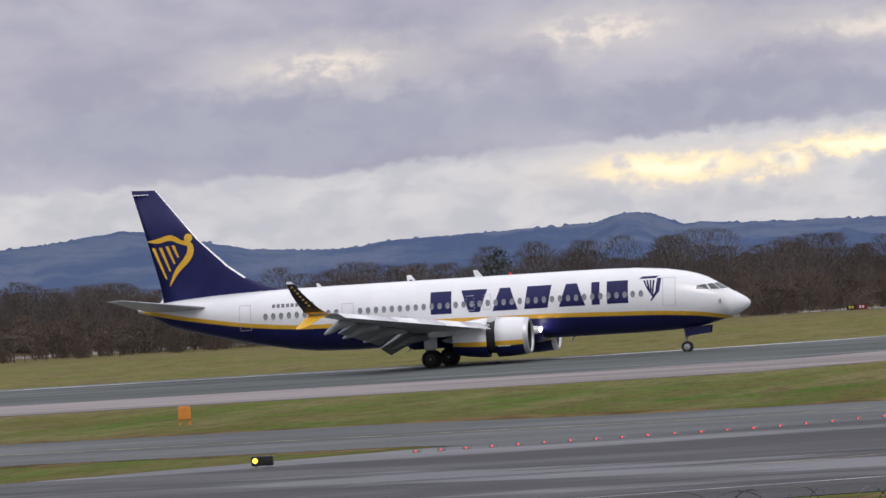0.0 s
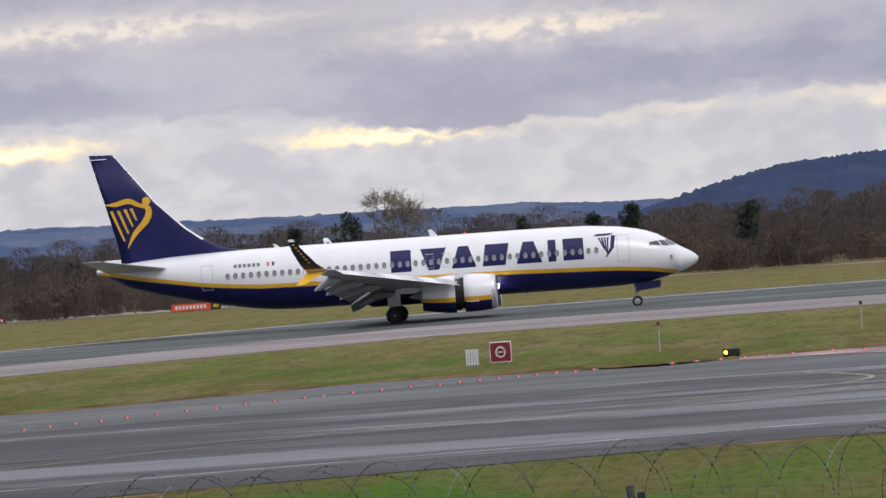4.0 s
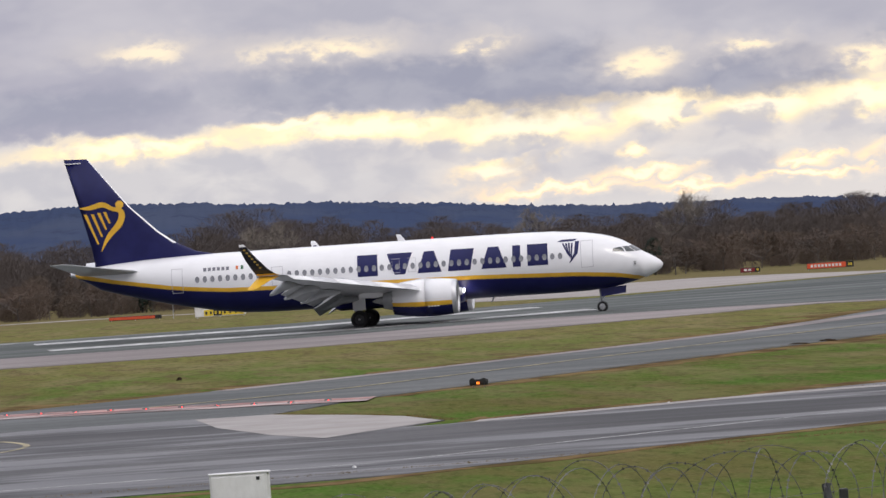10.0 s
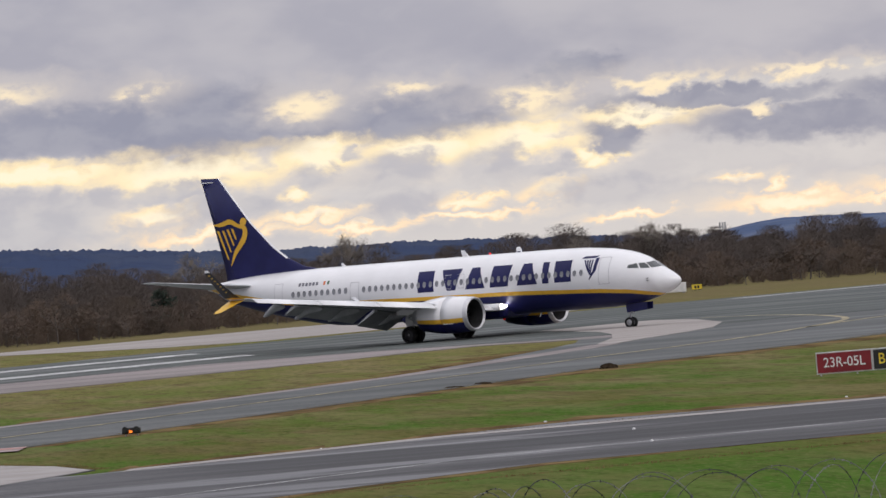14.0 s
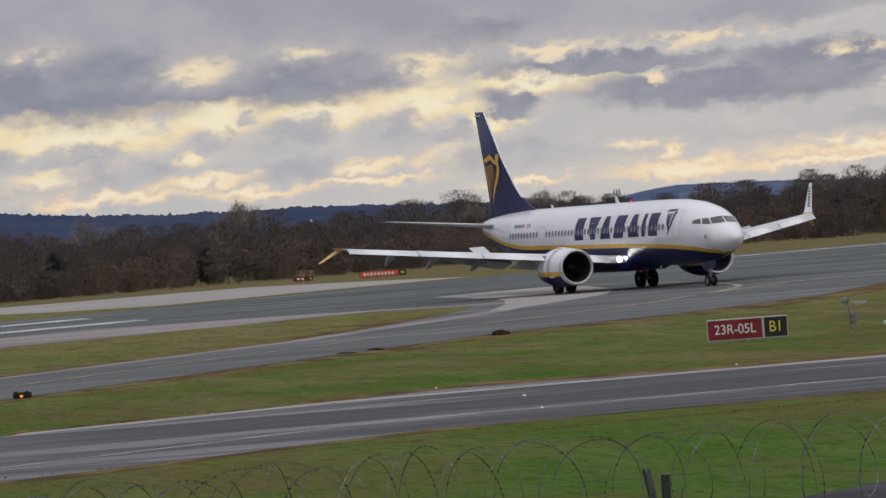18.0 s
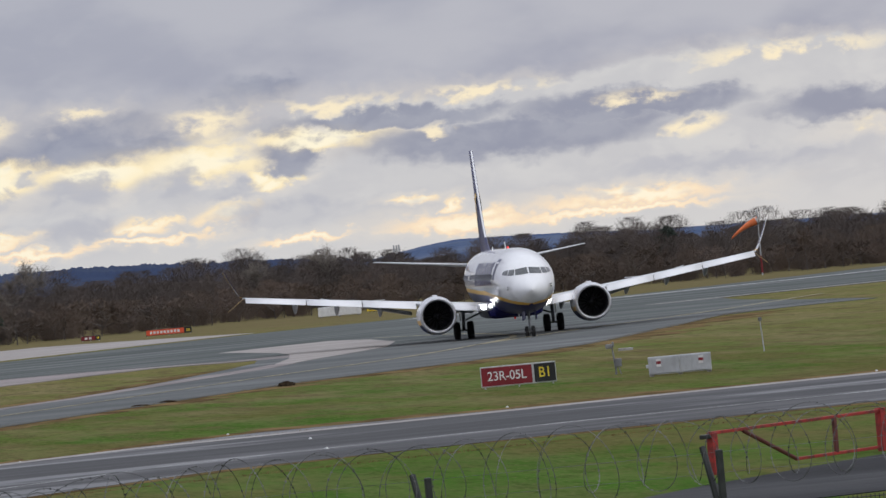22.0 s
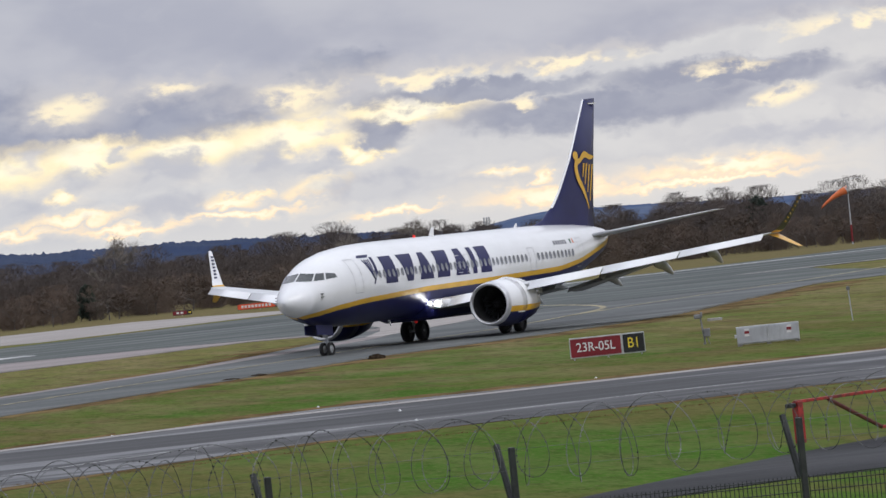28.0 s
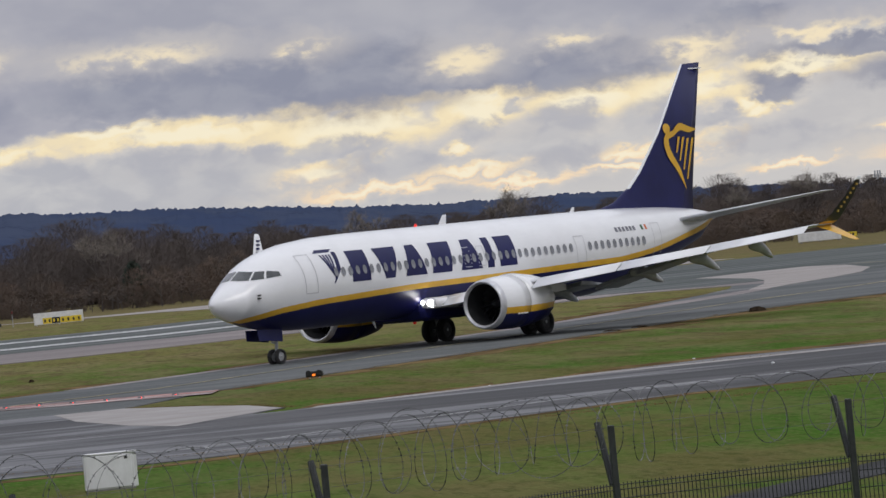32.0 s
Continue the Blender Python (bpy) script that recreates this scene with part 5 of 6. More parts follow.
def wheel(name, radius, width, plane, at, metal=None):
    """A tyre with its rim, turning on its axle."""
    w = width / 2
    prof = [(-w * 0.55, radius * 0.58), (-w * 0.95, radius * 0.68), (-w, radius * 0.84), (-w * 0.8, radius * 0.96), (-w * 0.35, radius), (w * 0.35, radius), (w * 0.8, radius * 0.96), (w, radius * 0.84), (w * 0.95, radius * 0.68), (w * 0.55, radius * 0.58)]
    n = 28

    def spin(profile):
        verts = [(r * math.cos(2 * math.pi * j / n), y, r * math.sin(2 * math.pi * j / n)) for y, r in profile for j in range(n)]
        faces = [(k * n + j, k * n + (j + 1) % n, k * n + n + (j + 1) % n, k * n + n + j) for k in range(len(profile) - 1) for j in range(n)]
        return verts, faces
    v, f = spin(prof)
    tyre = new(name, mesh_of("tyre", v, f, TYRE, smooth=True))
    tyre.parent = plane
    v, f = spin([(-w * 0.5, 0.02), (-w * 0.62, radius * 0.2), (-w * 0.3, radius * 0.34), (-w * 0.55, radius * 0.6), (w * 0.55, radius * 0.6), (w * 0.3, radius * 0.34), (w * 0.62, radius * 0.2), (w * 0.5, 0.02)])
    for k in range(8):
        a = k * math.pi / 4
        for sgn in (-1, 1):
            i = len(v)
            v += [((radius * 0.47 + dx) * math.cos(a) - dz * math.sin(a), sgn * w * 0.47, (radius * 0.47 + dx) * math.sin(a) + dz * math.cos(a)) for dx, dz in ((-0.03, -0.03), (0.03, -0.03), (0.03, 0.03), (-0.03, 0.03))]
            f.append((i, i + 1, i + 2, i + 3))
    rim = new("rim", mesh_of("rim", v, f, metal or RIM, smooth=True))
    rim.parent = tyre
    tagged(rim, "wheel rim")
    tyre.matrix_basis = Matrix.Translation(at)
    WHEELS.append((tyre, Vector(at), radius))


WHEELS = []


def landing_gear(plane):
    for side in (1, -1):
        x, y = -0.03, 2.86 * side
        part("main_leg", tube_bm((x, y, 0.5), (x + 0.1, y * 0.98, 2.15), 0.10, 0.13, 14), STEEL, plane, "grey main undercarriage leg")
        part("main_axle", tube_bm((x, y - 0.55, 0.565), (x, y + 0.55, 0.565), 0.07, 0.07, 12), STEEL, plane)
        part("side_brace", tube_bm((x, y * 0.95, 1.2), (x + 0.1, y * 0.45, 1.75), 0.06, 0.06, 8), STEEL, plane)
        part("torque_link", box_bm(x - 0.34, y - 0.06, 0.72, x - 0.06, y + 0.06, 1.2, 0.02), STEEL, plane)
        part("gear_door", box_bm(x - 0.42, y + side * 0.16, 1.15, x + 0.42, y + side * 0.20, 2.0, 0.015), GLOSS_WHITE, plane)
        for d in (-0.43, 0.43):
            wheel("main_wheel", 0.565, 0.40, plane, (x, y + d, 0.565), DARK_RIM)
    x = 19.6 - 4.11
    part("nose_leg", tube_bm((x, 0, 0.36), (x - 0.1, 0, 1.7), 0.07, 0.09, 12), STEEL, plane, "grey nose undercarriage leg")
    part("nose_axle", tube_bm((x, -0.3, 0.345), (x, 0.3, 0.345), 0.05, 0.05, 10), STEEL, plane)
    part("nose_drag_brace", tube_bm((x, 0, 0.95), (x + 0.7, 0, 1.6), 0.045, 0.045, 8), STEEL, plane)
    part("taxi_light", tube_bm((x + 0.12, 0, 1.02), (x + 0.2, 0, 1.02), 0.09, 0.09, 10), METAL, plane)
    for d in (-0.2, 0.2):
        wheel("nose_wheel", 0.345, 0.20, plane, (x, d, 0.345))
    for side in (1, -1):
        verts = [(x + 0.0, side * 0.42, 1.0), (x + 1.55, side * 0.36, 1.15), (x + 1.6, side * 0.34, 1.62), (x - 0.05, side * 0.40, 1.55)]
        verts += [(a, b - side * 0.03, c) for a, b, c in verts]
        add("nose_gear_door", verts, [(0, 1, 2, 3), (7, 6, 5, 4), (0, 4, 5, 1), (1, 5, 6, 2), (2, 6, 7, 3), (3, 7, 4, 0)], NAVY, plane, "navy nose-wheel door")


airliner = thing("airliner", "white and navy twin-jet airliner with a yellow line", "airliner")
fuselage(airliner)
hull_details(airliner)
for side in (1, -1):
    wing(airliner, side)
    engine(airliner, side)
tail(airliner)
landing_gear(airliner)
belly = box_bm(19.6 - 21.5, -1.75, 1.18, 19.6 - 12.9, 1.75, 2.2, 0.45)
part("belly_fairing", belly, NAVY, airliner, "navy wing-to-body fairing")

# ---- markings and lights on the paving ----
for y, x0, x1, w in ((340.5, 11, 46, 6.5), (370.0, 11, 46, 6.5)):
    stripe("runway_stripe", [(x0, y), (x1, y)], w, 0.054, WHITE_LINE, "worn white stripe painted on the runway")
stripe("runway_edge_line", [(-900, 369), (-77, 369), (-20, 376), (5, 381), (10, 382)], 1.8, 0.054, WHITE_LINE, "white line along the runway's far side")
stripe("runway_edge_line", [(97, 408), (140, 432), (190, 470), (300, 520)], 2.4, 0.054, WHITE_LINE, "white line along the runway's far side")
stripe("runway_edge_line", [(104.5, 356.5), (121, 362.6), (145, 370), (300, 396)], 2.2, 0.054, PATCH, "worn pale edging of the runway")
stripe("taxiway_edge_line", [(-420, 133.5), (420, 131.5)], 0.17, 0.026, WHITE_LINE, "thin pale line along the taxiway")
stripe("taxiway_edge_line", [(17, 153.6), (26, 150.6), (45, 148.0), (420, 147.4)], 1.5, 0.028, PATCH, "pale concrete edging of the taxiway")
stripe("taxiway_centre_line", bow([(-22, 149.5), (-10, 152), (-3, 156.5), (1.5, 161), (3.2, 166), (2.6, 171), (1.2, 176)]), 0.2, 0.034, YELLOW_LINE, "faded yellow lead-off line curving on the taxiway")
stripe("taxiway_centre_line", bow([(-8, 148.5), (-2, 152), (3, 158), (4.6, 163), (4.3, 168), (3.3, 171)]), 0.2, 0.034, YELLOW_LINE, "faded yellow lead-off line curving on the taxiway")
stripe("taxiway_centre_line", bow([(8, 194), (19, 203), (30, 214), (39, 223), (47, 232), (58, 247), (66, 262), (72, 276), (75, 292), (76, 310), (74, 322)]), 0.42, 0.05, YELLOW_LINE, "yellow centre line leading off the runway")
stripe("taxiway_centre_line", bow([(66, 262), (72, 272), (80, 284), (92, 300), (110, 330)]), 0.42, 0.05, YELLOW_LINE, "yellow centre line leading off the runway")
stripe("taxiway_centre_line", [(-420, 207), (-60, 206), (-30, 199), (-12, 192)], 0.4, 0.042, YELLOW_LINE, "faded yellow taxiway line")

RED_MARK = surface("red_ground_paint", two_tone((0.11, 0.09, 0.09), (0.44, 0.19, 0.17), 0.8, 0.38, 0.60, (0.35, 1, 1), fine=((0.50, 0.44, 0.42), 1.4, (0.3, 1, 1), 0.7)), 0.8, shine=0.1)
sheet("ground_marking", [(-1, 197.0), (2, 197.6), (17.0, 185.4), (17.3, 187.0), (3, 200.4), (-1, 199.0)], 0.052, RED_MARK, "worn red and white stop marking painted on the taxiway", "marking", thick=0.004)
WORN_WHITE = surface("worn_white_paint", two_tone((0.11, 0.105, 0.105), (0.52, 0.44, 0.42), 0.6, 0.40, 0.62, (0.30, 1, 1), fine=((0.46, 0.2, 0.18), 1.6, (0.3, 1, 1), 0.5)), 0.8, shine=0.1)
sheet("ground_marking_band", [(-1, 195.0), (1.5, 195.2), (16.6, 183.2), (17.0, 185.2), (2, 197.4), (-1, 196.8)], 0.052, WORN_WHITE, "broad worn white band beside the red stop marking", "marking", thick=0.004)

RED_GLOW = glowing("red_stop_lamp", (1.0, 0.03, 0.03), 3.2)
AMBER_GLOW = glowing("amber_guard_lamp", (1.0, 0.52, 0.03), 7)
ORANGE_GLOW = glowing("orange_lamp_back", (1.0, 0.22, 0.02), 1.2)
LAMP_BODY = surface("lamp_housing", two_tone((0.10, 0.10, 0.10), (0.16, 0.16, 0.16), 6), 0.6)


def ground_lamp():
    root = thing("stop_bar_light", "small red stop-bar lamp set in the taxiway", "light", group="red stop-bar lamps")
    bm = tube_bm((0, 0, 0.0), (0, 0, 0.07), 0.15, 0.11, 10)
    part("housing", bm, LAMP_BODY, root)
    part("lens", box_bm(-0.02, -0.165, 0.010, 0.02, -0.12, 0.040), RED_GLOW, root, "lit red lens")
    return root


lamp = ground_lamp()
spots = [(-36.5 + 0.77 * k, 179.0 + 0.375 * k) for k in range(29)] + [(-14.5 + 0.68 * k, 189.6 + 0.53 * k) for k in range(13)] + [(-3.5 + 0.9 * k, 197.4 + 0.4 * k) for k in range(6)] + [(2.5 + 1.2 * k, 200.2 - 1.12 * k) for k in range(12)]
lamp.matrix_basis = pose(*plan(*spots[0]), 0.035)
for x, y in spots[1:]:
    copy_thing(lamp, pose(*plan(x, y), 0.035))

VERGE = surface("dry_verge", two_tone((0.092, 0.060, 0.034), (0.200, 0.140, 0.072), 0.5, 0.36, 0.62, (1, 0.4, 1), fine=((0.095, 0.105, 0.036), 0.9, (1, 0.35, 1), 0.40)), 1.0, bump=0.05, bump_scale=6, shine=0.0)


def verge(points, width, seed):
    """A ragged dry strip from the paving's edge outwards (to the left of the way along points; a negative width lies to its right)."""
    line, edge = bow(points, 30), []
    for i, p in enumerate(line):
        a, b = Vector(line[max(i - 1, 0)]), Vector(line[min(i + 1, len(line) - 1)])
        d = (b - a).normalized()
        far = abs(width) * (0.62 + 0.55 * noise.noise(Vector((p[0] * 0.35, p[1] * 0.35, seed))) + 0.45 * noise.noise(Vector((p[0] * 1.7, p[1] * 1.7, seed))))
        far = math.copysign(max(0.25, far), width)
        edge.append((p[0] - d.y * far, p[1] + d.x * far))
    sheet("verge", list(line) + edge[::-1], 0.012, VERGE, "strip of dry brown grass and soil beside the paving", "verge", thick=0.02)


verge([(90, 124.7), (20, 124.7), (-20, 124.7), (-90, 124.7)], 2.0, 1)
verge([(16.6, 154.6), (26, 151.4), (45, 148.8), (90, 148.3)], 4.2, 2)
verge([(88, 281.5), (79, 264.2), (66, 237.2), (56, 224.2), (45, 214.2), (33, 201.2), (17, 187.2)][::-1], -4.6, 3)
verge([(-70, 223.6), (-46, 219.8), (-24, 205.8), (-14, 201.8), (-4, 194.8)], 6.5, 4)
verge([(-4, 194.8), (1, 199.8), (13, 211.8), (23, 220.8), (38, 234.8), (52, 263.5)], 5.0, 5)
verge([(-90, 190.9), (-53, 190.4), (-38, 186)], -3.0, 6)

# ---- guard lamps, signs and cabinets on the grass ----
SIGN_WHITE = surface("sign_white", two_tone((0.62, 0.62, 0.61), (0.72, 0.72, 0.71), 3), 0.5)
SIGN_RED = surface("sign_red", two_tone((0.165, 0.009, 0.016), (0.215, 0.013, 0.021), 2), 0.4)
SIGN_BLACK = surface("sign_black", two_tone((0.012, 0.012, 0.012), (0.02, 0.02, 0.02), 2), 0.4)
SIGN_YELLOW = surface("sign_yellow", two_tone((0.68, 0.50, 0.03), (0.76, 0.57, 0.05), 3), 0.4)
SIGN_ORANGE = surface("sign_orange_red", two_tone((0.62, 0.075, 0.025), (0.72, 0.10, 0.035), 1.5), 0.45)
ALU = surface("sign_frame_aluminium", two_tone((0.42, 0.43, 0.43), (0.55, 0.56, 0.56), 5), 0.4, metal=0.4)
CAB_GREY = surface("grey_cabinet_paint", two_tone((0.36, 0.37, 0.39), (0.44, 0.45, 0.47), 1.3, fine=((0.25, 0.25, 0.26), 6, (1, 1, 0.3), 0.35)), 0.5)
CAB_WHITE = surface("white_cabinet_paint", two_tone((0.66, 0.66, 0.66), (0.74, 0.74, 0.74), 1.2, fine=((0.52, 0.52, 0.50), 5, (1, 1, 0.3), 0.3)), 0.45)
ORANGE_BOX = surface("orange_cabinet_paint", two_tone((0.62, 0.22, 0.03), (0.70, 0.27, 0.04), 2), 0.5)
CONCRETE = surface("plinth_concrete", two_tone((0.26, 0.25, 0.24), (0.36, 0.35, 0.33), 4), 0.9)
EARTH = surface("dark_earth", two_tone((0.022, 0.016, 0.011), (0.045, 0.033, 0.022), 6), 1.0, bump=0.02, bump_scale=12, shine=0.0)


def facing(x, y, ex=0.0, ey=0.0):
    """The turn by which a front that looks along -y faces the viewing bank."""
    return math.degrees(math.atan2(x - ex, y - ey)) * -1


def guard_lamp(x, y, turn, front, label):
    root = thing("runway_guard_light", label, "light", (x, y, 0), turn, "runway guard lights")
    part("case", box_bm(-0.33, -0.10, 0.08, 0.33, 0.12, 0.38 if front else 0.30, 0.03), SIGN_BLACK, root)
    for d in (-0.2, 0.2):
        part("stem", tube_bm((d, 0, -0.02), (d, 0, 0.11), 0.035), ALU, root)
        lit = front and d < 0
        part("hood", tube_bm((d, -0.18, 0.24), (d, -0.09, 0.24), 0.105, 0.105, 16), SIGN_BLACK, root)
        part("lens", tube_bm((d, -0.20, 0.24), (d, -0.17, 0.24), 0.072, 0.072, 16), AMBER_GLOW if lit else SIGN_BLACK, root, "lit amber lens" if lit else "dark lens")
    if not front:
        part("side_glow", box_bm(-0.06, -0.225, 0.12, 0.05, -0.19, 0.2), ORANGE_GLOW, root, "orange glow of the lamp")


guard_lamp(-40.1, 172.0, 8, True, "black twin-lamp runway guard light, one amber lamp lit")
guard_lamp(-1.3, 200.4, -4, True, "black twin-lamp runway guard light, one amber lamp lit")
guard_lamp(21.0, 187.5, -14, False, "black runway guard light seen from behind")


def panel_sign(name, x, y, turn, width, height, low, faces, label, legs=3, depth=0.14, frame_m=None):
    """A framed sign on legs; faces are (from, to, material) shares of the width."""
    root = thing(name, label, "sign", (x, y, 0), turn)
    part("case", box_bm(-width / 2, -depth / 2, low, width / 2, depth / 2, low + height, 0.012), frame_m or ALU, root, "grey metal sign frame")
    for k in range(legs):
        lx = -width / 2 + 0.15 + (width - 0.3) * k / max(1, legs - 1)
        part("leg", box_bm(lx - 0.03, -0.03, -0.05, lx + 0.03, 0.03, low + 0.01), ALU, root)
    out = []
    for a, b, m in faces:
        x0, x1 = -width / 2 + width * a + 0.03, -width / 2 + width * b - 0.03
        out.append((part("face", box_bm(x0, -depth / 2 - 0.012, low + 0.045, x1, -depth / 2 + 0.02, low + height - 0.045), m, root), x0, x1))
    return root, out


def lettering(text, size, material, parent, x, y, z, name="lettering", bold=0.0, squeeze=1.0):
    """Raised letters in the built-in font, as a mesh, standing in the xz plane."""
    cu = bpy.data.curves.new(name, "FONT")
    cu.body, cu.size, cu.align_x, cu.align_y, cu.extrude, cu.offset = text, size, "CENTER", "CENTER", 0.004, bold
    tmp = bpy.data.objects.new(name, cu)
    scene.collection.objects.link(tmp)
    bpy.context.view_layer.update()
    me = bpy.data.meshes.new_from_object(tmp.evaluated_get(bpy.context.evaluated_depsgraph_get()))
    bpy.data.objects.remove(tmp)
    bpy.data.curves.remove(cu)
    me.materials.clear()
    me.materials.append(material)
    for v in me.vertices:
        v.co = (v.co.x * squeeze, -v.co.z, v.co.y)
    ob = new(name, me)
    ob.parent = parent
    ob.matrix_basis = Matrix.Translation((x, y, z))
    return ob


root, faces = panel_sign("runway_sign", 45.5, 174.0, -10, 2.95, 0.80, 0.07, [(0.0, 0.69, SIGN_RED), (0.70, 1.0, SIGN_BLACK)], "red and black runway holding sign in a grey frame")
(red, r0, r1), (black, k0, k1) = faces
lettering("23R-05L", 0.50, SIGN_WHITE, red, (r0 + r1) / 2, -0.09, 0.47, "white_lettering", 0.003, 0.9)
lettering("B1", 0.56, SIGN_YELLOW, black, (k0 + k1) / 2, -0.09, 0.47, "yellow_lettering", 0.003, 0.86)

# no-entry sign and the slatted box beside it
root, faces = panel_sign("no_entry_sign", -10.8, 217.2, -3, 0.88, 0.86, 0.05, [(0.0, 1.0, SIGN_RED)], "square red no-entry sign with a white ring", 2, frame_m=SIGN_WHITE)
red = faces[0][0]
ring, n = bmesh.new(), 32
loops = [[ring.verts.new((r * math.cos(2 * math.pi * k / n), -0.094, 0.48 + r * 1.12 * math.sin(2 * math.pi * k / n))) for k in range(n)] for r in (0.21, 0.155)]
for k in range(n):
    ring.faces.new((loops[0][k], loops[0][(k + 1) % n], loops[1][(k + 1) % n], loops[1][k]))
part("ring", ring, SIGN_WHITE, red, "white ring")
part("bar", box_bm(-0.11, -0.098, 0.455, 0.11, -0.086, 0.505), SIGN_WHITE, red, "white bar")
box = thing("slatted_cabinet", "small pale slatted metal cabinet on the grass", "cabinet", (-11.95, 217.0, 0), -12)
part("case", box_bm(-0.26, -0.1, 0.0, 0.26, 0.1, 0.66, 0.01), CAB_GREY, box)
for k in range(5):
    part("slat", box_bm(-0.255 + 0.108 * k, -0.125, 0.03, -0.19 + 0.108 * k, -0.095, 0.64, 0.008), SIGN_WHITE, box)


def slim_pole(name, x, y, h, top_m, label, lean=0.0):
    root = thing(name, label, "post", (x, y, 0))
    part("pole", tube_bm((0, 0, -0.05), (lean, 0, h), 0.028, 0.022, 8), CAB_GREY, root)
    part("head", box_bm(lean - 0.07, -0.06, h - 0.04, lean + 0.07, 0.06, h + 0.12, 0.02), top_m, root)
    return root


slim_pole("marker_post", -4.3, 217.2, 1.15, SIGN_RED, "thin grey post with a small reddish lamp head")
slim_pole("marker_post", 4.3, 235.4, 1.1, SIGN_BLACK, "thin grey post with a small dark lamp head")
slim_pole("white_pole", 60.6, 189.8, 1.35, LAMP_BODY, "short white pole with a sensor head", -0.08)

cab = thing("white_cabinet", "white metal equipment cabinet standing in the grass", "cabinet", (7.6, 113.2, 0), -2)
part("body", box_bm(-0.60, 0.0, 0.03, 0.56, 0.42, 0.84, 0.015), CAB_WHITE, cab)
part("door", box_bm(-0.575, -0.022, 0.06, 0.50, 0.01, 0.80, 0.012), CAB_WHITE, cab)
part("side_panel", box_bm(0.56, 0.02, 0.05, 0.62, 0.40, 0.82, 0.01), SIGN_WHITE, cab)
part("lid", box_bm(-0.62, -0.03, 0.84, 0.64, 0.44, 0.87, 0.01), CAB_WHITE, cab)
part("vent", box_bm(0.34, -0.034, 0.70, 0.41, -0.02, 0.77, 0.005), SIGN_BLACK, cab, "small dark vent")
part("plinth", box_bm(-0.58, 0.02, -0.05, 0.55, 0.40, 0.035), CONCRETE, cab)

box = thing("orange_cabinet", "orange metal lamp cabinet on the grass strip", "cabinet", (-60.0, 242.5, 0), 14)
part("body", box_bm(-0.26, -0.15, 0.22, 0.26, 0.15, 0.74, 0.04), ORANGE_BOX, box)
for d in (-0.2, 0.2):
    part("leg", box_bm(d - 0.05, -0.05, -0.03, d + 0.05, 0.05, 0.23), ORANGE_BOX, box)
part("cap", box_bm(-0.22, -0.12, 0.74, 0.18, 0.12, 0.79, 0.02), ORANGE_BOX, box)

cab = thing("long_cabinet", "long low grey cabinet with two red and white plates", "cabinet", (50.7, 169.4, 0), -17)
part("body", box_bm(-1.2, -0.25, 0.06, 1.2, 0.25, 0.74, 0.015), CAB_GREY, cab)
for k in range(2):
    x0 = -1.18 + 1.18 * k
    dr = part("door", box_bm(x0 + 0.02, -0.272, 0.10, x0 + 1.16, -0.245, 0.70, 0.008), CAB_GREY, cab)
    px = -0.80 if k == 0 else 0.82
    part("plate", box_bm(px - 0.09, -0.285, 0.36, px + 0.09, -0.268, 0.66), SIGN_WHITE, dr, "white plate")
    part("red_band", box_bm(px - 0.09, -0.292, 0.46, px + 0.09, -0.28, 0.57), SIGN_RED, dr, "red band")
part("post", box_bm(-0.01, -0.28, 0.05, 0.02, -0.24, 0.78), ALU, cab)
for d in (-1.1, 0.0, 1.1):
    part("foot", box_bm(d - 0.08, -0.2, -0.05, d + 0.08, 0.2, 0.07), CONCRETE, cab)
box = thing("cable_pit_lid", "low grey cable-pit lid in the grass", "cover", (53.2, 181.5, 0), -17)
part("lid", box_bm(-0.32, -0.3, -0.05, 0.32, 0.3, 0.13, 0.02), CAB_GREY, box)

POST_GREY = surface("dull_post_paint", two_tone((0.15, 0.15, 0.155), (0.22, 0.22, 0.225), 2.5), 0.6)
lamp = thing("sensor_post", "grey post with a lamp head and a small cabinet", "post", (50.5, 177.4, 0), -16)
part("pole", tube_bm((-0.06, 0, -0.05), (-0.17, 0, 1.12), 0.035, 0.03, 8), POST_GREY, lamp)
part("head", box_bm(-0.42, -0.1, 1.04, -0.16, 0.1, 1.22, 0.04), POST_GREY, lamp)
part("head_cap", box_bm(-0.16, -0.06, 1.08, -0.08, 0.06, 1.30, 0.02), POST_GREY, lamp)
part("cabinet", box_bm(-0.08, -0.12, 0.30, 0.17, 0.12, 0.62, 0.015), POST_GREY, lamp)
for d in (-0.08, 0.08):
    part("leg", tube_bm((d * 1.6, 0, -0.03), (d * 0.4, 0, 0.32), 0.02, 0.02, 6), POST_GREY, lamp)

for x, y, r, h in ((43.9, 210.5, 0.30, 0.24), (37.4, 205.5, 0.30, 0.10), (36.0, 204.6, 0.35, 0.08), (13.3, 236.3, 0.10, 0.13)):
    bm = bmesh.new()
    bmesh.ops.create_icosphere(bm, subdivisions=3, radius=1.0)
    for v in bm.verts:
        q = 1 + 0.35 * noise.noise(v.co * 2.2 + Vector((x, y, 0)))
        v.co = Vector((v.co.x * r * 1.3 * q, v.co.y * r * q, max(-0.05, v.co.z * h * q)))
    me = bpy.data.meshes.new("molehill")
    bm.to_mesh(me)
    bm.free()
    me.materials.append(EARTH)
    ob = new("molehill", me)
    ob.matrix_basis = pose(*plan(x, y), 0)
    tagged(ob, "low mound of dark bare earth in the grass", "molehill")

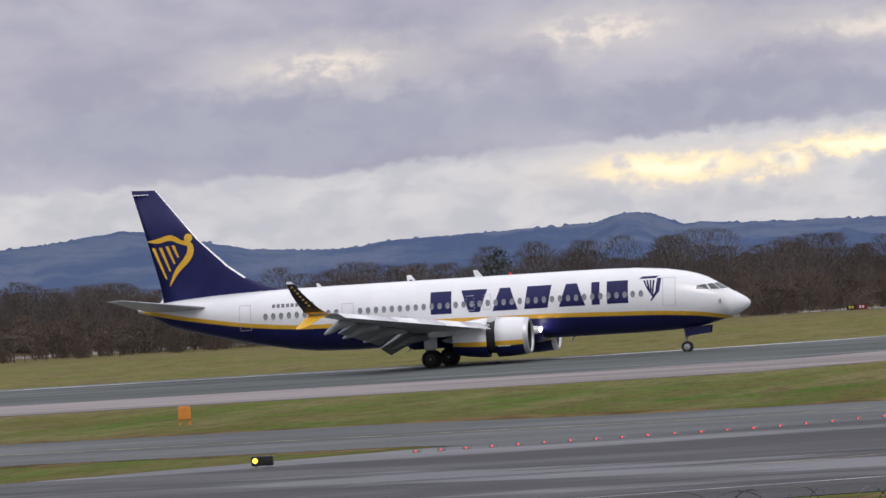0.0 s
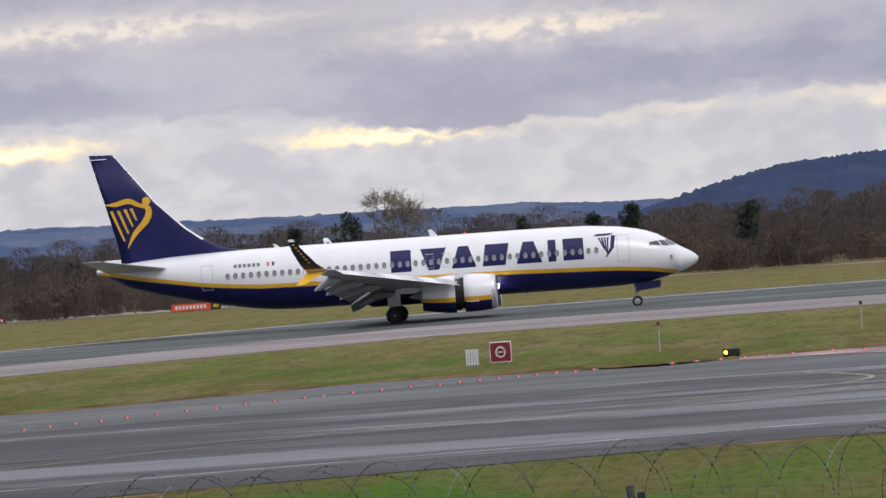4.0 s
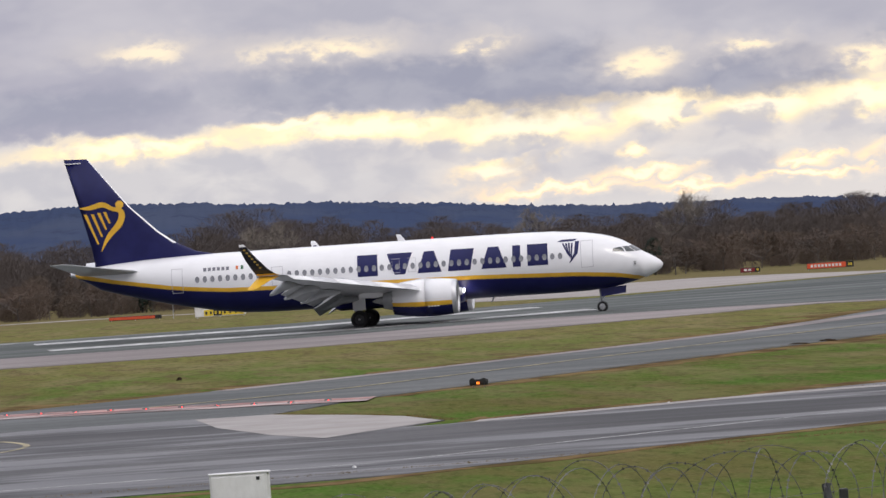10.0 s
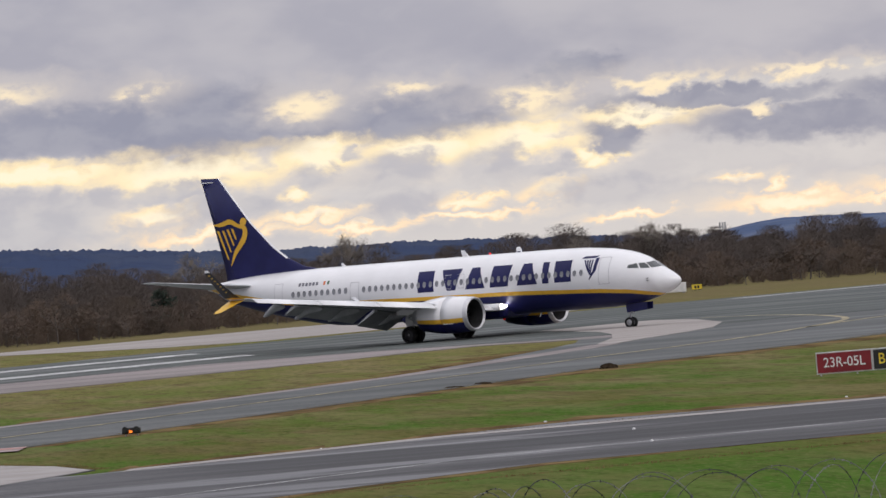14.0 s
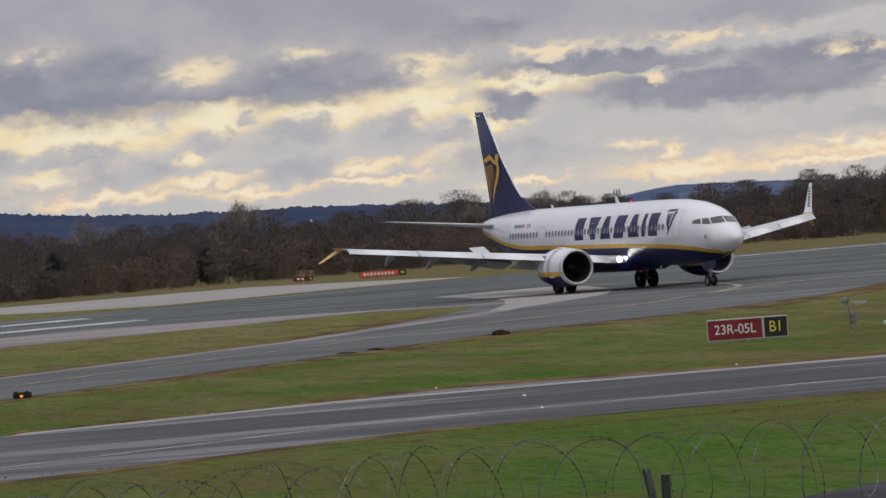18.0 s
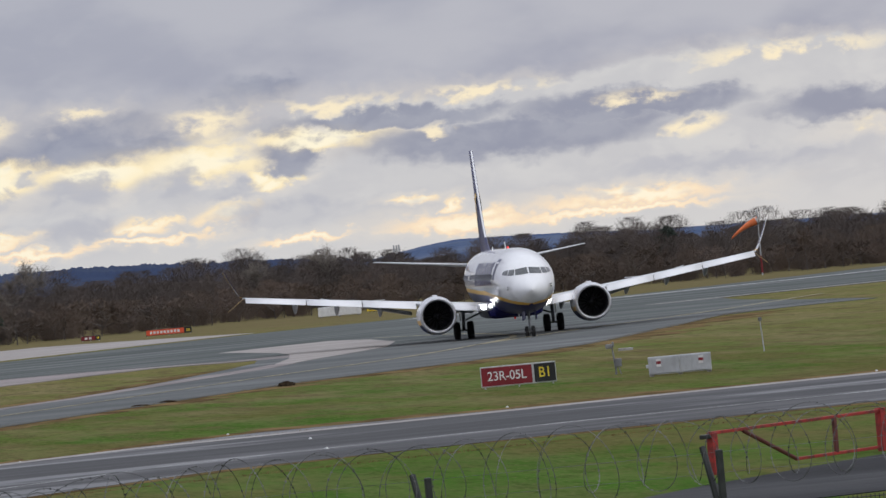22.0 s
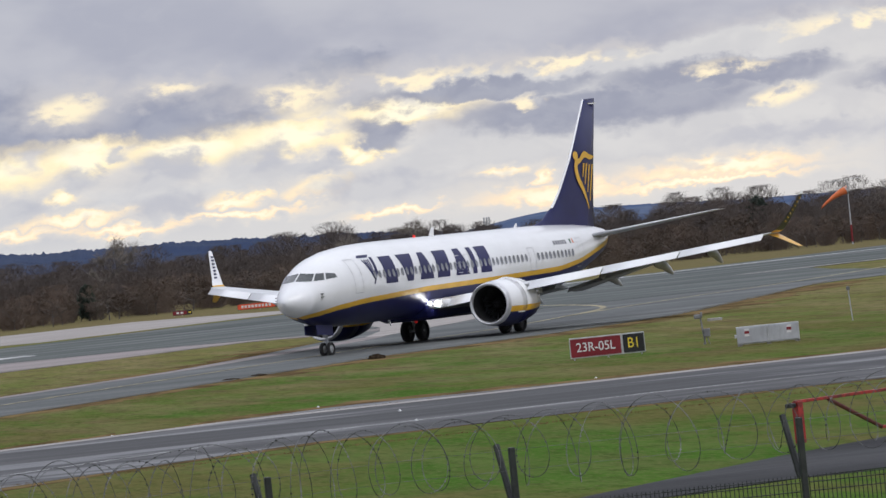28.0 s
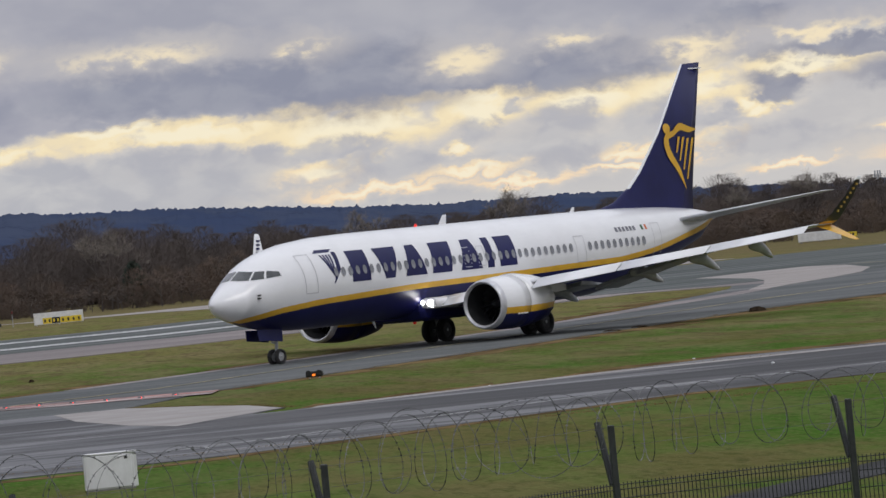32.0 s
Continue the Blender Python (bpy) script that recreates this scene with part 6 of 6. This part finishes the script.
part("slab", box_bm(-0.35, -0.2, -0.05, 0.35, 0.2, 0.12, 0.02), CONCRETE, thing("concrete_slab", "small pale concrete slab lying in the grass", "slab", (61.8, 215.6, 0), -12))


def inset_light():
    root = thing("inset_light", "small pale lamp set in the taxiway's edge", "light", (22.6, 152.2, 0), 0, "inset taxiway lamps")
    part("housing", tube_bm((0, 0, -0.02), (0, 0, 0.03), 0.07, 0.05, 12), ALU, root)
    part("lens", tube_bm((0, 0, 0.03), (0, 0, 0.05), 0.035, 0.025, 10), SIGN_WHITE, root, "pale glass lens")
    return root


inset = inset_light()
for x, y in ((29.7, 153.0), (28.2, 130.6), (29.7, 139.8), (39.0, 151.0), (52.0, 150.2), (11.5, 130.9)):
    copy_thing(inset, pose(*plan(x, y), 0.02 if y < 146 else 0.0))

# ---- far side of the runway ----
def far_sign(x, y, turn, width, height, faces, label, bars, name="airfield_sign"):
    root, out = panel_sign(name, x, y, turn, width, height, 0.08, faces, label, 3, 0.2, SIGN_BLACK)
    for (a, b, n, m), (face, x0, x1) in zip(bars, out):
        for k in range(n):
            u0 = x0 + (x1 - x0) * (a + (b - a) * (k + 0.15) / max(n, 1))
            u1 = x0 + (x1 - x0) * (a + (b - a) * (k + 0.8) / max(n, 1))
            part("writing_bar", box_bm(u0, -0.125, 0.08 + height * 0.28, u1, -0.11, 0.08 + height * 0.72), m, face)


far_sign(-66.3, 528.6, 7, 2.0, 0.55, [(0, 0.48, SIGN_BLACK), (0.5, 1, SIGN_RED)], "small black and red airfield sign", [(0.2, 0.8, 2, SIGN_YELLOW), (0.2, 0.8, 2, SIGN_WHITE)])
far_sign(-108.6, 528.0, 11, 6.0, 0.8, [(0, 0.22, SIGN_BLACK), (0.22, 1, SIGN_ORANGE)], "long orange-red airfield sign with a black end", [(0.2, 0.8, 3, SIGN_YELLOW), (0.08, 0.9, 9, SIGN_WHITE)])
far_sign(-47.9, 512.7, 5, 4.7, 0.76, [(0, 0.80, SIGN_ORANGE), (0.80, 1, SIGN_BLACK)], "long orange-red airfield sign with a black end", [(0.08, 0.9, 9, SIGN_WHITE), (0.2, 0.8, 3, SIGN_YELLOW)])
far_sign(-24.5, 503.9, 3, 2.1, 0.6, [(0, 0.55, SIGN_RED), (0.57, 1, SIGN_BLACK)], "small red and black airfield sign", [(0.2, 0.8, 2, SIGN_WHITE), (0.2, 0.8, 2, SIGN_YELLOW)])
far_sign(87.5, 474.0, -11, 4.6, 0.6, [(0, 0.84, SIGN_ORANGE), (0.85, 1, SIGN_BLACK)], "long orange-red airfield sign with a black end", [(0.08, 0.9, 9, SIGN_WHITE), (0.2, 0.8, 3, SIGN_YELLOW)])
far_sign(82.6, 492.0, -10, 2.0, 0.48, [(0, 0.74, SIGN_RED), (0.75, 1, SIGN_BLACK)], "small red and black airfield sign", [(0.2, 0.8, 2, SIGN_WHITE), (0.2, 0.8, 2, SIGN_YELLOW)])
far_sign(23.2, 480.0, -38, 5.6, 0.34, [(0, 0.9, SIGN_ORANGE), (0.9, 1, SIGN_BLACK)], "long low orange-red barrier board", [(0.5, 0.5, 0, SIGN_WHITE), (0.5, 0.5, 0, SIGN_WHITE)])
root = thing("direction_sign", "white board with yellow and black direction panels", "sign", (29.8, 464.0, 0), -4)
part("board", box_bm(-2.2, -0.12, 0.1, 2.2, 0.12, 1.14, 0.02), SIGN_WHITE, root)
for k, (a, b, m) in enumerate(((-1.42, -0.62, SIGN_YELLOW), (-0.6, 0.12, SIGN_BLACK), (0.14, 2.02, SIGN_YELLOW))):
    face = part("face", box_bm(a, -0.14, 0.16, b, -0.11, 0.68), m, root)
    for q in range(2 if k < 2 else 4):
        u = a + (b - a) * (q + 0.5) / (2 if k < 2 else 4)
        part("writing_bar", box_bm(u - 0.08, -0.152, 0.28, u + 0.08, -0.138, 0.54), SIGN_BLACK if k != 1 else SIGN_YELLOW, face)
for d in (-2.0, 0, 2.0):
    part("leg", box_bm(d - 0.05, -0.05, -0.05, d + 0.05, 0.05, 0.11), ALU, root)
slim_pole("marker_post", 26.4, 476.0, 1.3, SIGN_RED, "thin grey post with a small reddish lamp head")

hut = thing("equipment_cabin", "long low white slatted equipment cabin", "cabin", (108.8, 489.0, 0), -12)
part("body", box_bm(-2.3, -0.6, 0.12, 2.3, 0.6, 1.12, 0.02), SIGN_WHITE, hut)
for k in range(12):
    part("slat", box_bm(-2.28 + 0.38 * k, -0.635, 0.16, -1.93 + 0.38 * k, -0.598, 1.08, 0.01), SIGN_WHITE, hut)
for d in (-2.0, 0, 2.0):
    part("foot", box_bm(d - 0.12, -0.5, -0.05, d + 0.12, 0.5, 0.13), CONCRETE, hut)
far_sign(115.3, 502.0, -13, 1.15, 0.62, [(0, 1, SIGN_YELLOW)], "small yellow airfield sign", [(0.2, 0.8, 2, SIGN_BLACK)])

sock = thing("windsock", "orange windsock drooping from a tall thin mast", "windsock", (161.0, 504.3, 0), -17)
part("mast", tube_bm((0, 0, -0.05), (0, 0, 7.3), 0.09, 0.055, 10), CAB_GREY, sock, "pale grey mast")
part("mast_band", tube_bm((0, 0, 0.3), (0, 0, 2.2), 0.115, 0.11, 10), SIGN_RED, sock, "red lower part of the mast")
part("cross_arm", tube_bm((-2.0, 0, 7.15), (1.9, 0, 7.42), 0.03, 0.03, 6), CAB_GREY, sock)
part("ring", tube_bm((-0.05, 0, 6.15), (-0.15, 0, 6.1), 0.47, 0.47, 16), ALU, sock)
verts, faces = [], []
for i in range(11):
    u = i / 10
    x, z, r = -0.1 - 2.95 * u ** 0.92, 6.15 - 0.95 * u - 0.75 * u * u, 0.46 * (1 - 0.55 * u)
    for j in range(14):
        a = 2 * math.pi * j / 14
        verts.append((x + 0.45 * u * r * math.cos(a), r * math.sin(a), z + r * math.cos(a)))
    if i:
        for j in range(14):
            k = 14 * (i - 1)
            faces.append((k + j, k + (j + 1) % 14, k + 14 + (j + 1) % 14, k + 14 + j))
add("sleeve", verts, faces, surface("windsock_cloth", two_tone((0.62, 0.15, 0.05), (0.72, 0.20, 0.07), 1.5), 0.8), sock, "faded orange cloth sleeve", smooth=True)

mast = thing("radio_mast", "slim grey mast with aerial panels above the trees", "mast", (610 * math.sin(radians(13.3)), 610 * math.cos(radians(13.3)), 0))
part("pole", tube_bm((0, 0, -0.05), (0, 0, 7.2), 0.10, 0.07, 8), CAB_GREY, mast)
for d in (-0.32, 0.05, 0.36):
    part("aerial_panel", box_bm(d - 0.09, -0.1, 6.5, d + 0.09, 0.1, 7.4, 0.02), CAB_GREY, mast)

# ---- the near side: service road, gate, boundary fence ----
sheet("service_road", [(12, 72.5), (19.1, 81.0), (21.9, 84.2), (27.3, 90.1), (32.6, 94.9), (36, 97.5), (60, 112), (90, 126), (90, 108), (55, 93), (40, 84.5), (29.5, 82.0), (25.4, 81.7), (21.8, 80.3), (19.5, 78.5), (16, 74), (13, 70)], 0.02, SERVICE, "narrow dark asphalt service road", "road")

GATE_RED = surface("weathered_red_paint", two_tone((0.30, 0.020, 0.018), (0.42, 0.032, 0.028), 3, fine=((0.07, 0.024, 0.02), 4, (1, 1, 1), 0.85)), 0.5)
GATE_RUST = surface("rust_brown_paint", two_tone((0.075, 0.022, 0.018), (0.13, 0.035, 0.028), 5), 0.7)
gate = thing("barrier_gate", "weathered red tubular barrier gate beside the service road", "gate", (28.95, 94.4, 0), 33)
part("left_post", box_bm(-0.09, -0.09, -0.1, 0.09, 0.09, 0.92, 0.01), GATE_RED, gate, "red square post")
part("right_post", box_bm(5.76, -0.09, -0.1, 5.94, 0.09, 0.98, 0.01), GATE_RED, gate, "red square post")
part("top_rail", box_bm(-0.1, -0.04, 0.88, 5.8, 0.04, 0.95, 0.01), GATE_RED, gate, "red top rail")
part("bottom_rail", box_bm(2.75, -0.04, 0.06, 5.8, 0.04, 0.13, 0.01), GATE_RED, gate, "red bottom rail")
part("upright", box_bm(4.15, -0.04, 0.1, 4.25, 0.04, 0.88, 0.01), GATE_RUST, gate, "rusty upright")
part("brace", tube_bm((1.05, 0, 0.88), (2.78, 0, 0.1), 0.05, 0.05, 8), GATE_RUST, gate, "rusty diagonal brace")
part("latch", box_bm(-0.36, -0.06, 0.80, -0.1, 0.06, 0.90, 0.02), SIGN_BLACK, gate, "dark latch")

FENCE_DARK = surface("dark_fence_coating", two_tone((0.014, 0.016, 0.015), (0.028, 0.031, 0.029), 8), 0.5)
WIRE = surface("galvanised_razor_wire", two_tone((0.05, 0.05, 0.052), (0.20, 0.20, 0.205), 1.5), 0.55, metal=0.3)
LINE = [plan(52 / math.cos(radians(b - 8)) * math.sin(radians(b)), 52 / math.cos(radians(b - 8)) * math.cos(radians(b))) for b in range(-36, 43)]
RUN = [0.0]
for p, q in zip(LINE, LINE[1:]):
    RUN.append(RUN[-1] + math.dist(p, q))


def fence_at(d):
    return float(np.interp(d, RUN, [p[0] for p in LINE])), float(np.interp(d, RUN, [p[1] for p in LINE]))


def security_fence():
    root = thing("security_fence", "dark mesh security fence topped with coils of razor wire", "fence")
    posts = [plan(math.sin(radians(b)), math.cos(radians(b))) for b in (-34, -30, -26, -22.5, -18.8, -15.1, -11.0, -7.8, -5.2, -1.45, 2.35, 6.2, 10.07, 13.38, 17.27, 20.85, 24.5, 28.3, 32.3, 36.5)]
    posts = [float(np.interp(math.atan2(*p), [math.atan2(*q) for q in LINE], RUN)) for p in posts]
    for i, d in enumerate(posts):
        x, y = fence_at(d)
        part("post", box_bm(x - 0.04, y - 0.04, -0.1, x + 0.04, y + 0.04, 2.64, 0.01), FENCE_DARK, root)
        arm = bmesh.new()
        tube_bm((x - 0.03, y + 0.06, 1.9), (x - 0.12, y + 0.30, 2.68), 0.045, 0.04, 6, arm)
        part("arm", arm, FENCE_DARK, root, "leaning arm that carries the wire")
        if i + 1 < len(posts):
            e = posts[i + 1]
            verts, faces = [], []
            x0, y0 = fence_at(d + 0.06)
            x1, y1 = fence_at(e - 0.06)
            length = math.hypot(x1 - x0, y1 - y0)
            near = -20 < x0 < 30
            step = 0.055 if near else 0.11

            def bar(ax, ay, az, bx, by, bz, r):
                k = len(verts)
                horizontal = abs(az - bz) < 1e-6
                for px, py, pz in ((ax, ay, az), (bx, by, bz)):
                    if horizontal:
                        verts.extend([(px, py - r, pz), (px, py, pz + r), (px, py + r, pz), (px, py, pz - r)])
                    else:
                        verts.extend([(px - r, py, pz), (px, py - r, pz), (px + r, py, pz), (px, py + r, pz)])
                faces.extend([(k + j, k + (j + 1) % 4, k + 4 + (j + 1) % 4, k + 4 + j) for j in range(4)])
            n = int(length / step)
            for k in range(n + 1):
                u = k / n
                px, py = x0 + (x1 - x0) * u, y0 + (y1 - y0) * u
                bar(px, py, 0.03, px, py, 1.92, 0.006)
            for z in (0.1, 0.3, 0.5, 0.7, 0.9, 1.1, 1.3, 1.5, 1.72, 1.83, 1.89):
                bar(x0, y0 - 0.012, z, x1, y1 - 0.012, z, 0.006)
            add("mesh_panel", verts, faces, FENCE_DARK, root)
    # razor wire: crossing coils with barbs
    rng = random.Random(5)
    total = RUN[-1]
    for hand, phase, name in ((1, 0.0, "razor_coil"), (-1, 1.3, "razor_coil")):
        verts, faces = [], []
        pitch, radius, seg = 0.62, 0.44, 34
        n = int(total / pitch * seg)
        last = None
        for i in range(n):
            d = i * pitch / seg
            x, y = fence_at(d)
            a = hand * 2 * math.pi * i / seg + phase
            wob = 1 + 0.30 * noise.noise(Vector((d * 0.8, hand, 0.3))) + 0.22 * noise.noise(Vector((d * 3.1, hand, 2.3)))
            a += 1.9 * noise.noise(Vector((d * 0.55, 5.0 * hand, 1.3)))
            sag = 0.10 * noise.noise(Vector((d * 0.35, 2.0 * hand, 7)))
            lean = (0.25 + 0.35 * noise.noise(Vector((d * 0.5, hand, 4.1)))) * math.sin(a) * hand
            p = Vector((x + lean - 0.2, y + 0.3 + radius * wob * math.sin(a) * 0.8, 2.62 + sag + radius * wob * math.cos(a)))
            if last is not None:
                w = p - last
                s1 = w.orthogonal().normalized() * 0.0042
                s2 = w.cross(s1).normalized() * 0.0042
                k = len(verts)
                verts.extend([last + s1, last + s2, last - s1, last - s2, p + s1, p + s2, p - s1, p - s2])
                faces.extend([(k + j, k + (j + 1) % 4, k + 4 + (j + 1) % 4, k + 4 + j) for j in range(4)])
                mid = (p + last) / 2
                b = (s1 * rng.uniform(-1, 1) + s2 * rng.uniform(-1, 1)).normalized() * 0.019
                g = w.normalized() * 0.012
                k = len(verts)
                verts.extend([mid - b, mid + g, mid + b, mid - g])
                faces.append((k, k + 1, k + 2, k + 3))
            last = p
        add(name, verts, faces, WIRE, root, "grey coil of barbed razor wire")
    verts, faces = [], []
    for h, off in ((2.35, 0.14), (2.6, 0.26)):
        for i in range(len(LINE) - 1):
            (ax, ay), (bx, by) = LINE[i], LINE[i + 1]
            k = len(verts)
            for px, py in ((ax - 0.1, ay + off), (bx - 0.1, by + off)):
                verts.extend([(px, py - 0.0022, h), (px, py, h + 0.0022), (px, py + 0.0022, h), (px, py, h - 0.0022)])
            faces.extend([(k + j, k + (j + 1) % 4, k + 4 + (j + 1) % 4, k + 4 + j) for j in range(4)])
    add("strand_wire", verts, faces, WIRE, root, "straight strands of barbed wire")


security_fence()

# ---- turf ----
DRY = surface("dry_grass", two_tone((0.15, 0.105, 0.05), (0.24, 0.18, 0.085), 0.8), 1.0, shine=0.0)


def turf():
    """A dry fringe of grass blades along the paving."""
    rng = np.random.RandomState(3)

    def blades(name, xs, ys, heights, material, label):
        n = len(xs)
        a = rng.rand(n) * 6.283
        w = 0.008 + 0.012 * rng.rand(n)
        lx, ly = (rng.rand(n) - 0.5) * heights * 0.9, (rng.rand(n) - 0.5) * heights * 0.5
        v = np.empty((n, 3, 3))
        v[:, 0] = np.stack([xs - np.cos(a) * w, ys - np.sin(a) * w, -0.01 + 0 * xs], 1)
        v[:, 1] = np.stack([xs + np.cos(a) * w, ys + np.sin(a) * w, -0.01 + 0 * xs], 1)
        v[:, 2] = np.stack([xs + lx, ys + ly, heights], 1)
        me = bpy.data.meshes.new(name)
        me.vertices.add(3 * n)
        me.vertices.foreach_set("co", v.ravel())
        me.loops.add(3 * n)
        me.loops.foreach_set("vertex_index", np.arange(3 * n))
        me.polygons.add(n)
        me.polygons.foreach_set("loop_start", np.arange(0, 3 * n, 3))
        me.materials.append(material)
        me.update()
        me.validate()
        tagged(new(name, me), label, "grass", kind="stuff")

    px, py = [], []
    for line in ([(-60, 124.4), (60, 124.4)], [(17, 154.4), (26, 151.4), (45, 148.7), (90, 148.2)], [(17, 187.4), (33, 201.4), (45, 214.4), (56, 224.4), (66, 237.3), (79, 264.3), (92, 291.3)], [(-63, 223.3), (-46, 220.3), (-24, 206.3), (-14, 202.3), (-4, 195.3)], [(-4, 195.4), (1, 200.4), (13, 212.4), (23, 221.4), (38, 235.4), (52, 264)], [(13, 178.2), (15.2, 170), (16.2, 164), (16.7, 157)], [(-90, 191), (-53, 190.3), (-38, 185.8), (-37, 183), (-48, 170.3), (-90, 170)]):
        line = [plan(*p) for p in line]
        total = sum(math.dist(p, q) for p, q in zip(line, line[1:]))
        m = int(total * 70)
        d = np.sort(rng.rand(m)) * total
        run = [0.0]
        for p, q in zip(line, line[1:]):
            run.append(run[-1] + math.dist(p, q))
        px.append(np.interp(d, run, [p[0] for p in line]) + 0.18 * rng.randn(m))
        py.append(np.interp(d, run, [p[1] for p in line]) + 0.30 * np.abs(rng.randn(m)) * (-1 if line[0][1] < 145 else 1))
    px, py = np.concatenate(px), np.concatenate(py)
    blades("dry_fringe", px, py, 0.02 + 0.05 * rng.rand(len(px)), DRY, "fringe of dry straw-coloured grass along the paving")


turf()

# ---- what moves ----
# seconds, place of the main wheels, heading
AIRLINER_PATH = [
    (0, -73.09, 324.09, 1.32), (0.5, -65.96, 324.47, 1.00), (1, -59.08, 324.54, 1.00), (1.5, -52.48, 324.56, 0.86),
    (2, -46.18, 325.43, 0.80), (2.5, -40.16, 328.07, 0.58), (4.5, -18.17, 346.87, 1.24), (5, -12.86, 348.78, 1.14),
    (5.5, -7.67, 349.10, 1.16), (6, -2.61, 348.97, 0.84), (6.5, 2.30, 348.91, 0.58), (7, 7.00, 348.94, -0.12),
    (7.5, 11.52, 349.09, -1.60), (8, 15.81, 349.46, -2.49), (8.5, 20.05, 349.99, -3.38), (9, 24.18, 350.50, -6.74),
    (9.5, 28.20, 351.00, -9.20), (10, 32.09, 351.43, -11.94), (10.5, 35.96, 351.68, -15.17), (11, 39.72, 351.77, -18.71),
    (11.5, 43.39, 351.76, -22.59), (12, 46.98, 351.90, -26.63), (12.5, 50.49, 352.61, -30.34), (13, 54.00, 354.26, -35.33),
    (13.5, 57.42, 356.22, -40.34), (14, 60.62, 357.45, -45.63), (14.5, 63.38, 356.84, -50.29), (16.5, 71.26, 347.42, -67.38),
    (17, 72.70, 344.24, -71.30), (17.5, 73.84, 340.46, -74.93), (18, 74.69, 336.37, -78.27), (18.5, 75.36, 332.46, -81.26),
    (19, 75.98, 329.07, -84.24), (19.5, 76.70, 326.84, -86.83), (20, 77.70, 326.09, -89.05), (20.5, 78.43, 326.51, -91.98),
    (21, 79.09, 326.27, -94.67), (21.5, 79.44, 324.37, -96.88), (22, 79.25, 321.09, -99.22), (23, 77.90, 312.42, -104.95),
    (23.5, 76.78, 308.28, -107.61), (24, 75.50, 304.06, -110.21), (24.5, 73.99, 299.46, -112.45), (26.5, 65.96, 280.36, -122.72),
    (27, 63.54, 275.59, -124.76), (27.5, 60.97, 270.98, -126.69), (28, 58.35, 266.46, -128.63), (28.5, 55.62, 261.99, -130.33),
    (29, 52.71, 257.54, -131.74), (29.5, 49.72, 253.15, -133.42), (30, 46.73, 248.95, -134.58), (30.5, 43.67, 244.96, -135.04),
    (31, 40.60, 241.16, -135.16), (31.5, 37.51, 237.73, -135.07), (32, 34.40, 234.51, -135.30),
]


def motions():
    rows = [(t, pose(x, y, 0, 0, 0, a)) for t, x, y, a in AIRLINER_PATH]
    walk(airliner, rows)
    ts = [r[0] for r in AIRLINER_PATH]
    # distance rolled, finely
    fine = np.arange(0, 32.0001, 1 / 30)
    xs, ys = np.interp(fine, ts, [r[1] for r in AIRLINER_PATH]), np.interp(fine, ts, [r[2] for r in AIRLINER_PATH])
    run = np.concatenate([[0], np.cumsum(np.hypot(np.diff(xs), np.diff(ys)))])
    for ob, at, radius in WHEELS:
        rows, last = [(0.0, Matrix.Translation(at))], 0.0
        turned = 0.0
        for i in range(1, len(fine)):
            step = (run[i] - run[i - 1]) / radius
            turned += min(step, radians(80))
            if i == len(fine) - 1 or turned + step - last > radians(78):
                rows.append((float(fine[i]), Matrix.Translation(at) @ Matrix.Rotation(turned, 4, "Y")))
                last = turned
        walk(ob, rows)
    for sleeve in SLEEVES:
        walk(sleeve, [(t, Matrix.Translation((-d, 0, 0))) for t, d in ((0, 0.55), (8.0, 0.55), (8.9, 0.0), (32, 0.0))])
    for ob, at, side in SPOILERS:
        base = Matrix.Translation(at) @ Matrix.Rotation(-side * radians(28), 4, "Z")
        walk(ob, [(t, base @ Matrix.Rotation(radians(a), 4, "Y")) for t, a in ((0, 42), (19.6, 42), (20.6, 0), (32, 0))])
    # the flaps come up as it turns off
    for ob, hinge in FLAPS:
        up = Matrix.Translation(hinge + Vector((0.85, 0, -0.12))) @ Matrix.Rotation(radians(25), 4, "Y") @ Matrix.Translation(-hinge)
        half = Matrix.Translation(hinge + Vector((0.35, 0, 0.02))) @ Matrix.Rotation(radians(14), 4, "Y") @ Matrix.Translation(-hinge)
        walk(ob, [(0, Matrix()), (15.2, Matrix()), (18.0, half), (21.0, up), (32, up)])


motions()
